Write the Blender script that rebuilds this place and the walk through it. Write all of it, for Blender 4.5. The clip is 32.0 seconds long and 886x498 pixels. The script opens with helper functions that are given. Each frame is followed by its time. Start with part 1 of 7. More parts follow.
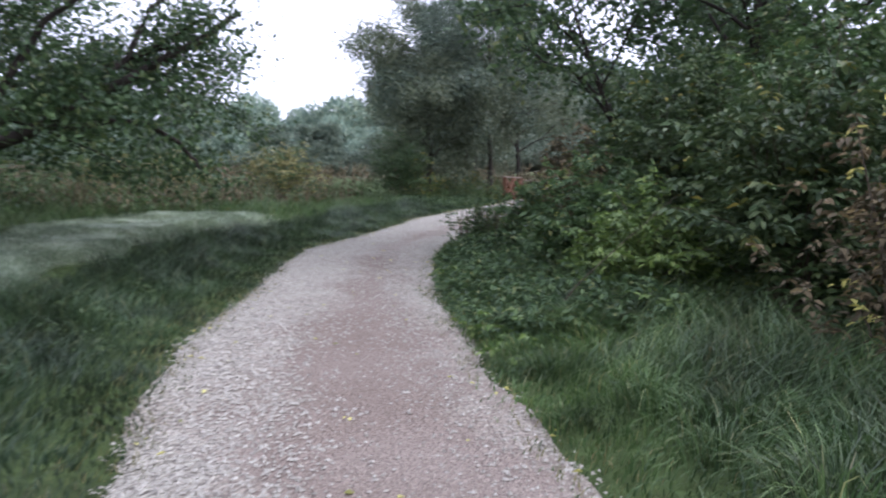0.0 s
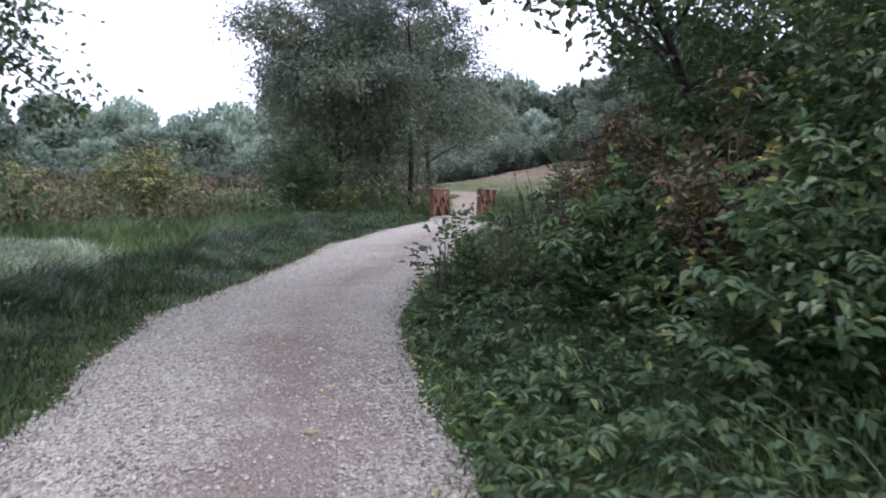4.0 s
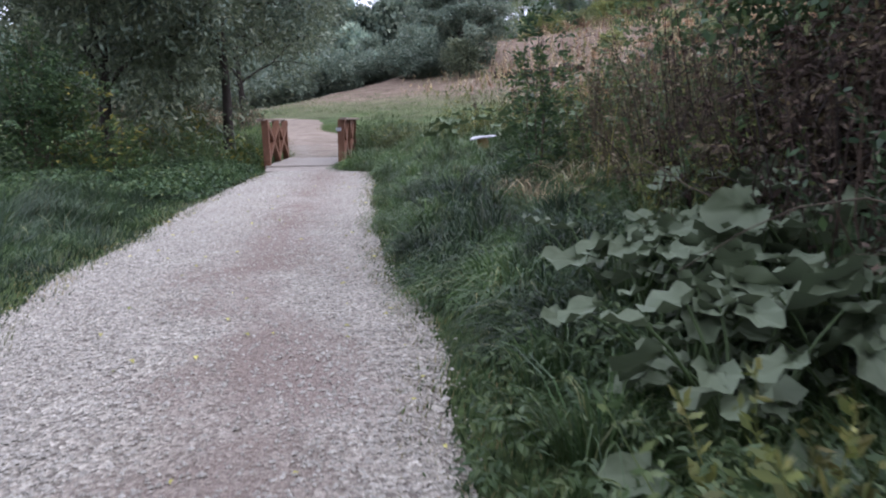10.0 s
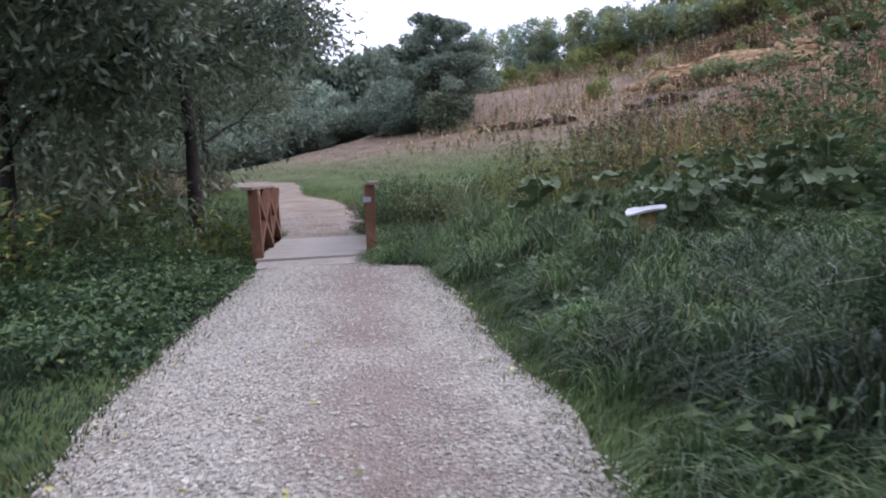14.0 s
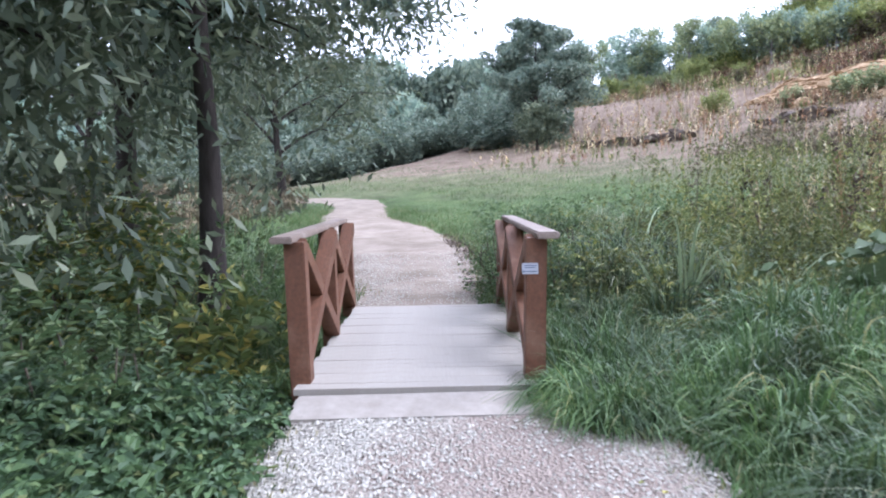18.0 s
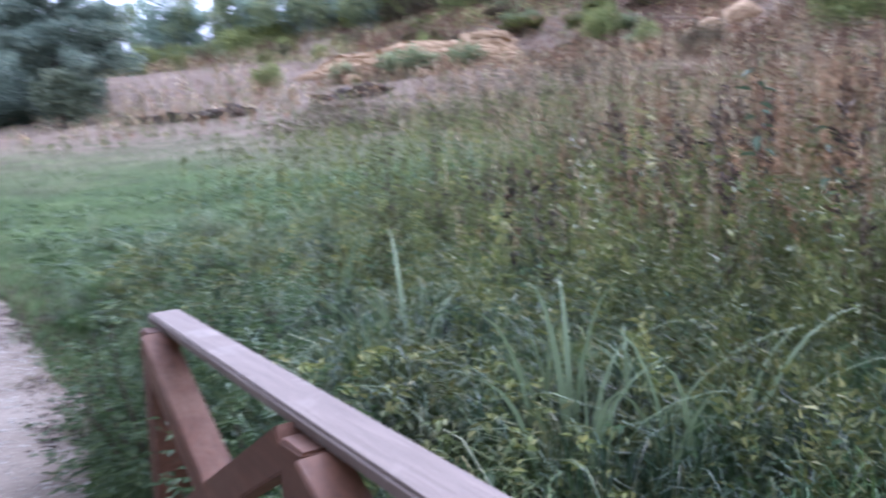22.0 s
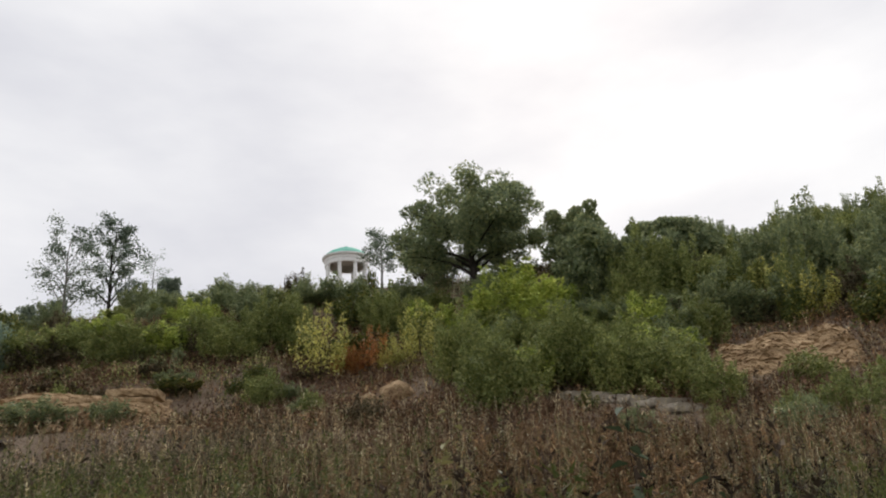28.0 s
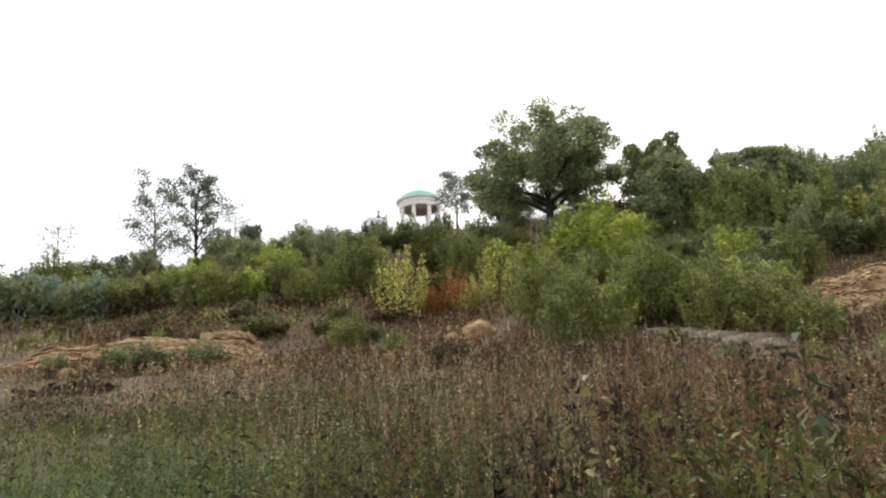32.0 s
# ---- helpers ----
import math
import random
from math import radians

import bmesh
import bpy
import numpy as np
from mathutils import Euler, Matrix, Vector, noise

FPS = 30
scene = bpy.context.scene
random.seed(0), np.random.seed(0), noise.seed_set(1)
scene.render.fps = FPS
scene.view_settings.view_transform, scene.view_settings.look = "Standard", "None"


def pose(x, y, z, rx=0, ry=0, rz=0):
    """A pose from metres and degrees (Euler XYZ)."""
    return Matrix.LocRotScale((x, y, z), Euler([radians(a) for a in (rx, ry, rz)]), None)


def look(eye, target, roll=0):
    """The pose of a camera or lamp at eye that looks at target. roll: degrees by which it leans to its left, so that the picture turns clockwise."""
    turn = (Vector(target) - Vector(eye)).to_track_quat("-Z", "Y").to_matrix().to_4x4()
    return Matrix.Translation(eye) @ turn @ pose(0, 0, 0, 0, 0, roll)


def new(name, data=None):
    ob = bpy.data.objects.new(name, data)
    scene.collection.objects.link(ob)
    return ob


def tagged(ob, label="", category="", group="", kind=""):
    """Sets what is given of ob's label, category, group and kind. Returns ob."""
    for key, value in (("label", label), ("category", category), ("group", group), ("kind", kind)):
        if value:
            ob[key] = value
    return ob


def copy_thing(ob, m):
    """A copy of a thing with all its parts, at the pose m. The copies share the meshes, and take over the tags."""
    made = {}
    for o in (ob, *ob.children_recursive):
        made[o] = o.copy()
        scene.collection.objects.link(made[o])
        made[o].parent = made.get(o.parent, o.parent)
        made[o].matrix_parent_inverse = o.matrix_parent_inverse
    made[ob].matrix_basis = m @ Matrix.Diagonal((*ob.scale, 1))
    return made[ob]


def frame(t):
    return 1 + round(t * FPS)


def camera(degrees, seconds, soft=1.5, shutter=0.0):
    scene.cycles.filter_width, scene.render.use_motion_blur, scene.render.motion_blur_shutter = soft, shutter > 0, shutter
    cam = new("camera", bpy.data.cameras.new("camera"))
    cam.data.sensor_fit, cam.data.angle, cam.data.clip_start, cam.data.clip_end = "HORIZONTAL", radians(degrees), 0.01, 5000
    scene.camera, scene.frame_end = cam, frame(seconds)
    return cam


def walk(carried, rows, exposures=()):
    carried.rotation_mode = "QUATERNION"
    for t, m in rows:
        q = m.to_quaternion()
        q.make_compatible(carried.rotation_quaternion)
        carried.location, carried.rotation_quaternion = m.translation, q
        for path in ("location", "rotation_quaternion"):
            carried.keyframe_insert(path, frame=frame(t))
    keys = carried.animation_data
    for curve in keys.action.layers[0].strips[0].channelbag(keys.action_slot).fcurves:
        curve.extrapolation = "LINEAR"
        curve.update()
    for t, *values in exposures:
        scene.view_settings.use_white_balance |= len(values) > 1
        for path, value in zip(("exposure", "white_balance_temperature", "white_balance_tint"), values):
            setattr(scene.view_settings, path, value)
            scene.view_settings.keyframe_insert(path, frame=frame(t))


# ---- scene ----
# Seconds, place in metres, then turn in degrees: yaw, pitch, lean.
PATH = [
    (0, 6.914, -29.958, 0.429, 19.17, -4.62, -1.00),
    (0.5, 6.651, -29.365, 0.431, 13.59, -5.42, -1.19),
    (1, 6.434, -28.775, 0.422, 15.86, -7.88, -0.89),
    (1.5, 6.189, -28.205, 0.399, 16.28, -6.21, -1.99),
    (2, 5.923, -27.600, 0.410, 15.63, -2.92, -2.00),
    (2.5, 5.609, -26.905, 0.407, 19.32, -5.34, -1.59),
    (3, 5.178, -26.141, 0.397, 13.55, -6.09, 1.19),
    (3.5, 4.764, -25.401, 0.415, 12.78, -3.04, -0.50),
    (5.5, 3.143, -22.554, 0.567, 4.20, -5.48, -0.60),
    (6, 2.850, -21.847, 0.598, 4.86, -4.62, -0.70),
    (7, 2.441, -20.466, 0.648, 3.32, -8.71, -0.10),
    (7.5, 2.318, -19.780, 0.664, 0.35, -8.83, -0.40),
    (8, 2.273, -19.092, 0.684, -0.99, -6.60, -0.40),
    (8.5, 2.276, -18.399, 0.710, -2.55, -5.14, -1.99),
    (9, 2.233, -17.706, 0.734, -4.75, -4.71, -2.09),
    (9.5, 2.141, -17.010, 0.758, 0.53, -6.98, -0.79),
    (10, 2.010, -16.306, 0.782, -3.52, -9.38, 0.89),
    (10.5, 1.841, -15.601, 0.805, -0.71, -8.90, 2.47),
    (11, 1.647, -14.888, 0.823, -1.71, -6.66, 0.10),
    (11.5, 1.467, -14.162, 0.848, -0.97, -6.90, 2.98),
    (12, 1.298, -13.429, 0.875, -2.85, -5.48, 0.60),
    (12.5, 1.142, -12.698, 0.900, -8.39, -6.46, -0.00),
    (13, 0.987, -11.978, 0.923, -1.54, -5.65, 1.00),
    (13.5, 0.803, -11.260, 0.941, -6.05, -8.43, 1.88),
    (14, 0.644, -10.543, 0.953, -6.46, -5.11, 2.59),
    (14.5, 0.509, -9.836, 0.971, -9.05, -5.92, 3.08),
    (15, 0.405, -9.135, 0.991, -8.08, -4.85, 0.40),
    (15.5, 0.375, -8.429, 1.029, -4.69, -4.19, -0.40),
    (17.5, 0.206, -5.582, 1.177, -4.87, -4.73, 0.80),
    (18, 0.148, -4.844, 1.229, -0.19, -3.70, 1.10),
    (18.5, 0.053, -4.103, 1.244, -5.41, -4.64, -0.70),
    (19, -0.030, -3.352, 1.250, -5.23, -7.10, 0.20),
    (19.5, -0.126, -2.648, 1.262, -3.65, -6.86, -0.40),
    (20, -0.156, -1.973, 1.311, -6.88, -7.90, 0.89),
    (20.5, -0.129, -1.231, 1.391, -5.48, -6.14, -0.00),
    (21, -0.130, -0.471, 1.432, -12.01, -9.29, 0.30),
    (21.5, -0.120, -0.560, 1.600, -18.67, -4.38, 2.11),
    (22, 0.080, 0.200, 1.690, -34.79, -6.95, 3.29),
    (22.5, 0.160, 0.720, 1.680, -52.75, -8.62, 2.12),
    (23, 0.250, 1.280, 1.650, -57.26, 2.74, 2.64),
    (23.5, 0.310, 1.760, 1.620, -53.87, 8.08, 1.69),
    (24, 0.360, 2.100, 1.600, -57.91, 11.85, 2.59),
    (24.5, 0.367, 2.133, 1.600, -61.82, 19.37, 2.47),
    (25, 0.373, 2.167, 1.600, -62.33, 23.24, 2.90),
    (25.5, 0.380, 2.200, 1.600, -62.43, 25.54, 2.51),
    (27.5, 0.400, 2.300, 1.600, -61.96, 20.94, 2.21),
    (28, 0.402, 2.378, 1.600, -61.65, 19.94, 2.89),
    (28.5, 0.404, 2.456, 1.600, -61.58, 19.49, 3.42),
    (29, 0.407, 2.533, 1.600, -60.35, 19.61, 2.58),
    (29.5, 0.409, 2.611, 1.600, -58.60, 18.66, 2.93),
    (30, 0.411, 2.689, 1.600, -57.94, 20.35, 2.11),
    (30.5, 0.413, 2.767, 1.600, -55.76, 18.16, 3.63),
    (31, 0.416, 2.844, 1.600, -58.47, 16.84, 2.39),
    (31.5, 0.418, 2.922, 1.600, -57.63, 16.31, 3.60),
    (32, 0.420, 3.000, 1.600, -55.90, 15.72, 2.78),
]
EXPOSURE = [(0.0, 1.2, 5530, 22), (3.0, 1.14, 5520, 25), (6.0, 1.47, 5560, 22), (8.0, 1.5, 5500, 23), (11.0, 1.06, 5500, 23), (13.0, 1.0, 5500, 25), (16.0, 1.15, 5430, 25), (17.5, 1.82, 5250, 20), (18.2, 1.95, 5220, 20), (19.0, 1.84, 5200, 21),
            (20.2, 1.8, 5150, 20), (21.0, 1.5, 5100, 19), (22.0, 1.86, 4900, 26), (23.0, 3.24, 4640, 39), (24.0, 2.48, 4660, 44), (25.0, 0.45, 5880, 12), (25.5, 0.05, 6300, 10), (27.5, 0.06, 6500, 10), (28.5, 0.2, 6600, 10), (30.0, 0.44, 6600, 10), (32.0, 0.76, 6600, 10)]
cam = camera(61.8, 32.0, soft=2.0, shutter=0.35)
walk(cam, [(t, pose(x, y, z, 90 + p, r, w)) for t, x, y, z, w, p, r in PATH], EXPOSURE)

# ---- sky and light: a bright, closed, overcast sky ----
world = bpy.data.worlds.new("overcast_sky")
scene.world = world
world.use_nodes = True
wt = world.node_tree
wn = wt.nodes
wn.clear()
w_out = wn.new("ShaderNodeOutputWorld")
w_bg = wn.new("ShaderNodeBackground")
w_sky = wn.new("ShaderNodeTexSky")
w_sky.sky_type = "NISHITA"
w_sky.sun_disc = False
w_sky.sun_elevation, w_sky.sun_rotation = radians(38), radians(75)
w_sky.dust_density = 4.0
w_gain = wn.new("ShaderNodeVectorMath")
w_gain.operation = "SCALE"
w_gain.inputs["Scale"].default_value = 0.09
w_co = wn.new("ShaderNodeTexCoord")
w_map = wn.new("ShaderNodeMapping")
w_map.inputs["Scale"].default_value = (1.0, 1.0, 2.6)
w_cloud = wn.new("ShaderNodeTexNoise")
w_cloud.inputs["Scale"].default_value = 2.3
w_cloud.inputs["Detail"].default_value = 6
w_cloud.inputs["Roughness"].default_value = 0.5
w_ramp = wn.new("ShaderNodeValToRGB")
w_ramp.color_ramp.elements[0].position, w_ramp.color_ramp.elements[0].color = 0.30, (0.80, 0.81, 0.87, 1)
w_ramp.color_ramp.elements[1].position, w_ramp.color_ramp.elements[1].color = 0.68, (1.12, 1.12, 1.13, 1)
w_mix = wn.new("ShaderNodeMix")
w_mix.data_type = "RGBA"
w_mix.inputs["Factor"].default_value = 0.95
wt.links.new(w_sky.outputs["Color"], w_gain.inputs[0])
wt.links.new(w_co.outputs["Generated"], w_map.inputs["Vector"])
wt.links.new(w_map.outputs["Vector"], w_cloud.inputs["Vector"])
wt.links.new(w_cloud.outputs["Fac"], w_ramp.inputs["Fac"])
wt.links.new(w_gain.outputs["Vector"], w_mix.inputs["A"])
wt.links.new(w_ramp.outputs["Color"], w_mix.inputs["B"])
wt.links.new(w_mix.outputs["Result"], w_bg.inputs["Color"])
wt.links.new(w_bg.outputs["Background"], w_out.inputs["Surface"])
w_bg.inputs["Strength"].default_value = 0.86

sun = new("sun", bpy.data.lights.new("sun", "SUN"))
sun.data.energy, sun.data.angle, sun.data.color = 1.3, radians(40), (1.0, 0.97, 0.92)
sun.matrix_world = look((60, 20, 60), (0, 0, 0))

# ---- materials ----
def mat(name, rough=0.8, spec=0.3):
    m = bpy.data.materials.new(name)
    m.use_nodes = True
    b = m.node_tree.nodes["Principled BSDF"]
    b.inputs["Roughness"].default_value = rough
    b.inputs["Specular IOR Level"].default_value = spec
    return m, m.node_tree.nodes, m.node_tree.links, b


def ramp(n, stops):
    r = n.new("ShaderNodeValToRGB")
    e = r.color_ramp.elements
    while len(e) < len(stops):
        e.new(0.5)
    for k, (p, c) in zip(e, stops):
        k.position, k.color = p, (*c, 1)
    return r


def noise_tex(n, l, scale, detail=4, rough=0.55, coord="Object", stretch=None):
    co = n.new("ShaderNodeTexCoord")
    t = n.new("ShaderNodeTexNoise")
    t.inputs["Scale"].default_value, t.inputs["Detail"].default_value, t.inputs["Roughness"].default_value = scale, detail, rough
    if stretch:
        mp = n.new("ShaderNodeMapping")
        mp.inputs["Scale"].default_value = stretch
        l.new(co.outputs[coord], mp.inputs["Vector"])
        l.new(mp.outputs["Vector"], t.inputs["Vector"])
    else:
        l.new(co.outputs[coord], t.inputs["Vector"])
    return t


def mixc(n, l, fac, a, b, mode="MIX"):
    m = n.new("ShaderNodeMix")
    m.data_type, m.blend_type = "RGBA", mode
    for key, v in (("Factor", fac), ("A", a), ("B", b)):
        if isinstance(v, (int, float)):
            m.inputs[key].default_value = v
        elif isinstance(v, tuple):
            m.inputs[key].default_value = (*v, 1)
        else:
            l.new(v, m.inputs[key])
    return m.outputs["Result"]


def bump(n, l, b, height, strength, dist=0.02):
    k = n.new("ShaderNodeBump")
    k.inputs["Strength"].default_value, k.inputs["Distance"].default_value = strength, dist
    l.new(height, k.inputs["Height"])
    l.new(k.outputs["Normal"], b.inputs["Normal"])


def leaf_mat(name, stops, rough=0.55, thin=0.25, patch=0.6, spec=0.3, clump=0.0):
    """Leaves: a hue for every leaf, drifting over the plant, with light passing through."""
    m, n, l, b = mat(name, rough, spec)
    g = n.new("ShaderNodeNewGeometry")
    r = ramp(n, stops)
    l.new(g.outputs["Random Per Island"], r.inputs["Fac"])
    t = noise_tex(n, l, patch, 3)
    v = ramp(n, [(0.3, (0.62, 0.66, 0.62)), (0.7, (1.25, 1.2, 1.1))])
    l.new(t.outputs["Fac"], v.inputs["Fac"])
    c = mixc(n, l, 1.0, r.outputs["Color"], v.outputs["Color"], "MULTIPLY")
    if clump:
        t2 = noise_tex(n, l, clump, 2, 0.6, stretch=(1, 1, 0.12))
        v2 = ramp(n, [(0.34, (0.5, 0.47, 0.44)), (0.5, (0.95, 0.95, 0.95)), (0.68, (1.75, 1.7, 1.55))])
        l.new(t2.outputs["Fac"], v2.inputs["Fac"])
        c = mixc(n, l, 1.0, c, v2.outputs["Color"], "MULTIPLY")
    l.new(c, b.inputs["Base Color"])
    tr = n.new("ShaderNodeBsdfTranslucent")
    l.new(c, tr.inputs["Color"])
    mx = n.new("ShaderNodeMixShader")
    mx.inputs["Fac"].default_value = thin
    l.new(b.outputs["BSDF"], mx.inputs[1])
    l.new(tr.outputs["BSDF"], mx.inputs[2])
    l.new(mx.outputs["Shader"], n["Material Output"].inputs["Surface"])
    return m


def bark_mat(name, dark, light, scale=9.0):
    m, n, l, b = mat(name, 0.9, 0.15)
    t = noise_tex(n, l, scale, 6, 0.65, stretch=(1, 1, 0.25))
    r = ramp(n, [(0.3, dark), (0.72, light)])
    l.new(t.outputs["Fac"], r.inputs["Fac"])
    l.new(r.outputs["Color"], b.inputs["Base Color"])
    bump(n, l, b, t.outputs["Fac"], 0.8, 0.03)
    return m


M = {}
M["leaf_dark"] = leaf_mat("hedge_leaf", [(0, (0.056, 0.102, 0.043)), (0.5, (0.095, 0.160, 0.062)), (0.9, (0.147, 0.226, 0.081)), (1, (0.237, 0.249, 0.090))], rough=0.45, spec=0.36, thin=0.25)
M["withered"] = leaf_mat("withered_leaf", [(0, (0.080, 0.070, 0.045)), (0.5, (0.145, 0.118, 0.075)), (0.9, (0.22, 0.17, 0.10)), (1, (0.30, 0.23, 0.11))], rough=0.75, thin=0.15, spec=0.2)
M["leaf_tree"] = leaf_mat("tree_leaf", [(0, (0.043, 0.075, 0.038)), (0.5, (0.071, 0.123, 0.053)), (0.9, (0.113, 0.176, 0.069)), (1, (0.188, 0.213, 0.082))])
M["leaf_pale_yellow"] = leaf_mat("pale_yellow_leaf", [(0, (0.16, 0.18, 0.06)), (0.4, (0.33, 0.30, 0.12)), (1, (0.48, 0.43, 0.22))])
M["leaf_bright"] = leaf_mat("bright_leaf", [(0, (0.082, 0.140, 0.034)), (0.5, (0.135, 0.215, 0.050)), (1, (0.225, 0.305, 0.080))], rough=0.45, spec=0.45)
M["leaf_weed"] = leaf_mat("weed_leaf", [(0, (0.080, 0.102, 0.032)), (0.5, (0.135, 0.158, 0.050)), (1, (0.235, 0.228, 0.082))], clump=2.2)
M["leaf_mid"] = leaf_mat("shrub_leaf", [(0, (0.058, 0.095, 0.042)), (0.5, (0.092, 0.142, 0.058)), (1, (0.155, 0.20, 0.085))], rough=0.48, spec=0.36)
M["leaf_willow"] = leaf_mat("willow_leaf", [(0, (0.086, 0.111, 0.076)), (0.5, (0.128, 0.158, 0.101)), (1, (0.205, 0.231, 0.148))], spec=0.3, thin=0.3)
# darker copy of leaf_willow: backlit shade of the near crown as colour
M["leaf_willow_shade"] = leaf_mat("shaded_willow_leaf", [(0, (0.065, 0.093, 0.075)), (0.5, (0.100, 0.138, 0.103)), (1, (0.170, 0.210, 0.160))], spec=0.25, thin=0.2)
M["leaf_yellow"] = leaf_mat("yellowing_leaf", [(0, (0.19, 0.22, 0.075)), (0.4, (0.52, 0.48, 0.14)), (1, (0.78, 0.74, 0.26))], thin=0.38)
M["leaf_rust"] = leaf_mat("rusty_leaf", [(0, (0.289, 0.124, 0.051)), (0.5, (0.481, 0.204, 0.078)), (1, (0.662, 0.359, 0.125))], thin=0.38)
# distant haze put into leaf colour: leaf_far paled most, leaf_wood less
M["leaf_far"] = leaf_mat("hazed_far_leaf", [(0, (0.196, 0.276, 0.245)), (0.5, (0.285, 0.377, 0.302)), (1, (0.438, 0.504, 0.400))], patch=0.12, spec=0.12, thin=0.38)
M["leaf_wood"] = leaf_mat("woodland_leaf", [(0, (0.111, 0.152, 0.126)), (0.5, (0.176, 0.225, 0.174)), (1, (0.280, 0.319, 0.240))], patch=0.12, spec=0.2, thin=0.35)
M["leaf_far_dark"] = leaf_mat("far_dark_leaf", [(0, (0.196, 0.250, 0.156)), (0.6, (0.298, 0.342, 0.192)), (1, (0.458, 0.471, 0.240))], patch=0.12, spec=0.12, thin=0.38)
M["leaf_lime"] = leaf_mat("lime_leaf", [(0, (0.277, 0.348, 0.097)), (0.5, (0.437, 0.513, 0.136)), (1, (0.673, 0.696, 0.201))], spec=0.12, thin=0.38)
M["burdock"] = leaf_mat("burdock_leaf", [(0, (0.062, 0.090, 0.052)), (0.5, (0.092, 0.128, 0.074)), (1, (0.150, 0.185, 0.115))], rough=0.6, thin=0.15)
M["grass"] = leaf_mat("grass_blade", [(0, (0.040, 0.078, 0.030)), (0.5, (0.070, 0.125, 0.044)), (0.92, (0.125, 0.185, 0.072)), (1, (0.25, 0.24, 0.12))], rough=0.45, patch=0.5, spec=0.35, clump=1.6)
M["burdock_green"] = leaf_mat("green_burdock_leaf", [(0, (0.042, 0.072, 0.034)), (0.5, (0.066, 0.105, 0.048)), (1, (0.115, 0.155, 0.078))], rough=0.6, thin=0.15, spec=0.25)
# darker copy of grass: tree shade on the left side put into its colour
M["verge"] = leaf_mat("shaded_grass_blade", [(0, (0.024, 0.048, 0.025)), (0.5, (0.042, 0.074, 0.036)), (0.94, (0.074, 0.112, 0.054)), (1, (0.17, 0.165, 0.085))], rough=0.45, patch=0.5, spec=0.35, clump=1.6)
M["rank"] = leaf_mat("rank_grass_blade", [(0, (0.060, 0.085, 0.030)), (0.5, (0.105, 0.135, 0.050)), (0.9, (0.18, 0.20, 0.085)), (1, (0.30, 0.27, 0.14))], rough=0.5, patch=0.5, spec=0.3, clump=1.6)
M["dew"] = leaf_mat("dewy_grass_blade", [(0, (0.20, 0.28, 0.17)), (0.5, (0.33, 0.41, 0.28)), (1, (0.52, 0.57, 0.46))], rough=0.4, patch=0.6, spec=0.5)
M["grass_pale"] = leaf_mat("pale_grass_blade", [(0, (0.126, 0.182, 0.102)), (0.6, (0.210, 0.266, 0.145)), (1, (0.364, 0.378, 0.246))], rough=0.5, patch=0.5)
M["edge"] = leaf_mat("trodden_edge_grass", [(0, (0.120, 0.146, 0.056)), (0.6, (0.192, 0.190, 0.084)), (1, (0.360, 0.302, 0.168))], rough=0.6, patch=0.8)
M["meadow"] = leaf_mat("meadow_blade", [(0, (0.075, 0.131, 0.047)), (0.6, (0.116, 0.181, 0.062)), (1, (0.255, 0.252, 0.136))], rough=0.6, patch=0.15)
M["straw"] = leaf_mat("dry_weed", [(0, (0.200, 0.145, 0.098)), (0.5, (0.364, 0.290, 0.195)), (0.9, (0.564, 0.474, 0.319)), (1, (0.829, 0.806, 0.636))], rough=0.85, thin=0.12, patch=0.25, spec=0.1, clump=3.0)
M["twig_dry"] = leaf_mat("dry_twig", [(0, (0.045, 0.034, 0.030)), (0.6, (0.085, 0.062, 0.053)), (1, (0.152, 0.121, 0.099))], rough=0.9, thin=0.05, patch=0.4, spec=0.1, clump=3.0)
M["rustweed"] = leaf_mat("rust_weed", [(0, (0.147, 0.088, 0.059)), (0.5, (0.259, 0.162, 0.101)), (1, (0.415, 0.277, 0.165))], rough=0.9, thin=0.1, patch=0.3, spec=0.1, clump=3.0)
M["goldenrod"] = leaf_mat("goldenrod_leaf", [(0, (0.072, 0.096, 0.034)), (0.6, (0.122, 0.146, 0.050)), (0.92, (0.20, 0.205, 0.078)), (1, (0.34, 0.31, 0.09))], rough=0.7, patch=0.3, clump=3.0)
M["leaf_olive"] = leaf_mat("olive_leaf", [(0, (0.180, 0.220, 0.088)), (0.5, (0.285, 0.325, 0.125)), (1, (0.47, 0.47, 0.19))], patch=0.15, spec=0.12, thin=0.38)
M["thicket"] = leaf_mat("withering_weed", [(0, (0.085, 0.078, 0.050)), (0.5, (0.135, 0.118, 0.080)), (0.9, (0.22, 0.175, 0.125)), (1, (0.34, 0.285, 0.21))], rough=0.85, thin=0.1, patch=0.5, spec=0.1, clump=3.0)
M["scrub"] = leaf_mat("brown_scrub", [(0, (0.085, 0.052, 0.038)), (0.6, (0.150, 0.092, 0.062)), (1, (0.25, 0.155, 0.10))], rough=0.9, thin=0.12, patch=0.25, spec=0.1)
M["seedhead"] = leaf_mat("pale_seed_head", [(0, (0.35, 0.32, 0.27)), (1, (0.62, 0.60, 0.55))], rough=0.9, thin=0.2)
M["leaf_turning"] = leaf_mat("turning_leaf", [(0, (0.081, 0.123, 0.042)), (0.55, (0.138, 0.174, 0.055)), (0.85, (0.276, 0.269, 0.075)), (1, (0.517, 0.426, 0.110))])
M["bark"] = bark_mat("willow_bark", (0.018, 0.015, 0.013), (0.065, 0.054, 0.045))
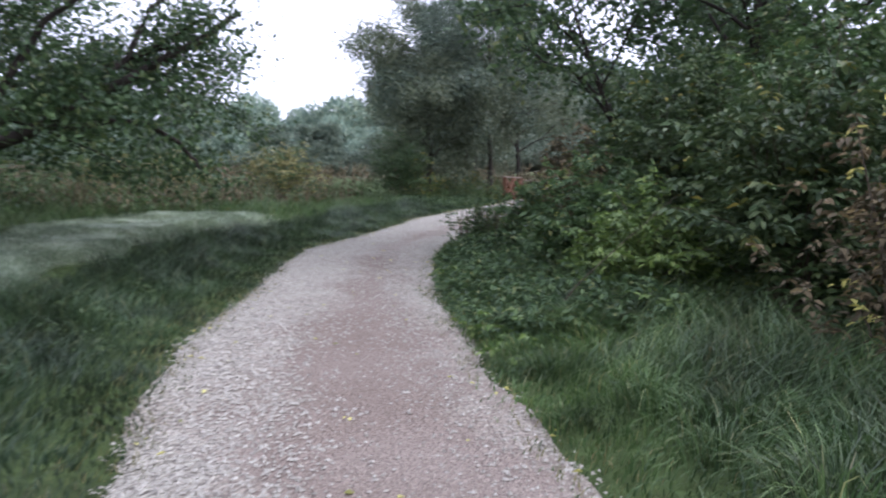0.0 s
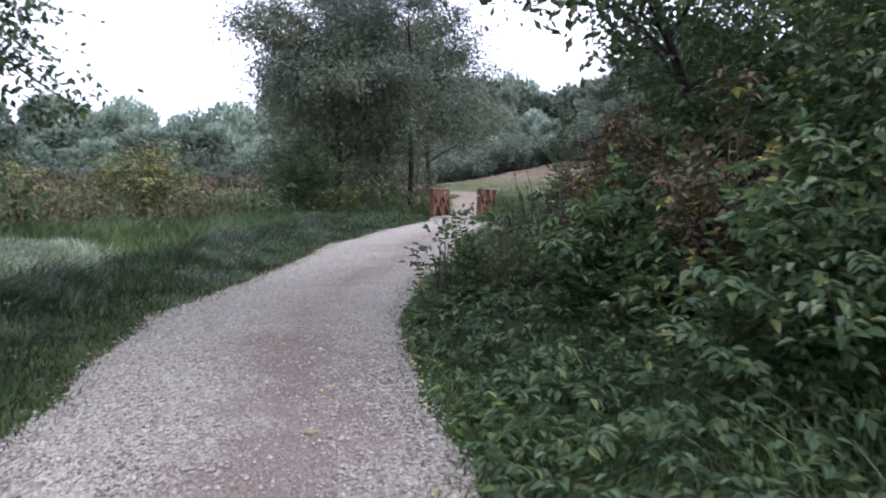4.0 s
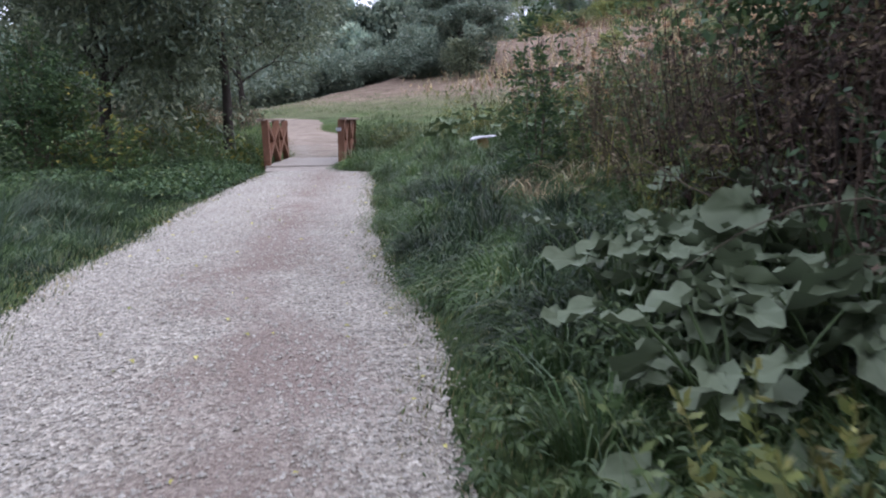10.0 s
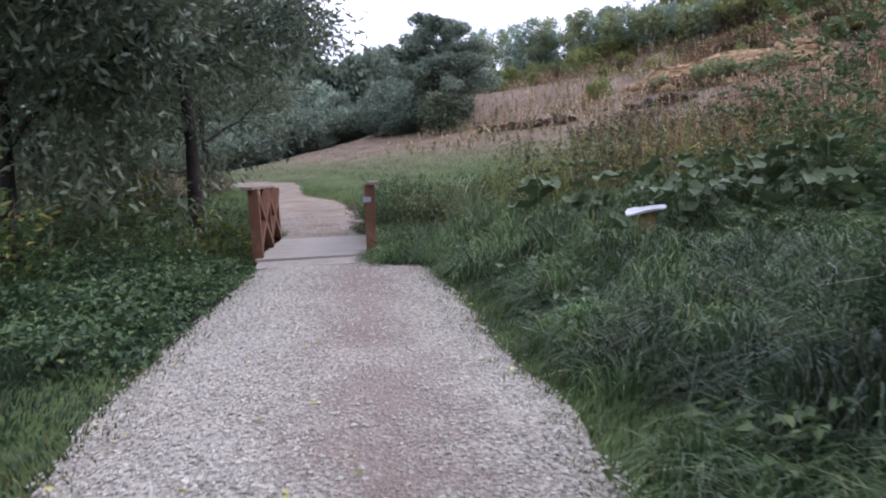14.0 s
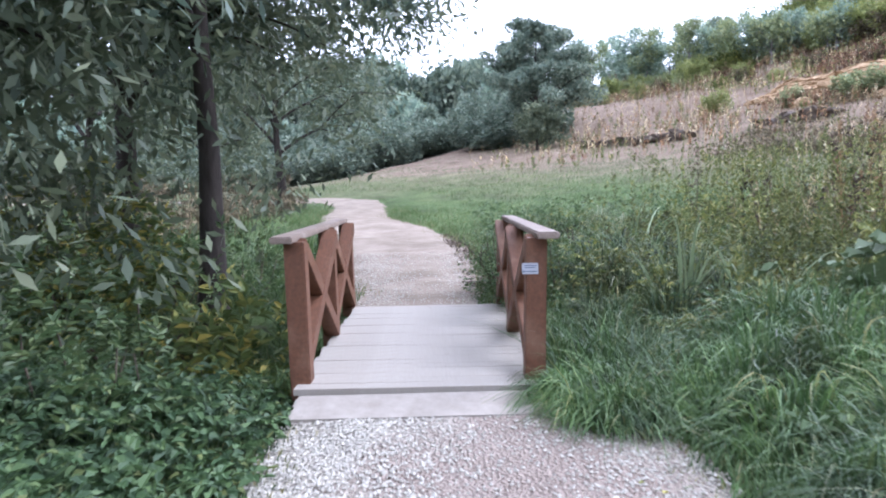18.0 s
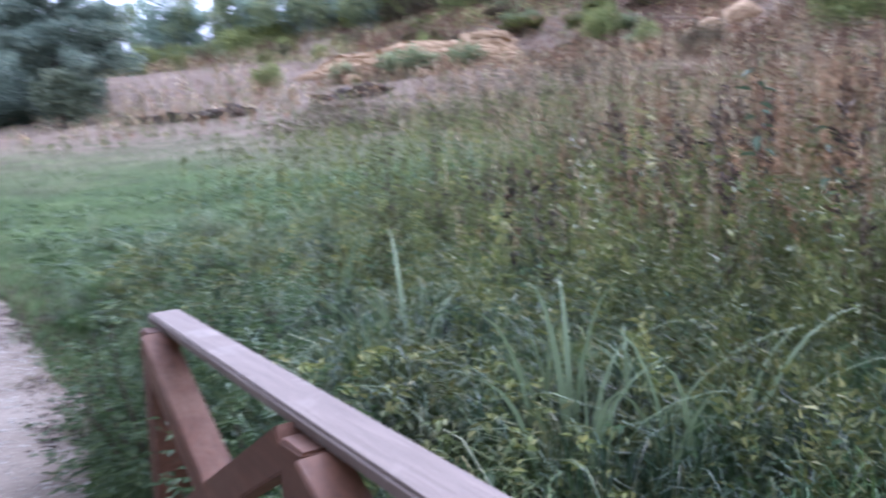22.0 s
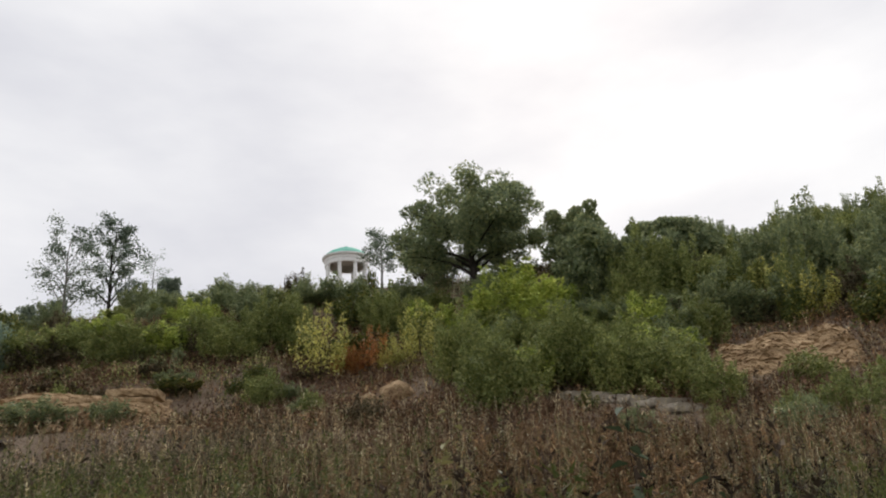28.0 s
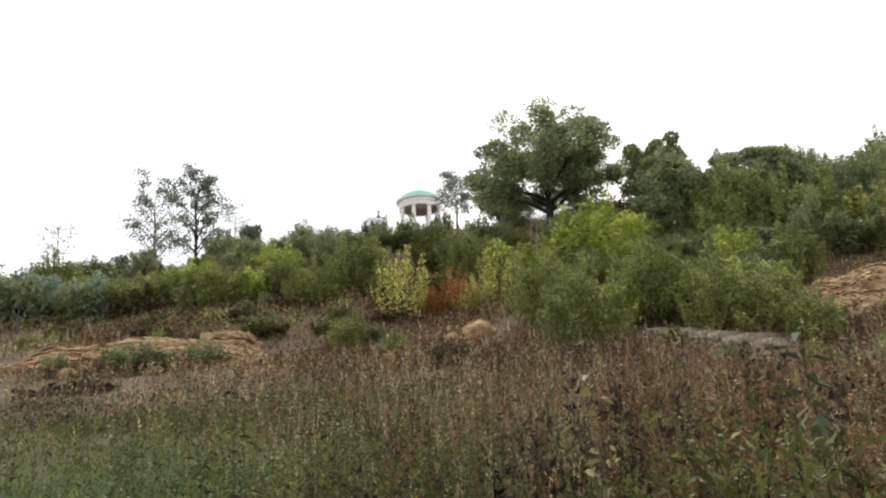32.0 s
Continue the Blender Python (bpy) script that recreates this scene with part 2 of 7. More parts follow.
M["bark_pale"] = bark_mat("pale_bark", (0.10, 0.095, 0.085), (0.32, 0.30, 0.27))
M["stem"] = bark_mat("shrub_stem", (0.05, 0.04, 0.03), (0.15, 0.12, 0.085), 20)


def ground_material():
    m, n, l, b = mat("grassy_soil", 0.95, 0.1)
    t1 = noise_tex(n, l, 0.10, 5)
    t2 = noise_tex(n, l, 9.0, 6, 0.7)
    t3 = noise_tex(n, l, 0.6, 5, 0.65)
    green = ramp(n, [(0.3, (0.05, 0.065, 0.028)), (0.55, (0.08, 0.115, 0.04)), (0.8, (0.14, 0.17, 0.065))])
    l.new(t3.outputs["Fac"], green.inputs["Fac"])
    brown = ramp(n, [(0.25, (0.128, 0.091, 0.064)), (0.55, (0.207, 0.155, 0.112)), (0.8, (0.31, 0.248, 0.182))])
    l.new(t3.outputs["Fac"], brown.inputs["Fac"])
    co = n.new("ShaderNodeTexCoord")
    sep = n.new("ShaderNodeSeparateXYZ")
    l.new(co.outputs["Object"], sep.inputs["Vector"])
    # dry grass takes over with the height of the hillside
    mp = n.new("ShaderNodeMapRange")
    mp.inputs["From Min"].default_value, mp.inputs["From Max"].default_value = 3.0, 5.5
    add = n.new("ShaderNodeMath")
    add.operation = "MULTIPLY_ADD"
    l.new(t1.outputs["Fac"], add.inputs[0])
    add.inputs[1].default_value = 3.5
    l.new(sep.outputs["Z"], add.inputs[2])
    l.new(add.outputs["Value"], mp.inputs["Value"])
    c = mixc(n, l, mp.outputs["Result"], green.outputs["Color"], brown.outputs["Color"])
    v = ramp(n, [(0.3, (0.55, 0.55, 0.55)), (0.7, (1.3, 1.3, 1.3))])
    l.new(t2.outputs["Fac"], v.inputs["Fac"])
    l.new(mixc(n, l, 1.0, c, v.outputs["Color"], "MULTIPLY"), b.inputs["Base Color"])
    bump(n, l, b, t2.outputs["Fac"], 1.0, 0.08)
    return m


def gravel_material():
    m, n, l, b = mat("limestone_gravel", 0.9, 0.2)
    co = n.new("ShaderNodeTexCoord")
    v1 = n.new("ShaderNodeTexVoronoi")
    v1.inputs["Scale"].default_value = 42
    v2 = n.new("ShaderNodeTexVoronoi")
    v2.inputs["Scale"].default_value = 120
    for v in (v1, v2):
        l.new(co.outputs["Object"], v.inputs["Vector"])
    bw = n.new("ShaderNodeRGBToBW")
    l.new(mixc(n, l, 0.3, v1.outputs["Color"], v2.outputs["Color"]), bw.inputs["Color"])
    chips = ramp(n, [(0.15, (0.12, 0.106, 0.09)), (0.45, (0.325, 0.296, 0.246)), (0.85, (0.62, 0.585, 0.50))])
    l.new(bw.outputs["Val"], chips.inputs["Fac"])
    bw2 = n.new("ShaderNodeRGBToBW")
    l.new(v2.outputs["Color"], bw2.inputs["Color"])
    fines = ramp(n, [(0.1, (0.185, 0.146, 0.122)), (0.9, (0.36, 0.302, 0.255))])
    l.new(bw2.outputs["Val"], fines.inputs["Fac"])
    # trodden earth down the middle, loose chips to the sides, broken up by noise
    at = n.new("ShaderNodeAttribute")
    at.attribute_name = "across"
    t = noise_tex(n, l, 1.1, 5, 0.65)
    mad = n.new("ShaderNodeMath")
    mad.operation = "MULTIPLY_ADD"
    l.new(t.outputs["Fac"], mad.inputs[0])
    mad.inputs[1].default_value = 1.9
    l.new(at.outputs["Fac"], mad.inputs[2])
    k = n.new("ShaderNodeMapRange")
    k.inputs["From Min"].default_value, k.inputs["From Max"].default_value = 1.05, 1.55
    l.new(mad.outputs["Value"], k.inputs["Value"])
    c = mixc(n, l, k.outputs["Result"], fines.outputs["Color"], chips.outputs["Color"])
    t2 = noise_tex(n, l, 0.7, 4)
    tint = ramp(n, [(0.35, (0.85, 0.815, 0.78)), (0.65, (1.06, 1.06, 1.04))])
    l.new(t2.outputs["Fac"], tint.inputs["Fac"])
    l.new(mixc(n, l, 1.0, c, tint.outputs["Color"], "MULTIPLY"), b.inputs["Base Color"])
    bump(n, l, b, v1.outputs["Distance"], 1.0, 0.03)
    return m


def wood_material(name, dark, light, worn, vary=0.05):
    m, n, l, b = mat(name, 0.62, 0.35)
    t = noise_tex(n, l, 5.0, 6, 0.6, stretch=(9, 0.6, 9))
    r = ramp(n, [(0.25, dark), (0.7, light)])
    l.new(t.outputs["Fac"], r.inputs["Fac"])
    t2 = noise_tex(n, l, 3.0, 5, 0.7)
    f = ramp(n, [(0.5, (0, 0, 0)), (0.75, (1, 1, 1))])
    l.new(t2.outputs["Fac"], f.inputs["Fac"])
    oi = n.new("ShaderNodeObjectInfo")
    v = ramp(n, [(0, (1 - vary,) * 3), (1, (1 + vary,) * 3)])
    l.new(oi.outputs["Random"], v.inputs["Fac"])
    c = mixc(n, l, f.outputs["Color"], r.outputs["Color"], worn)
    l.new(mixc(n, l, 1.0, c, v.outputs["Color"], "MULTIPLY"), b.inputs["Base Color"])
    bump(n, l, b, t.outputs["Fac"], 0.35, 0.01)
    return m


def plain(name, a, c, scale, rough=0.8, bumpy=0.4):
    m, n, l, b = mat(name, rough, 0.3)
    t = noise_tex(n, l, scale, 6, 0.65)
    r = ramp(n, [(0.3, a), (0.7, c)])
    l.new(t.outputs["Fac"], r.inputs["Fac"])
    l.new(r.outputs["Color"], b.inputs["Base Color"])
    bump(n, l, b, t.outputs["Fac"], bumpy, 0.02)
    return m


def dust_material():
    m, n, l, b = mat("trodden_dust", 0.95, 0.1)
    t = noise_tex(n, l, 1.3, 6, 0.65)
    t2 = noise_tex(n, l, 40, 4, 0.7)
    v3 = n.new("ShaderNodeTexVoronoi")
    v3.inputs["Scale"].default_value = 26
    co = n.new("ShaderNodeTexCoord")
    l.new(co.outputs["Object"], v3.inputs["Vector"])
    r = ramp(n, [(0.3, (0.150, 0.119, 0.090)), (0.5, (0.230, 0.188, 0.147)), (0.7, (0.300, 0.254, 0.203))])
    l.new(t.outputs["Fac"], r.inputs["Fac"])
    g = ramp(n, [(0.25, (0.78, 0.76, 0.74)), (0.75, (1.12, 1.12, 1.12))])
    l.new(t2.outputs["Fac"], g.inputs["Fac"])
    p = ramp(n, [(0.06, (1.35, 1.33, 1.3)), (0.16, (1, 1, 1))])
    l.new(v3.outputs["Distance"], p.inputs["Fac"])
    c = mixc(n, l, 1.0, r.outputs["Color"], g.outputs["Color"], "MULTIPLY")
    l.new(mixc(n, l, 1.0, c, p.outputs["Color"], "MULTIPLY"), b.inputs["Base Color"])
    bump(n, l, b, t2.outputs["Fac"], 0.5, 0.015)
    return m


M["dust"] = dust_material()
# earth darkened to carry the shadow under the ledges' overhang
M["earth"] = plain("earth_with_undercut_shade", (0.045, 0.034, 0.026), (0.11, 0.085, 0.064), 3.0, 0.95, 0.8)
M["ground"] = ground_material()
M["gravel"] = gravel_material()
M["redwood"] = wood_material("red_brown_stained_wood", (0.082, 0.036, 0.018), (0.15, 0.064, 0.031), (0.20, 0.112, 0.068))
M["cap"] = wood_material("weathered_handrail_wood", (0.16, 0.118, 0.092), (0.25, 0.192, 0.152), (0.35, 0.29, 0.24))
M["deck"] = wood_material("dusty_deck_wood", (0.285, 0.252, 0.208), (0.315, 0.279, 0.232), (0.350, 0.314, 0.265), 0.015)
# concrete of the step; its grey also paints shade inside the rotunda
M["slab"] = plain("dusty_concrete_and_shade", (0.24, 0.208, 0.172), (0.345, 0.305, 0.258), 6)
M["stone"] = plain("limestone_chip", (0.20, 0.182, 0.152), (0.58, 0.545, 0.465), 30)
def sandstone():
    m, n, l, b = mat("banded_sandstone", 0.95, 0.1)
    t = noise_tex(n, l, 1.0, 6, 0.65, stretch=(0.7, 0.7, 2.6))
    t2 = noise_tex(n, l, 1.7, 6, 0.7)
    r = ramp(n, [(0.28, (0.19, 0.125, 0.070)), (0.42, (0.36, 0.25, 0.145)), (0.6, (0.50, 0.36, 0.215)), (0.75, (0.60, 0.475, 0.32))])
    l.new(t.outputs["Fac"], r.inputs["Fac"])
    v = ramp(n, [(0.3, (0.6, 0.58, 0.56)), (0.7, (1.15, 1.15, 1.15))])
    l.new(t2.outputs["Fac"], v.inputs["Fac"])
    l.new(mixc(n, l, 1.0, r.outputs["Color"], v.outputs["Color"], "MULTIPLY"), b.inputs["Base Color"])
    bump(n, l, b, t.outputs["Fac"], 1.0, 0.25)
    return m


M["sand"] = sandstone()
M["rock"] = plain("grey_limestone", (0.22, 0.19, 0.15), (0.42, 0.37, 0.29), 1.5)
M["white"] = plain("white_lime_paint", (0.70, 0.70, 0.69), (0.82, 0.82, 0.81), 1.2, bumpy=0.1)
M["copper"] = plain("green_copper_roof", (0.10, 0.40, 0.31), (0.17, 0.52, 0.41), 1.0, 0.6, 0.1)
M["plaque"] = plain("pale_enamel", (0.36, 0.37, 0.40), (0.46, 0.47, 0.50), 8, 0.45, 0.05)
M["ink"] = plain("dark_print", (0.05, 0.07, 0.12), (0.07, 0.09, 0.15), 8, 0.5, 0.0)
M["oldboard"] = plain("weathered_pale_board", (0.30, 0.30, 0.31), (0.52, 0.52, 0.53), 7, 0.7, 0.2)
M["stumpwood"] = plain("ochre_stump_wood", (0.15, 0.10, 0.04), (0.29, 0.21, 0.09), 9)


# ---- mesh helpers ----
RNG = np.random.default_rng(7)


def to_mesh(name, V, Q, material, smooth=False):
    me = bpy.data.meshes.new(name)
    V = np.ascontiguousarray(V, dtype=np.float32)
    Q = np.ascontiguousarray(Q, dtype=np.int32)
    me.vertices.add(len(V))
    me.vertices.foreach_set("co", V.ravel())
    me.loops.add(Q.size)
    me.loops.foreach_set("vertex_index", Q.ravel())
    me.polygons.add(len(Q))
    me.polygons.foreach_set("loop_start", np.arange(0, Q.size, Q.shape[1], dtype=np.int32))
    me.polygons.foreach_set("use_smooth", np.full(len(Q), smooth))
    me.update(calc_edges=True)
    me.materials.append(material)
    return me


def part(name, data, material, parent, label=""):
    """One mesh object under a thing; data is a bmesh or a finished mesh."""
    if isinstance(data, bmesh.types.BMesh):
        me = bpy.data.meshes.new(name)
        data.to_mesh(me)
        data.free()
        me.materials.append(material)
    else:
        me = data
    ob = new(name, me)
    ob.parent = parent
    return tagged(ob, label)


def box(x0, y0, z0, x1, y1, z1, bev=0.006, m=None):
    bm = bmesh.new()
    bmesh.ops.create_cube(bm, size=1)
    bmesh.ops.scale(bm, vec=(x1 - x0, y1 - y0, z1 - z0), verts=bm.verts)
    if bev:
        bmesh.ops.bevel(bm, geom=bm.edges[:], offset=bev, segments=2, affect="EDGES")
    bmesh.ops.translate(bm, vec=((x0 + x1) / 2, (y0 + y1) / 2, (z0 + z1) / 2), verts=bm.verts)
    if m is not None:
        bm.transform(m)
    return bm


def unit(a):
    return a / np.maximum(np.linalg.norm(a, axis=-1, keepdims=True), 1e-9)


def frames(D, N):
    D = unit(D)
    S = unit(np.cross(D, N))
    return D, S, np.cross(S, D)


def leaves6(P, D, N, L, W, fold=0.25, droop=0.15):
    """Pointed leaves, folded along the midrib: two quads each."""
    D, S, U = frames(D, N)
    L, W = L[:, None], W[:, None]
    v = np.stack([P, P + D * L * 0.36 + S * W * 0.5 + U * W * fold, P + D * L * 0.72 + S * W * 0.33 + U * (W * fold * 0.7 - L * droop * 0.5),
                  P + D * L - U * L * droop, P + D * L * 0.72 - S * W * 0.33 + U * (W * fold * 0.7 - L * droop * 0.5),
                  P + D * L * 0.36 - S * W * 0.5 + U * W * fold], 1)
    k = np.arange(len(P))[:, None] * 6
    q = np.concatenate([k + [0, 1, 2, 3], k + [0, 3, 4, 5]])
    return v.reshape(-1, 3), q


def leaves4(P, D, N, L, W):
    D, S, U = frames(D, N)
    L, W = L[:, None], W[:, None]
    v = np.stack([P, P + D * L * 0.5 + S * W * 0.5, P + D * L, P + D * L * 0.5 - S * W * 0.5], 1)
    return v.reshape(-1, 3), np.arange(len(P) * 4).reshape(-1, 4)


def leaves3(P, D, N, L, W):
    """Small or distant leaves: one triangle each."""
    D, S, U = frames(D, N)
    L, W = L[:, None], W[:, None]
    v = np.stack([P + D * L * 0.2 + S * W * 0.5, P + D * L * 0.2 - S * W * 0.5, P + D * L * 1.15], 1)
    return v.reshape(-1, 3), np.arange(len(P) * 3).reshape(-1, 3)


def blades(P, H, W, lean, curl=0.55, segs=2, sag=0.35):
    """Blades that bend over: segs quads each."""
    n = len(P)
    a = RNG.uniform(0, 2 * np.pi, n)
    S = np.stack([np.cos(a), np.sin(a), np.zeros(n)], 1)
    out = lean + np.stack([-S[:, 1], S[:, 0], np.zeros(n)], 1) * RNG.normal(0, 0.35, (n, 1))
    rows = []
    for i in range(segs + 1):
        f = i / segs
        c = P + out * (H * curl * f * f)[:, None] + np.array([0, 0, 1]) * (H * (f - sag * curl * f ** 2.7))[:, None]
        w = (W * (1 - f ** 1.6) * 0.5 + 0.0006)[:, None]
        rows += [c - S * w, c + S * w]
    v = np.stack(rows, 1)
    k = np.arange(n)[:, None] * (2 * segs + 2)
    q = np.concatenate([k + [2 * i, 2 * i + 1, 2 * i + 3, 2 * i + 2] for i in range(segs)])
    return v.reshape(-1, 3), q


def tubes(lines, sides=6):
    """Tapered tubes along polylines of (points, radii)."""
    VV, QQ, at = [], [], 0
    ang = np.linspace(0, 2 * np.pi, sides, endpoint=False)
    for pts, rad in lines:
        pts, rad = np.asarray(pts, float), np.asarray(rad, float)
        d = unit(np.gradient(pts, axis=0))
        ref = np.where(np.abs(d[:, 2:3]) > 0.9, np.array([[1.0, 0, 0]]), np.array([[0, 0, 1.0]]))
        s = unit(np.cross(d, ref))
        u = np.cross(d, s)
        ring = pts[:, None] + (s[:, None] * np.cos(ang)[None, :, None] + u[:, None] * np.sin(ang)[None, :, None]) * rad[:, None, None]
        n = len(pts)
        VV.append(ring.reshape(-1, 3))
        i = np.arange(n - 1)[:, None] * sides
        j = np.arange(sides)[None]
        j2 = (j + 1) % sides
        QQ.append(np.stack([i + j, i + j2, i + sides + j2, i + sides + j], -1).reshape(-1, 4) + at)
        at += n * sides
    return np.concatenate(VV), np.concatenate(QQ)


def join(*vq):
    V, Q, at = [], [], 0
    for v, q in vq:
        V.append(v)
        Q.append(q + at)
        at += len(v)
    return np.concatenate(V), np.concatenate(Q)


def rand_dirs(n, up=0.0):
    d = RNG.normal(0, 1, (n, 3))
    d[:, 2] += up
    return unit(d)


# ---- lie of the land ----
GY = (-200, -60, -40, -30, -20, -12, -6, -0.4, 3.8, 6, 18, 30, 60, 100)
GZ = (-1.1, -1.1, -1.05, -0.97, -0.75, -0.5, -0.27, -0.1, 0.015, 0.07, 0.62, 1.15, 2.1, 2.3)
HR = (0, 38, 45, 55, 65, 72, 76, 79, 90, 105, 120, 132, 150, 300)
HZ = (0, 0, 0.8, 2.1, 3.9, 6.0, 7.4, 9.2, 14.5, 22.5, 29, 33, 36, 38)
LY = (-60, -45, -36, -30, -27.4, -25, -22, -20, -18.2, -15, -12, -10, -8, -5.5, -3, -0.38)
LX = (26, 16, 9.6, 6.0, 4.43, 2.9, 1.75, 0.85, 0.2, -0.15, -0.55, -0.95, -0.85, -0.95, -0.9, -0.8)
RX = (29.5, 19.5, 13.0, 9.0, 7.0, 5.6, 4.1, 3.35, 2.7, 2.2, 2.25, 1.95, 1.75, 1.62, 1.6, 1.4)
FY = (3.9, 6, 10, 15.6, 20, 23, 28, 33, 37, 41, 44)
FL = (-0.95, -1.3, -2.0, -3.1, -3.9, -4.2, -4.5, -5.8, -10.5, -24, -40)
FR = (0.55, 0.8, 0.75, -0.1, -1.5, -1.9, -2.2, -3.0, -6.0, -14, -32)


def wave(x, y, k, seed=0.0):
    """A smooth wobble between about -1 and 1."""
    return (np.sin(x * k * 1.3 + y * k * 0.7 + seed) + np.sin(x * k * 0.6 - y * k * 1.7 + seed * 2.1) + np.sin(x * k * 2.3 + y * k * 2.9 + seed * 0.7) * 0.6) / 2.6


def edges(y):
    y = np.asarray(y, float)
    near = y < 2
    lo = np.where(near, np.interp(y, LY, LX), np.interp(y, FY, FL))
    hi = np.where(near, np.interp(y, LY, RX), np.interp(y, FY, FR))
    return lo, hi


def beside(x, y):
    """How far outside the path a place lies (negative on it)."""
    lo, hi = edges(y)
    return np.maximum(lo - x, x - hi)


def terrain(x, y):
    x, y = np.asarray(x, float), np.asarray(y, float)
    z = np.interp(y, GY, GZ)
    R = np.hypot(x + 30, 0.86 * np.maximum(y, 0))
    R = R + 2.2 * wave(x, y, 0.11, 1.0) * np.clip((R - 50) / 20, 0, 1)
    rise = np.interp(R, HR, HZ)
    turn = np.degrees(np.arctan2(0.86 * np.maximum(y, 0), np.maximum(x + 30, 0.1)))
    low = np.interp(turn, (34, 56), (1.0, 0.42))
    z = z + np.where(rise > 8, 8 + (rise - 8) * low, rise) * np.clip((x + 30) / 25, 0, 1) * np.interp(turn, (59, 74), (1.0, 0.35))
    off = beside(x, y)
    z = z + 0.05 * wave(x, y, 0.9, 3.0) * np.clip(off / 1.5, 0, 1)
    # the gully under the footbridge
    dip = np.exp(-((y - 1.75 - 0.06 * x) / 1.1) ** 2) * np.clip(1.0 - np.abs(x) / 16, 0, 1)
    z = z - 0.6 * dip
    # the left verge steps up to a low bank
    bank = np.clip((edges(y)[0] - x - 2.3) / 0.8, 0, 1) * np.clip((-8 - y) / 5, 0, 1)
    z = z + 0.24 * bank
    # the right verge climbs gently towards the hill
    climb = np.clip((x - edges(y)[1] - 0.7) / 4.5, 0, 1)
    z = z + 0.42 * climb * climb * (3 - 2 * climb) * np.clip((y + 16) / 4, 0, 1) * np.clip((2.5 - y) / 4, 0, 1)
    return z


def spread(lo, hi, near, grow):
    """Grid lines that stand close in the middle and thin out to both sides."""
    a = list(np.arange(lo, hi + 1e-6, near))
    s, v = near, hi
    while v < 900:
        s *= grow
        v += s
        a.append(v)
    s, v = near, lo
    while v > -900:
        s *= grow
        v -= s
        a.insert(0, v)
    return np.array(a)


gx, gy = spread(-9, 13, 0.3, 1.12), spread(-34, 26, 0.3, 1.12)
GX, GYY = np.meshgrid(gx, gy)
gv = np.stack([GX, GYY, terrain(GX, GYY) - 0.06 * (beside(GX, GYY) < 0.2)], -1).reshape(-1, 3)
nx = len(gx)
gi = (np.arange(len(gy) - 1)[:, None] * nx + np.arange(nx - 1)[None]).reshape(-1, 1)
ground = new("ground", to_mesh("ground", gv, gi + [0, 1, nx + 1, nx], M["ground"], True))
tagged(ground, "grassy valley floor rising to a dry brown hillside", "ground", kind="structure")


def path_sheet(name, y0, y1, label, m):
    ys = np.arange(y0, y1 + 0.01, 0.15)
    k = 30
    u = np.linspace(0, 1, k)
    lo, hi = edges(ys)
    lo = lo + 0.11 * wave(lo * 0, ys, 1.7, 5.0) + 0.03 * wave(lo * 0, ys, 4.0, 2.0) + 0.02 * wave(lo * 0, ys, 11.0, 2.0)
    hi = hi + 0.11 * wave(hi * 0, ys, 1.5, 8.0) + 0.03 * wave(hi * 0, ys, 3.6, 4.0) + 0.02 * wave(hi * 0, ys, 12.0, 4.0)
    X = lo[:, None] + (hi - lo)[:, None] * u[None]
    Y = np.repeat(ys[:, None], k, 1)
    base = np.where(Y > 4, terrain(X, Y), np.interp(Y, GY, GZ))
    Z = base + 0.012 - 0.05 * (np.abs(u - 0.5) * 2)[None] ** 6 + 0.012 * wave(X, Y, 2.0, 1.0) + 0.006 * wave(X, Y, 9.0, 2.0)
    V = np.stack([X, Y, Z], -1).reshape(-1, 3)
    i = (np.arange(len(ys) - 1)[:, None] * k + np.arange(k - 1)[None]).reshape(-1, 1)
    me = to_mesh(name, V, i + [0, 1, k + 1, k], M[m], True)
    at = me.attributes.new("across", "FLOAT", "POINT")
    side = np.clip(np.abs(u - 0.62) * 1.9, 0, 1.2)
    fade = np.clip((ys + 26) / 12, 0, 1) * 0.08 - 0.3 * np.clip((ys + 4.5) / 3, 0, 1) - 1.15 * (ys > 2) - 0.3 * np.clip((-21 - ys) / 4, 0, 1)
    at.data.foreach_set("value", (side[None] + fade[:, None]).astype(np.float32).ravel())
    ob = new(name, me)
    return tagged(ob, label, "path", kind="structure")


path_sheet("path", -58, -0.36, "pale limestone gravel footpath with a trodden middle", "gravel")
path_sheet("path_far", 3.62, 44, "pale dusty footpath winding across the meadow", "dust")


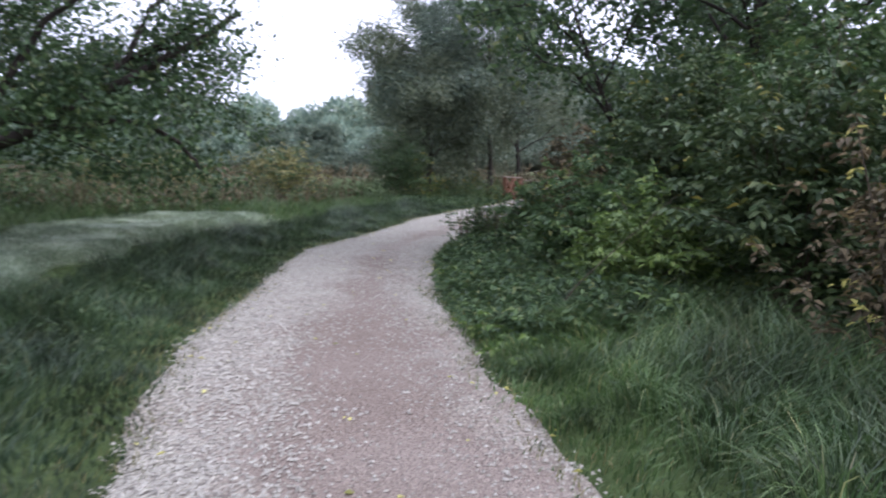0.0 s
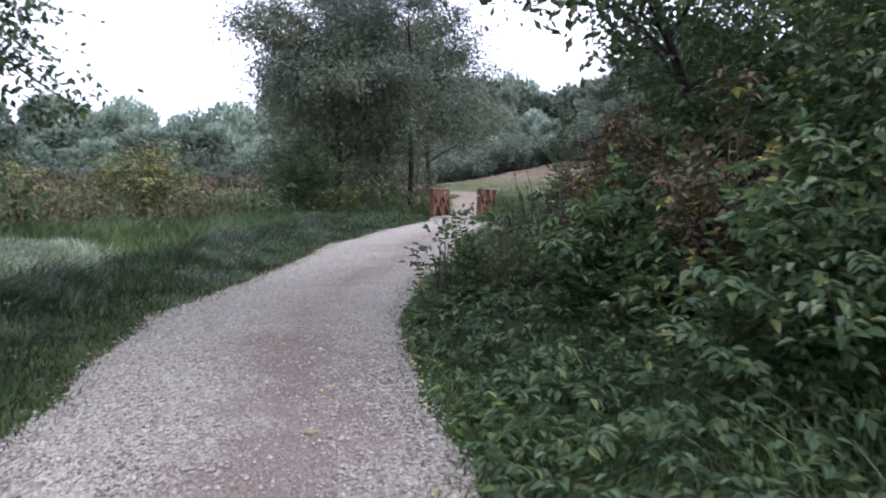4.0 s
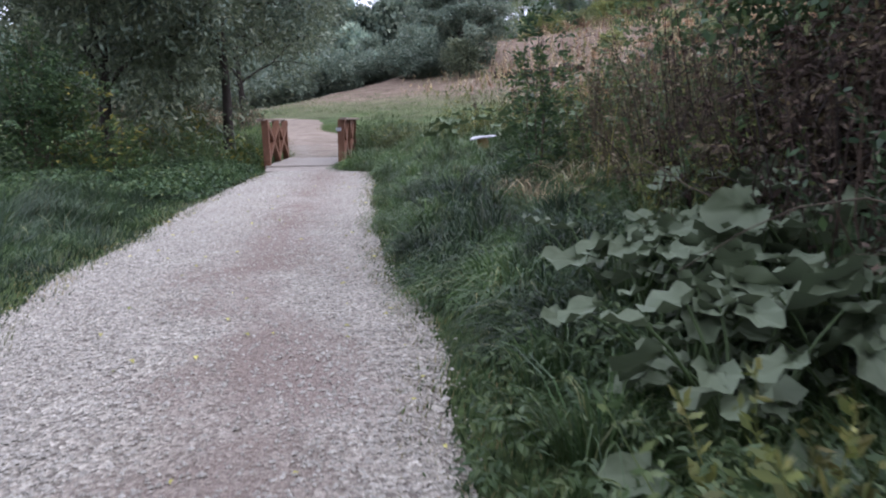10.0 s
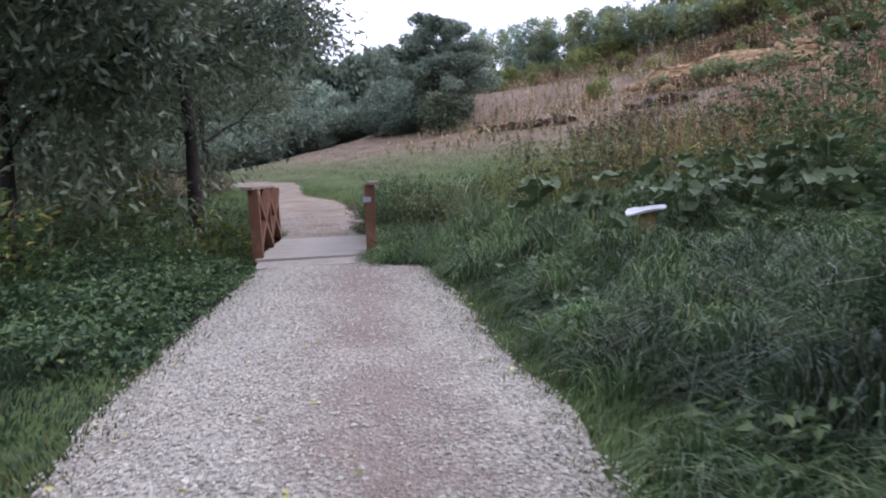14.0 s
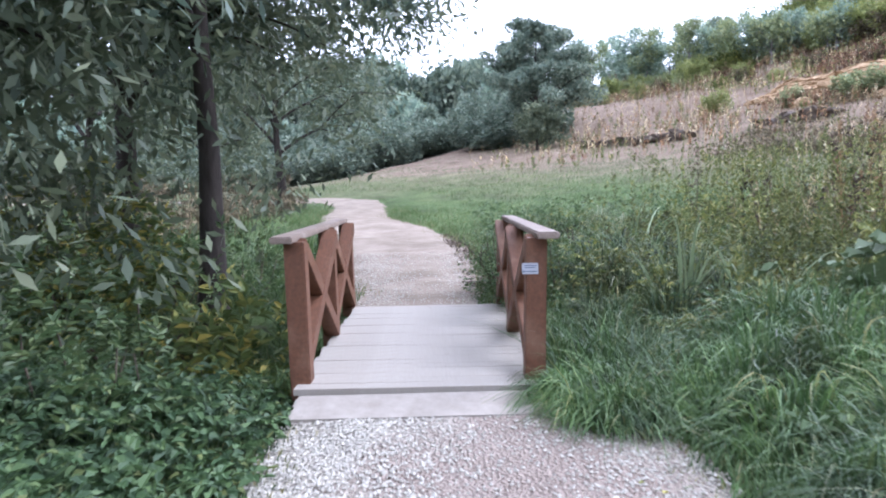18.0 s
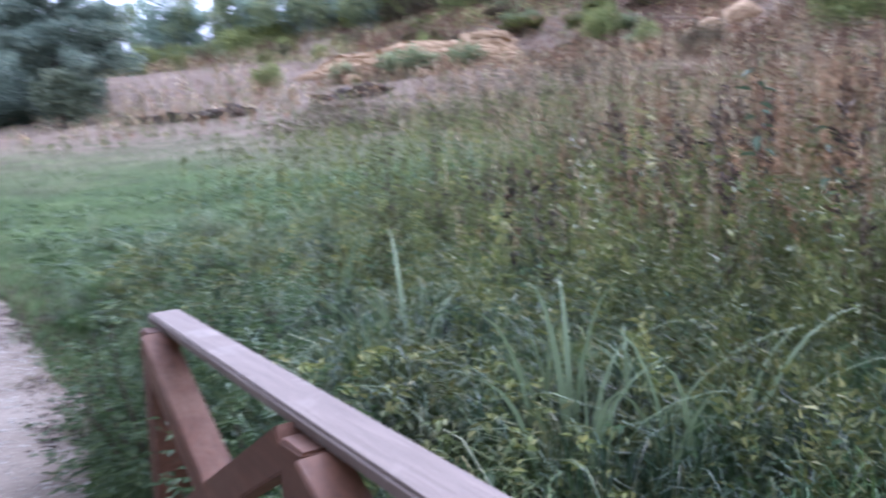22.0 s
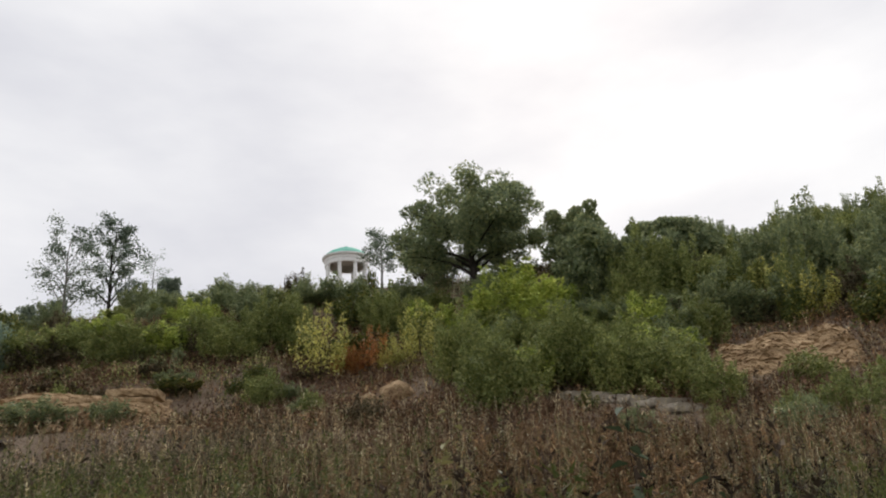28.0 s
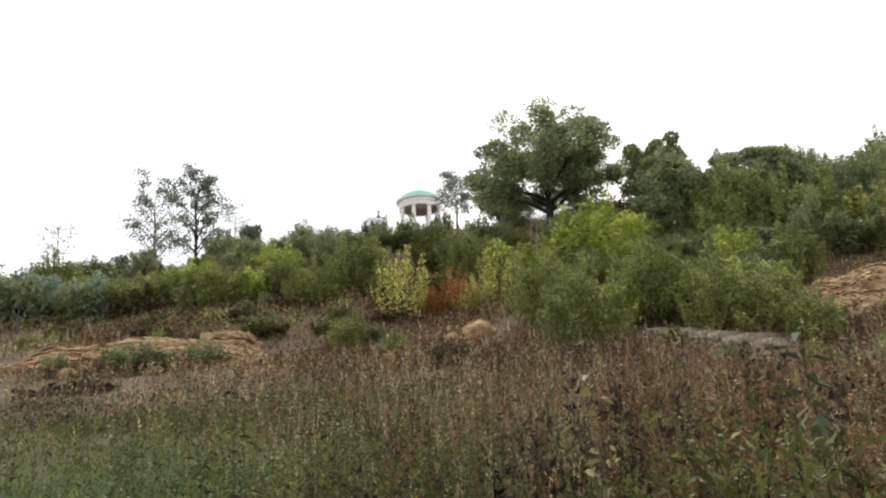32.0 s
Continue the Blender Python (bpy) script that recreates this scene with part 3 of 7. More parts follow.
def chips(n, y0, y1):
    """Loose limestone chips lying on the path."""
    y = RNG.uniform(y0, y1, n)
    lo, hi = edges(y)
    u = RNG.uniform(0, 1, n)
    keep = RNG.uniform(0, 1, n) < np.clip(np.abs(u - 0.6) * 2.4 + 0.12, 0, 1) * (1 - 0.6 * np.clip((-20 - y) / 5, 0, 1) * (u > 0.42))
    y, lo, hi, u = y[keep], lo[keep], hi[keep], u[keep]
    x = lo + (hi - lo) * u + RNG.normal(0, 0.06, len(u))
    z = np.interp(y, GY, GZ) + 0.012 - 0.05 * (np.abs(u - 0.5) * 2) ** 6 + 0.012 * wave(x, y, 2.0, 1.0)
    r = 0.007 + 0.016 * RNG.beta(1.1, 2.8, len(x))
    a = RNG.uniform(0, 6.28, len(x))
    o = np.array([[1, 0, 0], [0, 1, 0], [-1, 0, 0], [0, -1, 0], [0, 0, 0.75], [0, 0, -0.5]], float)
    o = o[None] * RNG.uniform(0.6, 1.25, (len(x), 6, 1)) * r[:, None, None]
    ca, sa = np.cos(a)[:, None], np.sin(a)[:, None]
    V = np.stack([o[..., 0] * ca - o[..., 1] * sa + x[:, None], o[..., 0] * sa + o[..., 1] * ca + y[:, None], o[..., 2] + z[:, None] + 0.004], -1)
    k = np.arange(len(x))[:, None] * 6
    T = np.concatenate([k + t for t in ([0, 1, 4], [1, 2, 4], [2, 3, 4], [3, 0, 4])])
    ob = new("gravel_chips", to_mesh("gravel_chips", V.reshape(-1, 3), T, M["stone"]))
    return tagged(ob, "loose pale limestone chips scattered over the footpath", "gravel", kind="stuff")


chips(112000, -29.5, -0.4)
chips(5500, 3.75, 9.5)

# ---- footbridge ----
bridge = new("footbridge")
bridge.location = (0, 0, 0)
tagged(bridge, "small red-brown stained timber footbridge with cross-braced railings", "footbridge")
RISE = 0.009      # the bridge climbs a little


def rail_x(sx, y):
    """The line of the left or right handrail: the two splay a little."""
    return -0.91 - 0.029 * y if sx < 0 else 0.855 + 0.02 * y


for sx in (-1, 1):
    swing = math.degrees(math.atan(0.029 if sx < 0 else -0.02))
    for yb in (0.22, 1.94, 3.66):
        top = 0.967 + RISE * yb
        part("post", box(-0.07, -0.075, -0.75, 0.07, 0.075, top, 0.008, pose(rail_x(sx, yb) - 0.085 * sx, yb, 0, 0, 1.2 * sx, 0)), M["redwood"], bridge)
    part("handrail", box(-0.075, -1.91, -0.024, 0.075, 1.91, 0.024, 0.01, pose(rail_x(sx, 1.92), 1.92, 0.99 + RISE * 1.92, math.degrees(RISE), 0, swing)), M["cap"], bridge, "weathered pale handrail board")
    for ya, yb in ((0.30, 1.86), (2.02, 3.58)):
        run, rise = yb - ya, 0.86
        ln = math.hypot(run, rise)
        tilt = math.degrees(math.atan2(rise, run))
        mid = (ya + yb) / 2
        for deep, turn in ((0.066, tilt), (0.061, -tilt)):
            part("brace", box(-deep, -ln / 2, -0.06, deep, ln / 2, 0.06, 0.006, pose(rail_x(sx, mid) - 0.085 * sx, mid, 0.50 + RISE * mid, turn)), M["redwood"], bridge)
    part("beam", box(-0.07, -1.82, -0.12, 0.07, 1.82, 0.1, 0.008, pose(0.62 * sx, 1.82, -0.148 + RISE * 1.82, math.degrees(RISE))), M["redwood"], bridge)
plank = bpy.data.meshes.new("plank")
bm = box(-0.86, 0, -0.042, 0.86, 0.1397, 0, 0.0004)
bm.to_mesh(plank)
bm.free()
plank.materials.append(M["deck"])
for i in range(26):
    ob = new("plank", plank)
    ob.parent = bridge
    ob.location = (RNG.uniform(-0.015, 0.015), 0.005 + i * 0.1400, RISE * i * 0.14 + RNG.uniform(-0.0003, 0.0003))
    ob.rotation_euler = (RISE, RNG.uniform(-0.002, 0.002), RNG.uniform(-0.003, 0.003))
plate = part("plate", box(0.69, 0.138, 0.725, 0.80, 0.1425, 0.80, 0.001), M["plaque"], bridge, "small pale notice plate with faint print")
for x0, x1, zz in ((0.705, 0.79, 0.782), (0.705, 0.78, 0.768), (0.715, 0.788, 0.741)):
    part("print_line", box(x0, 0.1355, zz, x1, 0.1375, zz + 0.005, 0), M["ink"], plate)
part("print_mark", box(0.697, 0.1355, 0.737, 0.709, 0.1375, 0.75, 0), M["ink"], plate)
slab = new("concrete_slab", bpy.data.meshes.new("concrete_slab"))
bm = box(-0.83, -0.40, -0.22, 0.84, -0.02, -0.025, 0.02)
for v in bm.verts:
    v.co.z += 0.17 * (v.co.y + 0.02) + 0.006 * math.sin(v.co.x * 9)
bm.to_mesh(slab.data)
bm.free()
slab.data.materials.append(M["slab"])
tagged(slab, "pale dusty concrete step before the footbridge", "slab")


# ---- plants ----
def grow(height, spread_r, limbs, trunk_r, seed, fork=0.28, up=0.55, twigs=7, droop=0.0, lean=(0, 0)):
    """A trunk with limbs and twigs: the wood as tubes, and the twig ends with their directions."""
    r = np.random.default_rng(seed)
    lines, ends, dirs = [], [], []
    n = 9
    f = np.linspace(0, 1, n)
    wob = np.cumsum(r.normal(0, 0.025 * height / n * 3, (n, 2)), 0)
    T = np.stack([wob[:, 0] * f + lean[0] * f, wob[:, 1] * f + lean[1] * f, f * height * 0.82], 1)
    T[0, 2] = -0.25
    lines.append((T, trunk_r * (1 - 0.86 * f) * (1 + 0.5 * np.exp(-f * 14))))
    for i in range(limbs):
        s = fork + (0.98 - fork) * (i + r.uniform(0, 0.7)) / limbs
        p0 = np.array([np.interp(s, f, T[:, k]) for k in range(3)])
        a = i * 2.4 + r.uniform(-0.5, 0.5)
        reach = spread_r * (1.05 - 0.55 * max(0, s - 0.35)) * r.uniform(0.65, 1.1)
        rise = up * reach * r.uniform(0.5, 1.3) + 0.10 * height * (1 - s)
        g = np.linspace(0, 1, 6)[:, None]
        d = np.array([math.cos(a) * reach, math.sin(a) * reach, 0])
        L = p0 + d * g + np.array([0, 0, 1]) * (rise * g ** 0.8 - droop * reach * g ** 2.5) + np.cumsum(r.normal(0, 0.045 * reach, (6, 3)), 0) * g
        r0 = trunk_r * (1 - 0.8 * s) * 0.55
        lines.append((L, r0 * (1 - 0.85 * g[:, 0])))
        for j in range(twigs):
            u = 0.3 + 0.7 * (j + r.uniform(0, 0.9)) / twigs
            q0 = np.array([np.interp(u, g[:, 0], L[:, k]) for k in range(3)])
            b = a + r.normal(0, 0.9)
            ln = reach * r.uniform(0.22, 0.5)
            dd = np.array([math.cos(b), math.sin(b), r.uniform(-0.3, 0.8) - droop])
            dd = dd / np.linalg.norm(dd)
            gg = np.linspace(0, 1, 4)[:, None]
            tw = q0 + dd * ln * gg + np.array([0, 0, 1]) * (-(0.15 + droop) * ln * gg ** 2)
            lines.append((tw, r0 * 0.3 * (1 - 0.8 * gg[:, 0]) + 0.004))
            for e in (0.35, 0.6, 0.8, 1.0):
                ends.append(q0 + dd * ln * e - np.array([0, 0, 1]) * (0.15 + droop) * ln * e * e)
                dirs.append(dd)
    return lines, np.array(ends), np.array(dirs)


def crown(ends, dirs, per, blob, size, slim=0.42, six=False, hang=0.0, far=False, lumps=0):
    if lumps:
        r = np.random.default_rng(lumps)
        pick = r.choice(len(ends), lumps, replace=False)
        k = np.repeat(pick, per)
        d = rand_dirs(len(k), 0.3)
        rad = blob * r.uniform(0.55, 1.25, len(ends))
        P = ends[k] + d * np.array([1.15, 1.15, 0.8]) * (rad[k] * RNG.uniform(0.55, 1.08, len(k)))[:, None]
        L = RNG.uniform(0.6, 1.3, len(k)) * size
        return leaves3(P, unit(np.cross(d, rand_dirs(len(k))) + d * 0.4), unit(d + rand_dirs(len(k)) * 0.45), L, L * slim)
    n = len(ends) * per
    P = np.repeat(ends, per, 0) + np.clip(RNG.normal(0, 1, (n, 3)), -1.4, 1.4) * blob * np.array([1, 1, 0.75]) * RNG.uniform(0.3, 1.15, (n, 1))
    D = unit(np.repeat(dirs, per, 0) * 0.5 + rand_dirs(n) * 0.8 + np.array([0, 0, -hang]))
    N = rand_dirs(n, 0.9)
    L = RNG.uniform(0.65, 1.3, n) * size
    if six:
        return leaves6(P, D, N, L, L * slim)
    if far:
        return leaves3(P, D, N, L, L * slim)
    return leaves4(P, D, N, L, L * slim)


def make_tree(name, at, height, spread_r, limbs, trunk_r, seed, per, blob, size, leafm, barkm="bark", slim=0.42, six=False, hang=0.0, label="", category="tree", trim=None, low=0, lumps=0, **kw):
    """Trunk, limbs one by one, the fine twigs and the crown. low: bushy growth from the foot."""
    ob = new(name)
    lines, e, d = grow(height, spread_r, limbs, trunk_r, seed, **kw)
    part("trunk", to_mesh("trunk", *tubes(lines[:1], 10), M[barkm], True), None, ob)
    if trim is not None:
        lines = lines[:1] + [l for l in lines[1:] if trim(l[0][-2:]).all()]
    big = [l for l in lines[1:] if len(l[0]) == 6]
    fine = [l for l in lines[1:] if len(l[0]) == 4]
    for l in big if trunk_r < 0.25 else big[:8]:
        part("limb", to_mesh("limb", *tubes([l], 6), M[barkm], True), None, ob)
    tagged(part("fine_branching", to_mesh("fine_branching", *tubes(fine, 4), M[barkm], True), None, ob), kind="stuff")
    if low:
        r = np.random.default_rng(seed)
        a = r.uniform(0, 6.28, low)
        q = spread_r * np.sqrt(r.uniform(0.05, 0.7, low))
        e = np.concatenate([e, np.stack([q * np.cos(a), q * np.sin(a), r.uniform(0.12, 0.55, low) * height], 1)])
        d = np.concatenate([d, rand_dirs(low)])
    if trim is not None:
        k = trim(e)
        e, d = e[k], d[k]
    part("crown", to_mesh("crown", *crown(e, d, per, blob, size, slim, six, hang, leafm.startswith("leaf_far"), lumps), M[leafm]), None, ob)
    ob.location = (at[0], at[1], float(terrain(at[0], at[1])))
    return tagged(ob, label, category)


def sprigs(P, D, count, length, leaf, slim, tilt=0.35):
    """Compound leaves: pairs of leaflets along a stalk and one at its tip."""
    n = len(P)
    D = unit(D)
    N = unit(rand_dirs(n) * 0.32 + np.array([0, 0, 1.0]))
    Dn, S, U = frames(D, N)
    PP, DD, NN, LL = [], [], [], []
    for k in range(count):
        pair, side = k // 2, (1 if k % 2 else -1)
        last = k == count - 1 and count % 2
        u = 1.0 if last else 0.3 + 0.6 * pair / max(1, (count // 2))
        at = P + Dn * (length * u)[:, None] - U * (0.25 * length * u * u)[:, None]
        dd = Dn if last else Dn * 0.45 + S * side * 0.9 - U * tilt
        PP.append(at)
        DD.append(dd + RNG.normal(0, 0.12, (n, 3)))
        NN.append(U + RNG.normal(0, 0.2, (n, 3)))
        LL.append(leaf * RNG.uniform(0.75, 1.2, n))
    PP, DD, NN, LL = np.concatenate(PP), np.concatenate(DD), np.concatenate(NN), np.concatenate(LL)
    return leaves6(PP, DD, NN, LL, LL * slim)


def lumpy(n, rx, ry, h, seed, fill=0.35):
    """Places in a lumpy, upright bush, most of them near its skin, with outward directions."""
    r = np.random.default_rng(seed)
    d = unit(np.stack([r.normal(0, 1, n), r.normal(0, 1, n), np.abs(r.normal(0.15, 0.75, n))], 1))
    a = np.arctan2(d[:, 1], d[:, 0])
    skin = 1 + 0.16 * np.sin(a * 3 + seed) + 0.12 * np.sin(a * 5 + d[:, 2] * 6 + seed * 1.7) + 0.13 * np.sin(d[:, 2] * 9 + a * 2 + seed) + r.normal(0, 0.06, n)
    rad = np.where(r.uniform(0, 1, n) < fill, r.uniform(0.25, 0.9, n), r.uniform(0.82, 1.06, n)) * skin
    P = d * rad[:, None] * np.array([rx, ry, h])
    return P, unit(d + np.array([0, 0, 0.25]))


def stems_of(n, rx, ry, h, seed, rad=0.014):
    r = np.random.default_rng(seed + 99)
    out = []
    for i in range(n):
        a = r.uniform(0, 6.28)
        q = r.uniform(0.2, 0.95)
        g = np.linspace(0, 1, 5)[:, None]
        end = np.array([math.cos(a) * rx * q, math.sin(a) * ry * q, h * r.uniform(0.7, 1.0) * (1 - 0.35 * q * q)])
        st = np.array([math.cos(a) * rx * 0.2 * q, math.sin(a) * ry * 0.2 * q, -0.15])
        L = st + (end - st) * g + np.array([math.cos(a) * rx, math.sin(a) * ry, 0]) * 0.15 * np.sin(g * 3.1) + r.normal(0, 0.02, (5, 3))
        out.append((L, rad * (1.1 - 0.8 * g[:, 0])))
    return tubes(out, 5)


def shrub(at, rx, ry, h, n, leaf, leafm, seed, count=7, length=0.22, slim=0.45, stems=14, label="", name="shrub", category="shrub", fill=0.35):
    ob = new(name)
    P, D = lumpy(n, rx, ry, h, seed, fill)
    for i in range(stems):
        part("stem", to_mesh("stem", *stems_of(1, rx, ry, h, seed * 31 + i), M["stem"], True), None, ob)
    part("foliage", to_mesh("foliage", *sprigs(P, D + rand_dirs(n) * 0.6, count, np.full(n, length) * RNG.uniform(0.7, 1.2, n), leaf, slim), M[leafm]), None, ob)
    ob.location = (at[0], at[1], float(terrain(at[0], at[1])))
    return tagged(ob, label, category)


def cane_shrub(at, rx, ry, h, canes, leaf, leafm, seed, per=12, count=5, slim=0.5, inner=0.35, arch=0.35, second=None, label="", name="hedge_shrub", category="shrub"):
    """A bush of arching canes with compound leaves set along them, over a loose dark inside."""
    r = np.random.default_rng(seed)
    ob = new(name)
    P, D, L = [], [], []
    g = np.linspace(0, 1, 7)[:, None]
    for i in range(canes):
        a = i * 2.4 + r.normal(0, 0.35)
        q = math.sqrt((i + 0.5) / canes) * r.uniform(0.8, 1.1)
        lift = math.sqrt(max(0.05, 1 - 0.82 * q * q)) * r.uniform(0.72, 1.12)
        side = np.array([math.cos(a) * rx, math.sin(a) * ry, 0])
        up = np.array([0, 0, h * lift])
        S = side * (0.12 + 0.95 * g ** 1.5) * q + up * (g * (1 + arch) - arch * g ** 2.6) + np.cumsum(r.normal(0, 0.02 * h, (7, 3)), 0) * g
        S[0, 2] = -0.12
        if i % 3 == 0 or canes < 30:
            part("stem", to_mesh("stem", *tubes([(S, 0.011 * (1.1 - 0.8 * g[:, 0]))], 5), M["stem"], True), None, ob)
        u = r.uniform(0.28, 1.0, per) ** 0.8
        along = np.stack([np.interp(u, g[:, 0], S[:, k]) for k in range(3)], 1)
        turn = a + np.where(np.arange(per) % 2 == 0, 1.0, -1.0) * r.uniform(0.3, 1.5, per)
        P.append(along)
        D.append(np.stack([np.cos(turn), np.sin(turn), r.normal(-0.12, 0.22, per)], 1))
        L.append(leaf * r.uniform(1.2, 2.2, per))
    P, D, L = np.concatenate(P), np.concatenate(D), np.concatenate(L)
    m = int(len(P) * inner)
    if m:
        pin, din = lumpy(m, rx * 0.8, ry * 0.8, h * 0.84, seed, 0.75)
        P, D, L = np.concatenate([P, pin]), np.concatenate([D, din]), np.concatenate([L, leaf * r.uniform(1.2, 2.0, m)])
    pick = r.uniform(0, 1, len(P)) < (second[1] if second else 0)
    part("foliage", to_mesh("foliage", *sprigs(P[~pick], D[~pick], count, L[~pick], leaf, slim, 0.25), M[leafm]), None, ob)
    if second:
        part("foliage", to_mesh("foliage", *sprigs(P[pick], D[pick], count, L[pick], leaf, slim, 0.25), M[second[0]]), None, ob, "turned leaves among the green")
    ob.location = (at[0], at[1], float(terrain(at[0], at[1])))
    return tagged(ob, label, category)


# hedge along the path's outer side, from where the walk begins to the dry thicket
DARK, LIGHT, BROWN = "dense dark green shrub with compound leaves beside the path", "light green leafy shrub spilling over the grass verge", "withering shrub with brown curled leaves in the hedge"
HEDGE = [
    (12.0, -29.0, 1.7, 1.9, 2.6, 60, "leaf_dark", 0.11, DARK), (10.4, -26.4, 1.4, 1.5, 2.2, 60, "leaf_dark", 0.10, DARK), (9.0, -24.2, 1.0, 1.1, 1.5, 46, "leaf_mid", 0.095, DARK),
    (10.6, -23.0, 1.9, 2.0, 3.5, 90, "leaf_dark", 0.12, DARK), (6.45, -22.0, 0.95, 1.0, 1.2, 62, "leaf_bright", 0.085, LIGHT), (7.75, -22.1, 1.2, 1.3, 2.5, 84, "leaf_mid", 0.11, DARK),
    (8.6, -20.6, 1.7, 1.7, 3.2, 110, "leaf_dark", 0.11, DARK), (5.75, -20.4, 1.0, 1.15, 1.65, 70, "leaf_dark", 0.09, DARK), (6.8, -18.8, 1.6, 1.6, 3.0, 110, "leaf_mid", 0.11, DARK),
    (4.85, -18.5, 0.9, 1.1, 1.5, 76, "leaf_dark", 0.10, DARK), (4.75, -17.3, 0.7, 0.75, 2.2, 44, "withered", 0.085, BROWN), (6.0, -16.7, 1.35, 1.4, 2.8, 96, "leaf_dark", 0.11, DARK), (4.35, -16.3, 0.75, 0.8, 0.85, 46, "leaf_bright", 0.085, LIGHT),
    (6.6, -15.0, 1.1, 1.1, 1.9, 60, "leaf_dark", 0.11, DARK), (7.8, -14.2, 1.8, 2.0, 3.6, 70, "leaf_dark", 0.12, DARK), (8.2, -17.6, 1.9, 2.0, 4.0, 90, "leaf_dark", 0.12, DARK), (10.2, -19.6, 2.2, 2.4, 4.6, 80, "leaf_dark", 0.13, DARK),
    (5.3, -19.4, 0.55, 0.6, 1.95, 30, "withered", 0.075, BROWN), (8.1, -24.7, 0.6, 0.6, 1.95, 30, "withered", 0.07, BROWN),
]
for i, (x, y, rx, ry, h, canes, lm, lf, text) in enumerate(HEDGE):
    cane_shrub((x, y), rx, ry, h, canes, lf, lm, 11 + i, per=15 if lm != "withered" else 11, inner=0.5 if lm == "leaf_dark" else 0.3, second=("leaf_turning", 0.07) if lm == "leaf_mid" else ("leaf_yellow", 0.05) if text == BROWN else None, label=text)

# dry brown thicket after the hedge
def dry_stalks(n, hmin, hmax, xs, ys, seed, leafy=7, rad=0.006, size=0.05):
    """Dead stalks with withered leaves and seed heads, as one set of quads."""
    r = np.random.default_rng(seed)
    x, y = r.uniform(*xs, n), r.uniform(*ys, n)
    H = (hmin + (hmax - hmin) * r.beta(1.2, 2.2, n)) * (0.85 + 0.4 * wave(x, y, 1.7, seed))
    return stalk_set(x, y, H, r, leafy, rad, size, 0.24)


def stalk_set(x, y, H, r, leafy=7, rad=0.006, size=0.05, wander=0.16, far=False):
    n = len(x)
    base = np.stack([x, y, terrain(x, y) - 0.03], 1)
    lean = np.stack([r.normal(0, wander, n), r.normal(0, wander, n), np.ones(n)], 1)
    top = base + lean * H[:, None]
    mid = (base + top) / 2 + np.stack([r.normal(0, 0.03, n), r.normal(0, 0.03, n), np.zeros(n)], 1) * H[:, None]
    sets = []
    for a in (r.uniform(0, 3.14, n), None):
        if a is not None:
            keep = a
        a = keep if a is not None else keep + 1.57
        S = np.stack([np.cos(a), np.sin(a), np.zeros(n)], 1)
        w = np.full((n, 1), rad)
        v = np.stack([base - S * w, base + S * w, mid + S * w * 0.8, mid - S * w * 0.8, top + S * w * 0.35, top - S * w * 0.35], 1)
        k = np.arange(n)[:, None] * 6
        if far:
            sets.append((np.stack([base - S * w, base + S * w, top], 1).reshape(-1, 3), np.arange(n * 3).reshape(-1, 3)))
        else:
            sets.append((v.reshape(-1, 3), np.concatenate([k + [0, 1, 2, 3], k + [3, 2, 4, 5]])))
    m = n * leafy
    u = r.uniform(0.3, 1.02, m)
    P = np.repeat(base, leafy, 0) + (np.repeat(top - base, leafy, 0)) * u[:, None]
    D = unit(np.stack([r.normal(0, 1, m), r.normal(0, 1, m), r.normal(1.2 if far else 0.35, 0.7, m)], 1))
    L = r.uniform(0.5, 1.5, m) * size * (1.5 - 0.8 * u)
    sets.append((leaves3 if far else leaves4)(P, D, unit(r.normal(0, 1, (m, 3))), L, L * r.uniform(0.2, 0.4 if far else 0.5, m)))
    return join(*sets)


def thicket(name, n, hmin, hmax, xs, ys, seed, m, label, **kw):
    ob = new(name, to_mesh(name, *dry_stalks(n, hmin, hmax, xs, ys, seed, **kw), M[m]))
    return tagged(ob, label, "dry weeds", kind="stuff")


thicket("dry_thicket", 70, 1.0, 1.8, (3.4, 4.5), (-15.4, -14.2), 4, "twig_dry", "dead brown stalks of dock crowding the verge", leafy=22, rad=0.007, size=0.05)
thicket("dry_thicket", 230, 1.4, 2.5, (4.3, 6.8), (-14.6, -9.4), 5, "twig_dry", "dead dark brown stalks in a tangled thicket by the path", leafy=28, rad=0.007, size=0.045)
thicket("olive_thicket", 130, 0.9, 1.7, (3.9, 5.2), (-11.2, -7.0), 2, "goldenrod", "olive-green withering weeds along the edge of the thicket", leafy=30, rad=0.004, size=0.045)
thicket("dry_thicket", 170, 1.2, 2.3, (4.3, 6.4), (-13.4, -8.0), 3, "twig_dry", "dead brown stalks in a tangled thicket by the path", leafy=26, rad=0.006, size=0.06)
thicket("dry_thicket", 430, 1.2, 2.2, (4.3, 7.2), (-9.4, -5.8), 6, "thicket", "withered olive-brown stalks in a tangled thicket by the path", leafy=26, rad=0.006, size=0.07)

for i, (x, y, h) in enumerate(((6.5, -12.0, 1.75), (5.9, -10.4, 1.75), (7.0, -9.6, 2.0))):
    cane_shrub((x, y), 1.25, 1.25, h, 80, 0.10, "twig_dry", 361 + i, per=14, inner=0.9, second=("withered", 0.25), label="withered shrub with dark brown curled leaves in the thicket")


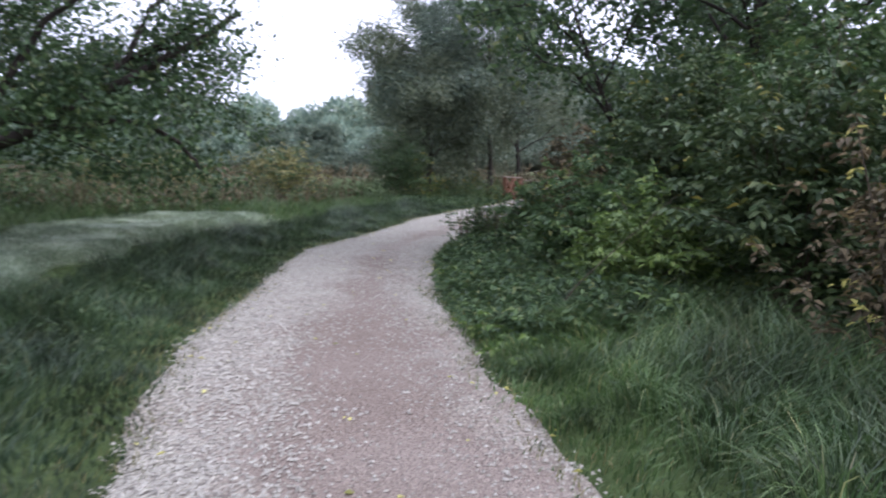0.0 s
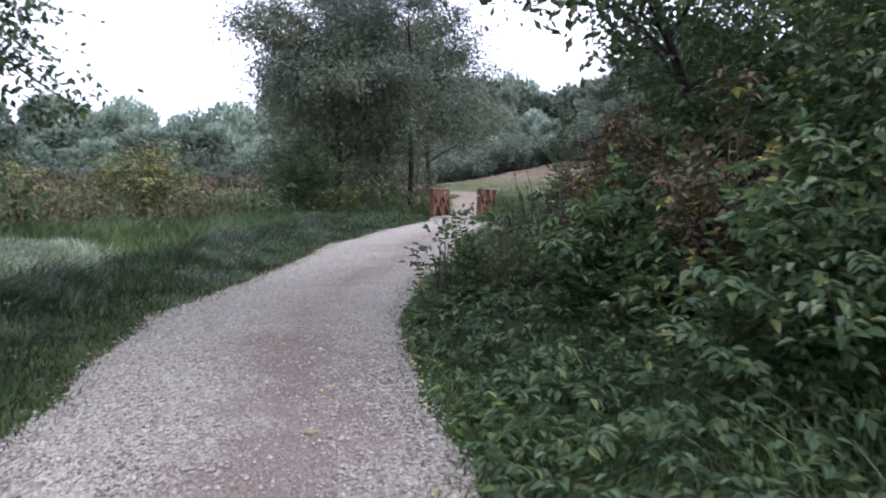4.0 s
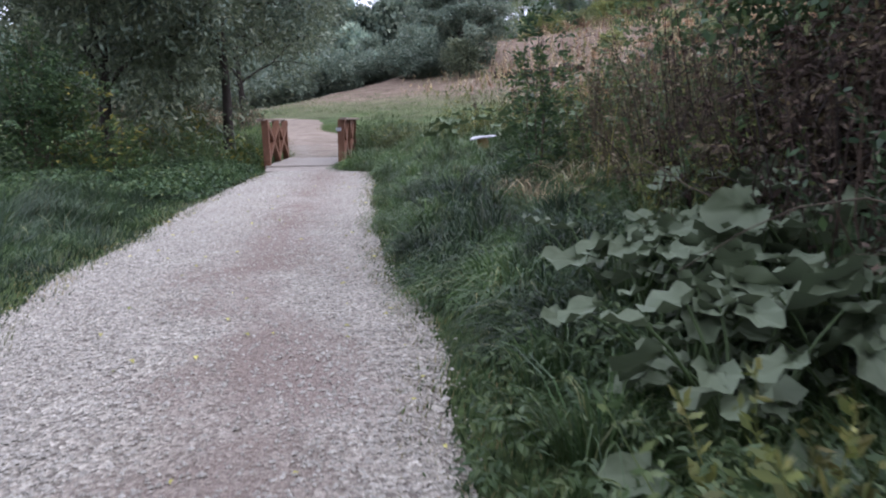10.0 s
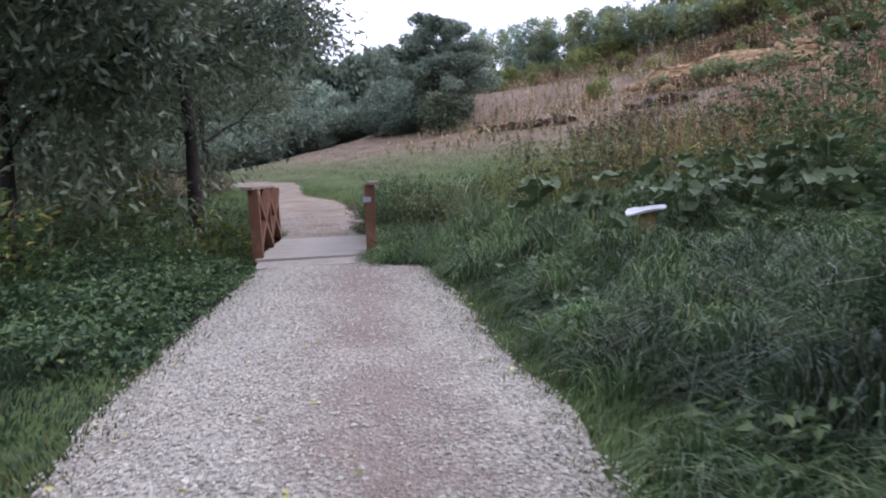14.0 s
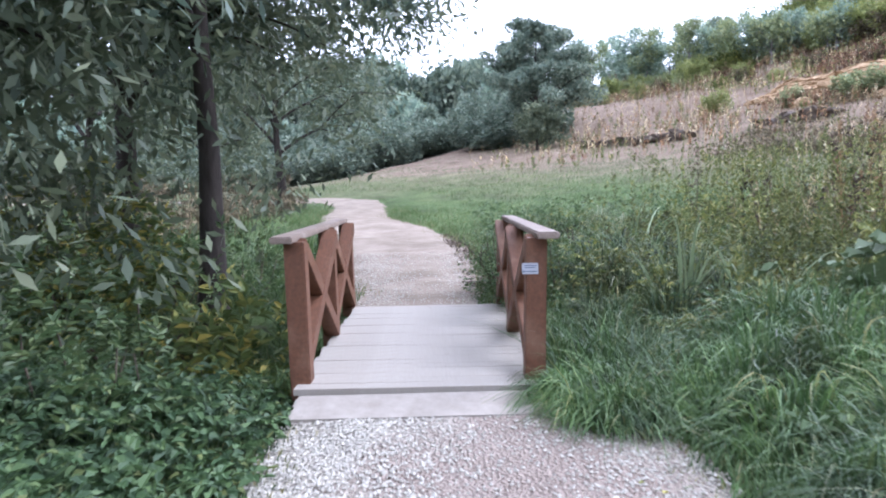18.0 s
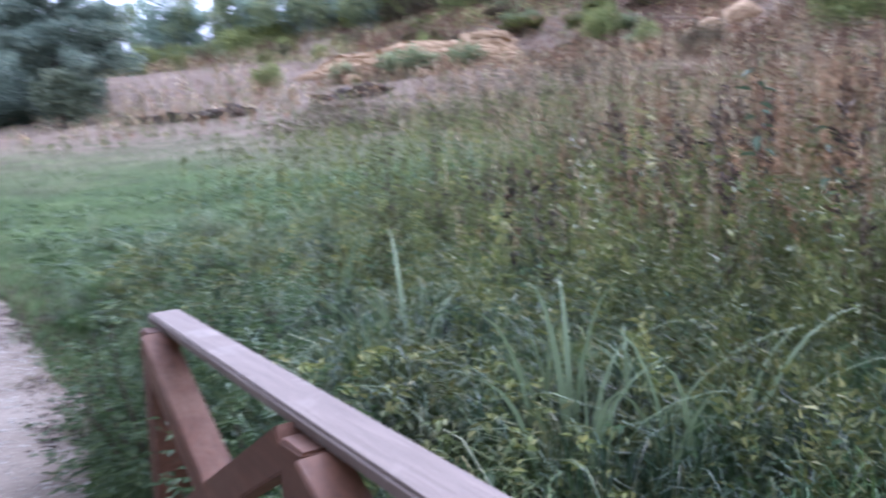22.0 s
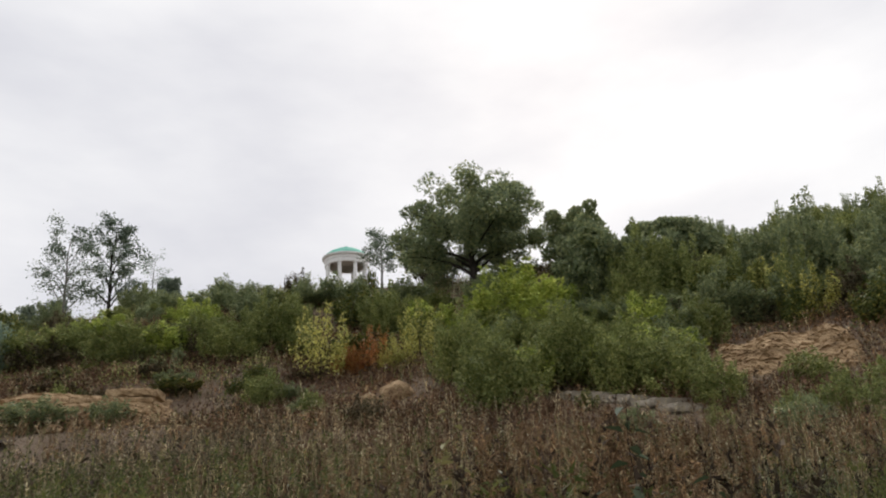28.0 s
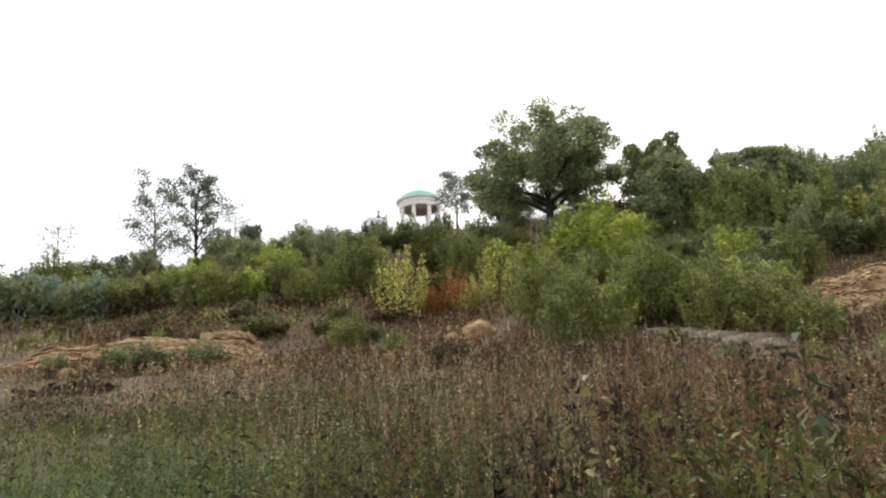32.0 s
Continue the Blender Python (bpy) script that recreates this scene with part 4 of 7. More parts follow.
def bramble(at, n, seed, reach=1.5, m="stem"):
    """Bare canes that rise from one root, arch over and hang."""
    r = np.random.default_rng(seed)
    ob = new("bramble")
    for i in range(n):
        a, q, h = r.uniform(0, 6.28), reach * r.uniform(0.5, 1.2), r.uniform(0.9, 2.4)
        g = np.linspace(0, 1, 10)[:, None]
        L = np.concatenate([math.cos(a) * q * g ** 1.3, math.sin(a) * q * g ** 1.3, h * (2.1 * g - 1.45 * g ** 2.2) - 0.05], 1) + np.cumsum(r.normal(0, 0.022, (10, 3)), 0) * g
        part("cane", to_mesh("cane", *tubes([(L, 0.0055 * r.uniform(0.6, 1.5) * (1 - 0.75 * g[:, 0]))], 5), M[m], True), None, ob)
    ob.location = (at[0], at[1], float(terrain(at[0], at[1])))
    return tagged(ob, "bare arching brown bramble canes in the dead thicket", "bramble")


for i in range(15):
    bramble((4.5 + 0.55 * (i % 4) + 0.3 * math.sin(i * 3.1), -14.0 + 0.55 * i), 9, 610 + i, 1.3, "stem" if i % 3 == 0 else "bark")

thicket("green_thicket", 200, 0.4, 1.0, (2.9, 4.3), (-17.2, -14.4), 7, "leaf_mid", "fresh green weeds on the verge", leafy=26, rad=0.004, size=0.07)
thicket("green_thicket", 150, 0.5, 1.0, (3.0, 4.5), (-17.2, -14.2), 9, "leaf_weed", "light green nettle-like weeds on the verge", leafy=28, rad=0.004, size=0.08)
thicket("green_thicket", 160, 0.8, 1.7, (4.3, 6.6), (-14.0, -6.0), 8, "leaf_tree", "green nettle-like weeds growing through the dead stalks", leafy=22, rad=0.005, size=0.10)

# ---- grass ----
def grass_field(name, n, xs, ys, hfun, keepfun, m, label, width=0.009, curl=0.55, segs=2, seed=1, lean_to=None, sag=0.35):
    r = np.random.default_rng(seed)
    x, y = r.uniform(*xs, n), r.uniform(*ys, n)
    k = keepfun(x, y, r.uniform(0, 1, n))
    x, y = x[k], y[k]
    H = hfun(x, y) * r.uniform(0.55, 1.25, len(x))
    P = np.stack([x, y, terrain(x, y) - 0.02], 1)
    a = wave(x, y, 1.9, 4.0) * 3.0 + r.normal(0, 0.8, len(x))
    lean = np.stack([np.cos(a), np.sin(a), np.zeros(len(x))], 1) * 0.8
    if lean_to is not None:
        lean += np.array(lean_to)
    ob = new(name, to_mesh(name, *blades(P, H, np.full(len(x), width) * r.uniform(0.6, 1.4, len(x)), lean, curl, segs, sag), M[m]))
    return tagged(ob, label, "grass", kind="stuff")


def tussocks(name, n, xs, ys, height, keep, m, label, seed, blades_each=60, width=0.012, spread_r=0.11):
    """Clumps of long blades that rise together and fall outwards on all sides."""
    r = np.random.default_rng(seed)
    x, y = r.uniform(*xs, n), r.uniform(*ys, n)
    k = keep(x, y, r.uniform(0, 1, n))
    x, y = x[k], y[k]
    H = 1.3 * height * r.uniform(0.55, 1.2, len(x)) * np.clip(beside(x, y) / 0.7, 0.42, 1)
    c = np.repeat(np.arange(len(x)), blades_each)
    m_ = len(c)
    a, q = r.uniform(0, 6.28, m_), r.uniform(0.1, 1, m_)
    side = np.stack([np.cos(a), np.sin(a), np.zeros(m_)], 1)
    swing = np.stack([np.cos(c * 1.7), np.sin(c * 1.7), np.zeros(m_)], 1) * 0.25
    P = np.stack([x[c], y[c], terrain(x[c], y[c]) - 0.03], 1) + side * (q * spread_r)[:, None]
    L = H[c] * r.uniform(0.6, 1.15, m_)
    lean = side * (0.12 + 0.5 * q[:, None]) + swing * 0.4
    ob = new(name, to_mesh(name, *blades(P, L, np.full(m_, width) * r.uniform(0.6, 1.4, m_), lean, 0.85, 4, 0.72), M[m]))
    return tagged(ob, label, "grass", kind="stuff")


def grass_mounds(name, n, xs, ys, lo, hi, keep, m, label, seed, each=340, length=0.42, width=0.011):
    """Hummocks of rank grass: blades that spring from a rounded heap and hang over its sides."""
    r = np.random.default_rng(seed)
    x, y = r.uniform(*xs, n), r.uniform(*ys, n)
    k = keep(x, y)
    x, y = x[k], y[k]
    H = r.uniform(lo, hi, len(x)) * np.clip(beside(x, y) / 0.9, 0.4, 1)
    W = r.uniform(0.26, 0.5, len(x)) * (0.6 + 0.6 * H / hi)
    c = np.repeat(np.arange(len(x)), each)
    a, q = r.uniform(0, 6.28, len(c)), np.sqrt(r.uniform(0.0, 1, len(c)))
    side = np.stack([np.cos(a), np.sin(a), np.zeros(len(c))], 1)
    px, py = x[c] + W[c] * q * np.cos(a), y[c] + W[c] * q * np.sin(a)
    P = np.stack([px, py, terrain(px, py) - 0.04 + H[c] * (1 - q ** 2.4) * r.uniform(0.55, 1, len(c))], 1)
    swing = np.stack([np.cos(c * 1.7), np.sin(c * 1.7), np.zeros(len(c))], 1)
    lean = side * (0.25 + 0.55 * q[:, None]) + swing * 0.3 + r.normal(0, 0.22, (len(c), 3)) * np.array([1, 1, 0])
    L = length * r.uniform(0.6, 1.25, len(c)) * (0.7 + 0.5 * H[c] / hi)
    ob = new(name, to_mesh(name, *blades(P, L, width * r.uniform(0.6, 1.4, len(c)), lean, 0.9, 5, 0.98), M[m]))
    return tagged(ob, label, "grass", kind="stuff")


def tuft(x, y):
    return np.clip(0.55 + 0.6 * wave(x, y, 1.6, 7.0), 0.15, 1.2)


# verges near the path
def verge_h(x, y):
    o = beside(x, y)
    right = x > edges(y)[1]
    return np.clip(0.06 + 0.20 * o, 0.06, 0.42) * (0.7 + 0.6 * tuft(x, y)) * np.where(right, 1.3, 1.0)


def on_verge(x, y, u):
    o = beside(x, y)
    gully = (y > -0.3) & (y < 3.9) & (np.abs(x) < 1.05)
    left_bank = (x < edges(y)[0]) & (o > 2.4) & (y < -5)
    return ~left_bank & ((o > -0.04) | ((o > -0.3) & (u < 0.10))) & (o < 3.2) & (u < np.clip(1.15 - o * 0.25, 0.25, 1)) & ~gully


grass_field("verge_grass", 240000, (-4, 7), (-29.5, 0.5), verge_h, lambda x, y, u: on_verge(x, y, u) & (x < edges(y)[0] + 0.8), "verge", "lush green grass along the gravel path, tree shade put into its colour", width=0.010, curl=0.75, seed=21)
grass_field("verge_grass", 230000, (-1, 10.5), (-29.5, 0.5), verge_h, lambda x, y, u: on_verge(x, y, u) & (x > edges(y)[1] - 0.8), "grass", "fresh green grass along the gravel path", width=0.010, curl=0.75, seed=11)
grass_field("edge_grass", 150000, (-4, 10.5), (-29.5, 0), lambda x, y: np.full_like(x, 0.06),
            lambda x, y, u: (beside(x, y) > -0.25) & (beside(x, y) < 0.35) & (u < 0.75 + 0.6 * wave(x, y, 2.2, 1.0)), "edge", "thin yellowed grass at the edge of the gravel", width=0.007, seed=18)
tussocks("tall_grass", 330, (3.5, 11.5), (-29.5, -23.2), 0.46, lambda x, y, u: (x - edges(y)[1] > 0.2) & (x - edges(y)[1] < 3.2) & (u < 0.5 + tuft(x, y)), "grass", "long arching green grass tussocks beside the path", 19, blades_each=150, width=0.008, spread_r=0.19)
tussocks("tall_grass", 380, (1.5, 5.8), (-13.6, 0.2), 0.52, lambda x, y, u: (beside(x, y) > 0.32) & (u < 0.4 + tuft(x, y)) & ((y < -0.4) | (x > 1.15)) & ~((x > 3.3) & (y < -9.3)) & ~((x < 2.5) & (y > -4.2) & (y < -2.6)), "grass", "long arching green grass tussocks beside the path", 22, blades_each=130, width=0.009, spread_r=0.2)
tussocks("tall_grass", 16, (1.1, 1.9), (-1.5, 0.4), 0.75, lambda x, y, u: beside(x, y) > 0.02, "grass", "grass tussocks hiding the foot of the footbridge railing", 12, blades_each=150, width=0.009, spread_r=0.18)
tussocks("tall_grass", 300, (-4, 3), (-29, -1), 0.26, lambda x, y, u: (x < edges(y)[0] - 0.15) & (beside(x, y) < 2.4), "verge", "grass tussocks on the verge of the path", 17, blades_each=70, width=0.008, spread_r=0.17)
# shadow band along the bank painted by darker blades
tussocks("bank_edge_grass", 300, (-7, 3), (-28, -9), 0.2, lambda x, y, u: (edges(y)[0] - x > 1.9) & (edges(y)[0] - x < 2.6), "verge", "grass hanging over the edge of the low bank, darkened as its shadow band", 16, blades_each=70, width=0.009, spread_r=0.18)
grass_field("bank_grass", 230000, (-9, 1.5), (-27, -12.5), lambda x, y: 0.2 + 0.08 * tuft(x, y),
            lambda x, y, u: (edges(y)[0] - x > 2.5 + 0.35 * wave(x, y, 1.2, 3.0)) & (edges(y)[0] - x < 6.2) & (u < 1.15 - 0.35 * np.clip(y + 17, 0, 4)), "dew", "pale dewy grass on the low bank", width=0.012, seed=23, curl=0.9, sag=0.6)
grass_field("bank_grass", 60000, (-14, 1.0), (-22, -3), lambda x, y: np.full_like(x, 0.4),
            lambda x, y, u: (beside(x, y) > 2.3) & (u < tuft(x, y) + 0.2) & (x < edges(y)[0]) & ((y > -14.5) | (edges(y)[0] - x > 5.5)), "grass", "rank grass on the low bank", width=0.012, seed=20)
grass_field("meadow_grass", 130000, (-9, 26), (3.9, 60), lambda x, y: (0.10 + 0.08 * tuft(x, y) + 0.002 * y) * np.where((beside(x, y) < 3) & (y > 24), 0.3, 1.0),
            lambda x, y, u: (beside(x, y) > 0.05) & (u < np.clip(1.3 - y / 45, 0.12, 1)) & (u < 1.1 - np.clip((x - 14) / 14, 0, 1)), "meadow", "bright green mown meadow grass beyond the footbridge", width=0.02, segs=1, seed=24)
grass_field("edge_grass", 30000, (-6, 3), (3.8, 24), lambda x, y: np.full_like(x, 0.09),
            lambda x, y, u: (beside(x, y) > -0.45) & (beside(x, y) < 0.4) & (u < 0.45 + 0.5 * wave(x, y, 2.0, 3.0) + beside(x, y)), "edge", "thin trodden grass at the edge of the dusty path", width=0.009, seed=10)
grass_field("path_side_grass", 26000, (-8, 4), (3.9, 26), lambda x, y: 0.16 + 0.1 * tuft(x, y),
            lambda x, y, u: (beside(x, y) > -0.08 + 0.2 * wave(x, y, 1.4, 8.0)) & (beside(x, y) < 1.2), "meadow", "green grass growing over the edge of the dusty path", width=0.012, seed=9)
tussocks("bridge_side_grass", 150, (1.1, 5.5), (-0.6, 9), 0.74, lambda x, y, u: (u < 0.4 + tuft(x, y)) & (beside(x, y) > 0.25), "grass", "rank tall grass tussocks crowding the footbridge railing", 25, blades_each=120, width=0.011, spread_r=0.18)
def by_rail(x, y):
    return (beside(x, y) > 0.3) & ((y < -0.3) | (x > 1.35)) & ~((y < -2.4) & (x < 2.4))


grass_mounds("rank_grass", 190, (1.2, 5.2), (-2.9, 2.6), 0.3, 0.72, by_rail, "grass", "rank green grass hanging in mounds beside the footbridge", 28)
for i, (m, text) in enumerate((("verge", "dark green"), ("grass", "fresh green"))):
    grass_mounds("rank_grass", 65, (2.0, 4.6), (-12.5, -4.0), 0.2, 0.46, lambda x, y: beside(x, y) > 0.3, m, text + " grass hanging in mounds along the path", 40 + i)
grass_mounds("rank_grass", 24, (1.0, 1.45), (-0.75, 0.3), 0.3, 0.55, lambda x, y: x > 0.9, "grass", "drooping grass round the foot of the railing post", 33, length=0.36)
grass_mounds("rank_grass", 14, (2.75, 3.45), (-4.5, -3.75), 0.45, 0.62, lambda x, y: x > 0, "grass", "tall grass mound before the stump", 34)
grass_mounds("rank_grass", 170, (1.6, 6.0), (2.4, 9.5), 0.3, 0.62, lambda x, y: beside(x, y) > 0.6, "rank", "rank olive-green grass heaped among the weeds beyond the footbridge", 35, each=240)
# shade in the hollows between weeds painted as darker blades
grass_mounds("rank_grass", 70, (1.7, 6.0), (2.0, 9.5), 0.4, 0.75, lambda x, y: beside(x, y) > 0.6, "verge", "rank grass heaped among the weeds beyond the footbridge, darkened for shaded hollows", 36, each=240)
tussocks("rank_grass", 260, (2.2, 11), (2.5, 14), 0.85, lambda x, y, u: (beside(x, y) > 0.9) & (u < 0.35 + 0.8 * tuft(x, y)), "rank", "rank arching grass among the weeds beyond the footbridge", 26, width=0.014)
tussocks("rank_grass", 110, (2.2, 11), (2.5, 14), 1.15, lambda x, y, u: (beside(x, y) > 1.2) & (u < 0.9 * tuft(x, y)), "grass_pale", "pale seeding grass among the weeds beyond the footbridge", 27, blades_each=26, width=0.012)
grass_field("bridge_side_grass", 14000, (-7, -1.05), (-3, 12), lambda x, y: 0.4 * (0.5 + 0.7 * tuft(x, y)),
            lambda x, y, u: (u < tuft(x, y)) & (beside(x, y) > 0.25), "grass", "shaggy grass and weeds beside the footbridge", width=0.013, curl=0.7, segs=2, seed=26)


grass_field("dry_litter", 13000, (0.2, 3.4), (5.2, 13.5), lambda x, y: np.full_like(x, 0.12),
            lambda x, y, u: (beside(x, y) > -0.35) & (beside(x, y) < 1.1) & (u < 0.6 + 0.6 * wave(x, y, 1.5, 2.0)), "twig_dry", "dark dead stalks and litter heaped beside the dusty path", width=0.014, seed=8, curl=1.3, sag=0.7)


def rail_grass(n, xs, ys, base, height, label, seed, to):
    """Tufts that grow up from the gully's rim and lean over the edge of the deck."""
    r = np.random.default_rng(seed)
    x, y = r.uniform(*xs, n), r.uniform(*ys, n)
    k = tuft(x * 2, y * 2) > r.uniform(0, 0.9, n)
    x, y = x[k], y[k]
    P = np.stack([x, y, np.full(len(x), base)], 1)
    lean = np.stack([r.normal(to, 0.5, len(x)), r.normal(-0.2, 0.5, len(x)), np.zeros(len(x))], 1)
    ob = new("rail_grass", to_mesh("rail_grass", *blades(P, height * r.uniform(0.5, 1.25, len(x)), np.full(len(x), 0.011), lean, 0.6, 4, 0.6), M["grass"]))
    return tagged(ob, label, "grass", kind="stuff")


tussocks("slope_foot_grass", 260, (1.6, 8.5), (-0.6, 10), 0.7, lambda x, y, u: (beside(x, y) > 0.6) & (u < 0.55 + 0.5 * tuft(x, y)), "rank", "long grass tussocks among the weeds at the slope's foot", 15, width=0.016)
tussocks("pale_grass", 130, (1.8, 8.0), (0.2, 8), 0.95, lambda x, y, u: beside(x, y) > 0.9, "grass_pale", "pale dry grass tussocks among the weeds", 14, blades_each=26, width=0.016)
tussocks("dead_grass", 26, (3.3, 4.9), (-8.6, -7.2), 0.8, lambda x, y, u: u > -1, "straw", "fallen heap of dead straw-brown grass", 13, blades_each=60)
rail_grass(2600, (0.95, 1.8), (-0.75, 2.6), -0.28, 0.8, "long grass leaning on the footbridge railing", 27, -0.15)
rail_grass(2500, (0.90, 1.4), (2.4, 4.6), -0.3, 0.55, "long grass under the footbridge railing", 28, -0.2)
rail_grass(2500, (-1.7, -0.95), (-0.4, 4.4), -0.4, 0.5, "shaggy grass along the footbridge", 29, 0.0)

# ---- weeds over the slope ----
def near_line(x, y, x0, y0, x1, y1):
    """How far a place lies from a line between two places."""
    u = np.clip(((x - x0) * (x1 - x0) + (y - y0) * (y1 - y0)) / ((x1 - x0) ** 2 + (y1 - y0) ** 2), 0, 1)
    return np.hypot(x - x0 - u * (x1 - x0), y - y0 - u * (y1 - y0))


def bare(x, y):
    """Rock and sand where nothing grows."""
    return (near_line(x, y, 25.8, 56.8, 36.7, 42.2) < 2.3) | (near_line(x, y, 43.0, 16.9, 38.2, 9.2) < 1.8) | ((np.abs(x - 50.0) < 5) & (np.abs(y - 4.8) < 3.6)) | (np.hypot(x - 42.5, y - 28.6) < 2.4)


def weed_band(name, n, rlo, rhi, alo, ahi, hmin, hmax, m, label, seed, leafy=8, rad=0.008, size=0.07):
    """Stalks over a sector of the hillside, by range and bearing from the footbridge."""
    r = np.random.default_rng(seed)
    d = np.sqrt(r.uniform(rlo ** 2, rhi ** 2, n))
    a = np.radians(r.uniform(alo, ahi, n))
    x, y = d * np.sin(a), 2 + d * np.cos(a)
    k = (r.uniform(0, 1, n) < 0.1 + (np.degrees(a) - alo) / 10) & (beside(x, y) > 0.8) & ~((np.abs(x) < 1.6) & (y > -1) & (y < 5)) & ~bare(x, y)
    x, y, low = x[k], y[k], np.clip(0.4 + (np.degrees(a[k]) - alo) / 30, 0, 1)
    ob = new(name, to_mesh(name, *stalk_set(x, y, low * r.uniform(hmin, hmax, len(x)), r, leafy, rad, size, far=True), M[m]))
    return tagged(ob, label, "weeds", kind="stuff")


def weed_plants(name, n, rlo, rhi, alo, ahi, hmin, hmax, m, label, seed, branches=9, seeds=3, size=0.03, clump=0.9, rad=0.005, hug=1.0):
    """Branched dead or green weeds in clumps: a stem, rising side shoots and small heads or leaves on them."""
    r = np.random.default_rng(seed)
    d = np.sqrt(r.uniform(rlo ** 2, rhi ** 2, n))
    a = np.radians(r.uniform(alo, ahi, n))
    x, y = d * np.sin(a), 2.5 + d * np.cos(a)
    edge = np.clip((np.degrees(a) - alo) / 24, 0, 1)      # thinner and lower towards the sector's limit
    k = (r.uniform(0, 1, n) < 0.15 + edge) & (wave(x, y, clump, seed * 1.0) > r.uniform(-0.9, 0.35, n)) & (beside(x, y) > 0.8) & (x > 1.5)
    x, y, edge = x[k], y[k], edge[k]
    n = len(x)
    H = r.uniform(hmin, hmax, n) * (0.45 + 0.55 * edge) * (1 + 0.2 * wave(x, y, 0.7, 2.0))
    base = np.stack([x, y, terrain(x, y) - 0.03], 1)
    ax = unit(np.stack([r.normal(0, 0.13, n), r.normal(0, 0.13, n), np.ones(n)], 1))
    side = unit(np.cross(ax, r.normal(0, 1, (n, 3))))
    stem = []
    for S in (side, np.cross(ax, side)):
        top = base + ax * H[:, None]
        v = np.stack([base - S * rad, base + S * rad, top], 1)
        stem.append((v.reshape(-1, 3), np.arange(n * 3).reshape(-1, 3)))
    m2 = n * branches
    u = r.uniform(0.35, 1.0, m2)
    B = np.repeat(base, branches, 0) + np.repeat(ax * H[:, None], branches, 0) * u[:, None]
    q = r.uniform(0, 6.28, m2)
    D = unit(np.stack([np.cos(q), np.sin(q), r.uniform(0.6, 1.8, m2) / hug], 1))
    L = hug * np.repeat(H, branches) * r.uniform(0.08, 0.2, m2) * (1.3 - 0.7 * u)
    stem.append(leaves3(B, D, r.normal(0, 1, (m2, 3)), L, np.full(m2, rad * 1.2)))
    m3 = m2 * seeds
    f = r.uniform(0.25, 1.05, m3)
    P = np.repeat(B, seeds, 0) + np.repeat(D * L[:, None], seeds, 0) * f[:, None] + r.normal(0, 0.012, (m3, 3))
    Ls = size * r.uniform(0.6, 1.5, m3)
    stem.append(leaves3(P, unit(np.repeat(D, seeds, 0) + r.normal(0, 0.8, (m3, 3))), r.normal(0, 1, (m3, 3)), Ls, Ls * r.uniform(0.22, 0.5, m3)))
    ob = new(name, to_mesh(name, *join(*stem), M[m]))
    return tagged(ob, label, "weeds", kind="stuff")


weed_plants("brown_weeds", 800, 5.5, 15, 42, 84, 1.2, 2.3, "straw", "tall dead straw-brown weeds with branched heads", 31, branches=16, seeds=4, size=0.032, hug=0.42, rad=0.007)
weed_plants("rust_weeds", 850, 5.5, 17, 46, 84, 1.4, 2.35, "rustweed", "tall dead rust-brown dock spires in the weeds", 37, branches=26, seeds=6, size=0.045, rad=0.009, hug=0.36, clump=0.6)
weed_plants("dark_weeds", 420, 5.0, 13, 42, 92, 1.4, 2.3, "twig_dry", "dark withered stalks with drooping dead leaves", 45, branches=16, seeds=4, size=0.06, rad=0.009, hug=0.45)
weed_plants("goldenrod", 950, 4.5, 16, 28, 70, 0.5, 1.2, "goldenrod", "yellow-green goldenrod in the weeds", 46, branches=14, seeds=5, size=0.05)
weed_plants("green_weeds", 1300, 3.2, 13, 40, 112, 0.8, 1.65, "leaf_weed", "leafy green weeds in front of the dry slope", 47, branches=16, seeds=5, size=0.058)
weed_plants("green_weeds", 520, 4.5, 11, 26, 46, 0.8, 1.3, "goldenrod", "olive-green leafy weeds above the footbridge railing", 64, branches=14, seeds=5, size=0.06)
weed_plants("goldenrod", 420, 7, 14, 36, 58, 1.0, 1.75, "goldenrod", "tall yellow-green goldenrod in the weeds", 61, branches=16, seeds=6, size=0.05)
weed_plants("green_weeds", 520, 5.0, 11, 70, 106, 1.1, 1.95, "leaf_weed", "tall leafy green weeds in front of the dry slope", 62, branches=16, seeds=6, size=0.065)
weed_plants("rust_weeds", 1150, 16, 34, 46, 104, 1.2, 2.2, "rustweed", "tall dead rust-brown weeds on the slope", 48, branches=12, seeds=3, size=0.06, rad=0.012, hug=0.5)
weed_plants("goldenrod", 800, 14, 34, 16, 80, 0.9, 1.6, "goldenrod", "yellow-green weeds on the slope", 49, branches=10, seeds=3, size=0.10, rad=0.01)
weed_band("brown_weeds", 1200, 14, 26, 36, 104, 1.2, 2.3, "straw", "tall dead brown weeds standing on the lower slope", 37, leafy=20, rad=0.008, size=0.075)
weed_band("brown_weeds", 2600, 28, 48, 30, 105, 0.9, 1.9, "straw", "tall dead brown weeds standing on the lower slope", 32, leafy=16, rad=0.011, size=0.12)
weed_band("rust_weeds", 2900, 40, 100, 8, 105, 0.8, 1.7, "rustweed", "dry rust-brown weeds covering the hillside", 53, leafy=15, rad=0.018, size=0.19)
weed_band("green_weeds", 1900, 36, 96, 4, 70, 0.6, 1.4, "goldenrod", "yellow-green weeds among the dry ones on the hillside", 63, leafy=15, rad=0.016, size=0.19)
weed_band("brown_weeds", 5200, 44, 92, 2, 105, 0.7, 1.5, "straw", "dry brown weeds covering the hillside", 33, leafy=14, rad=0.018, size=0.19)
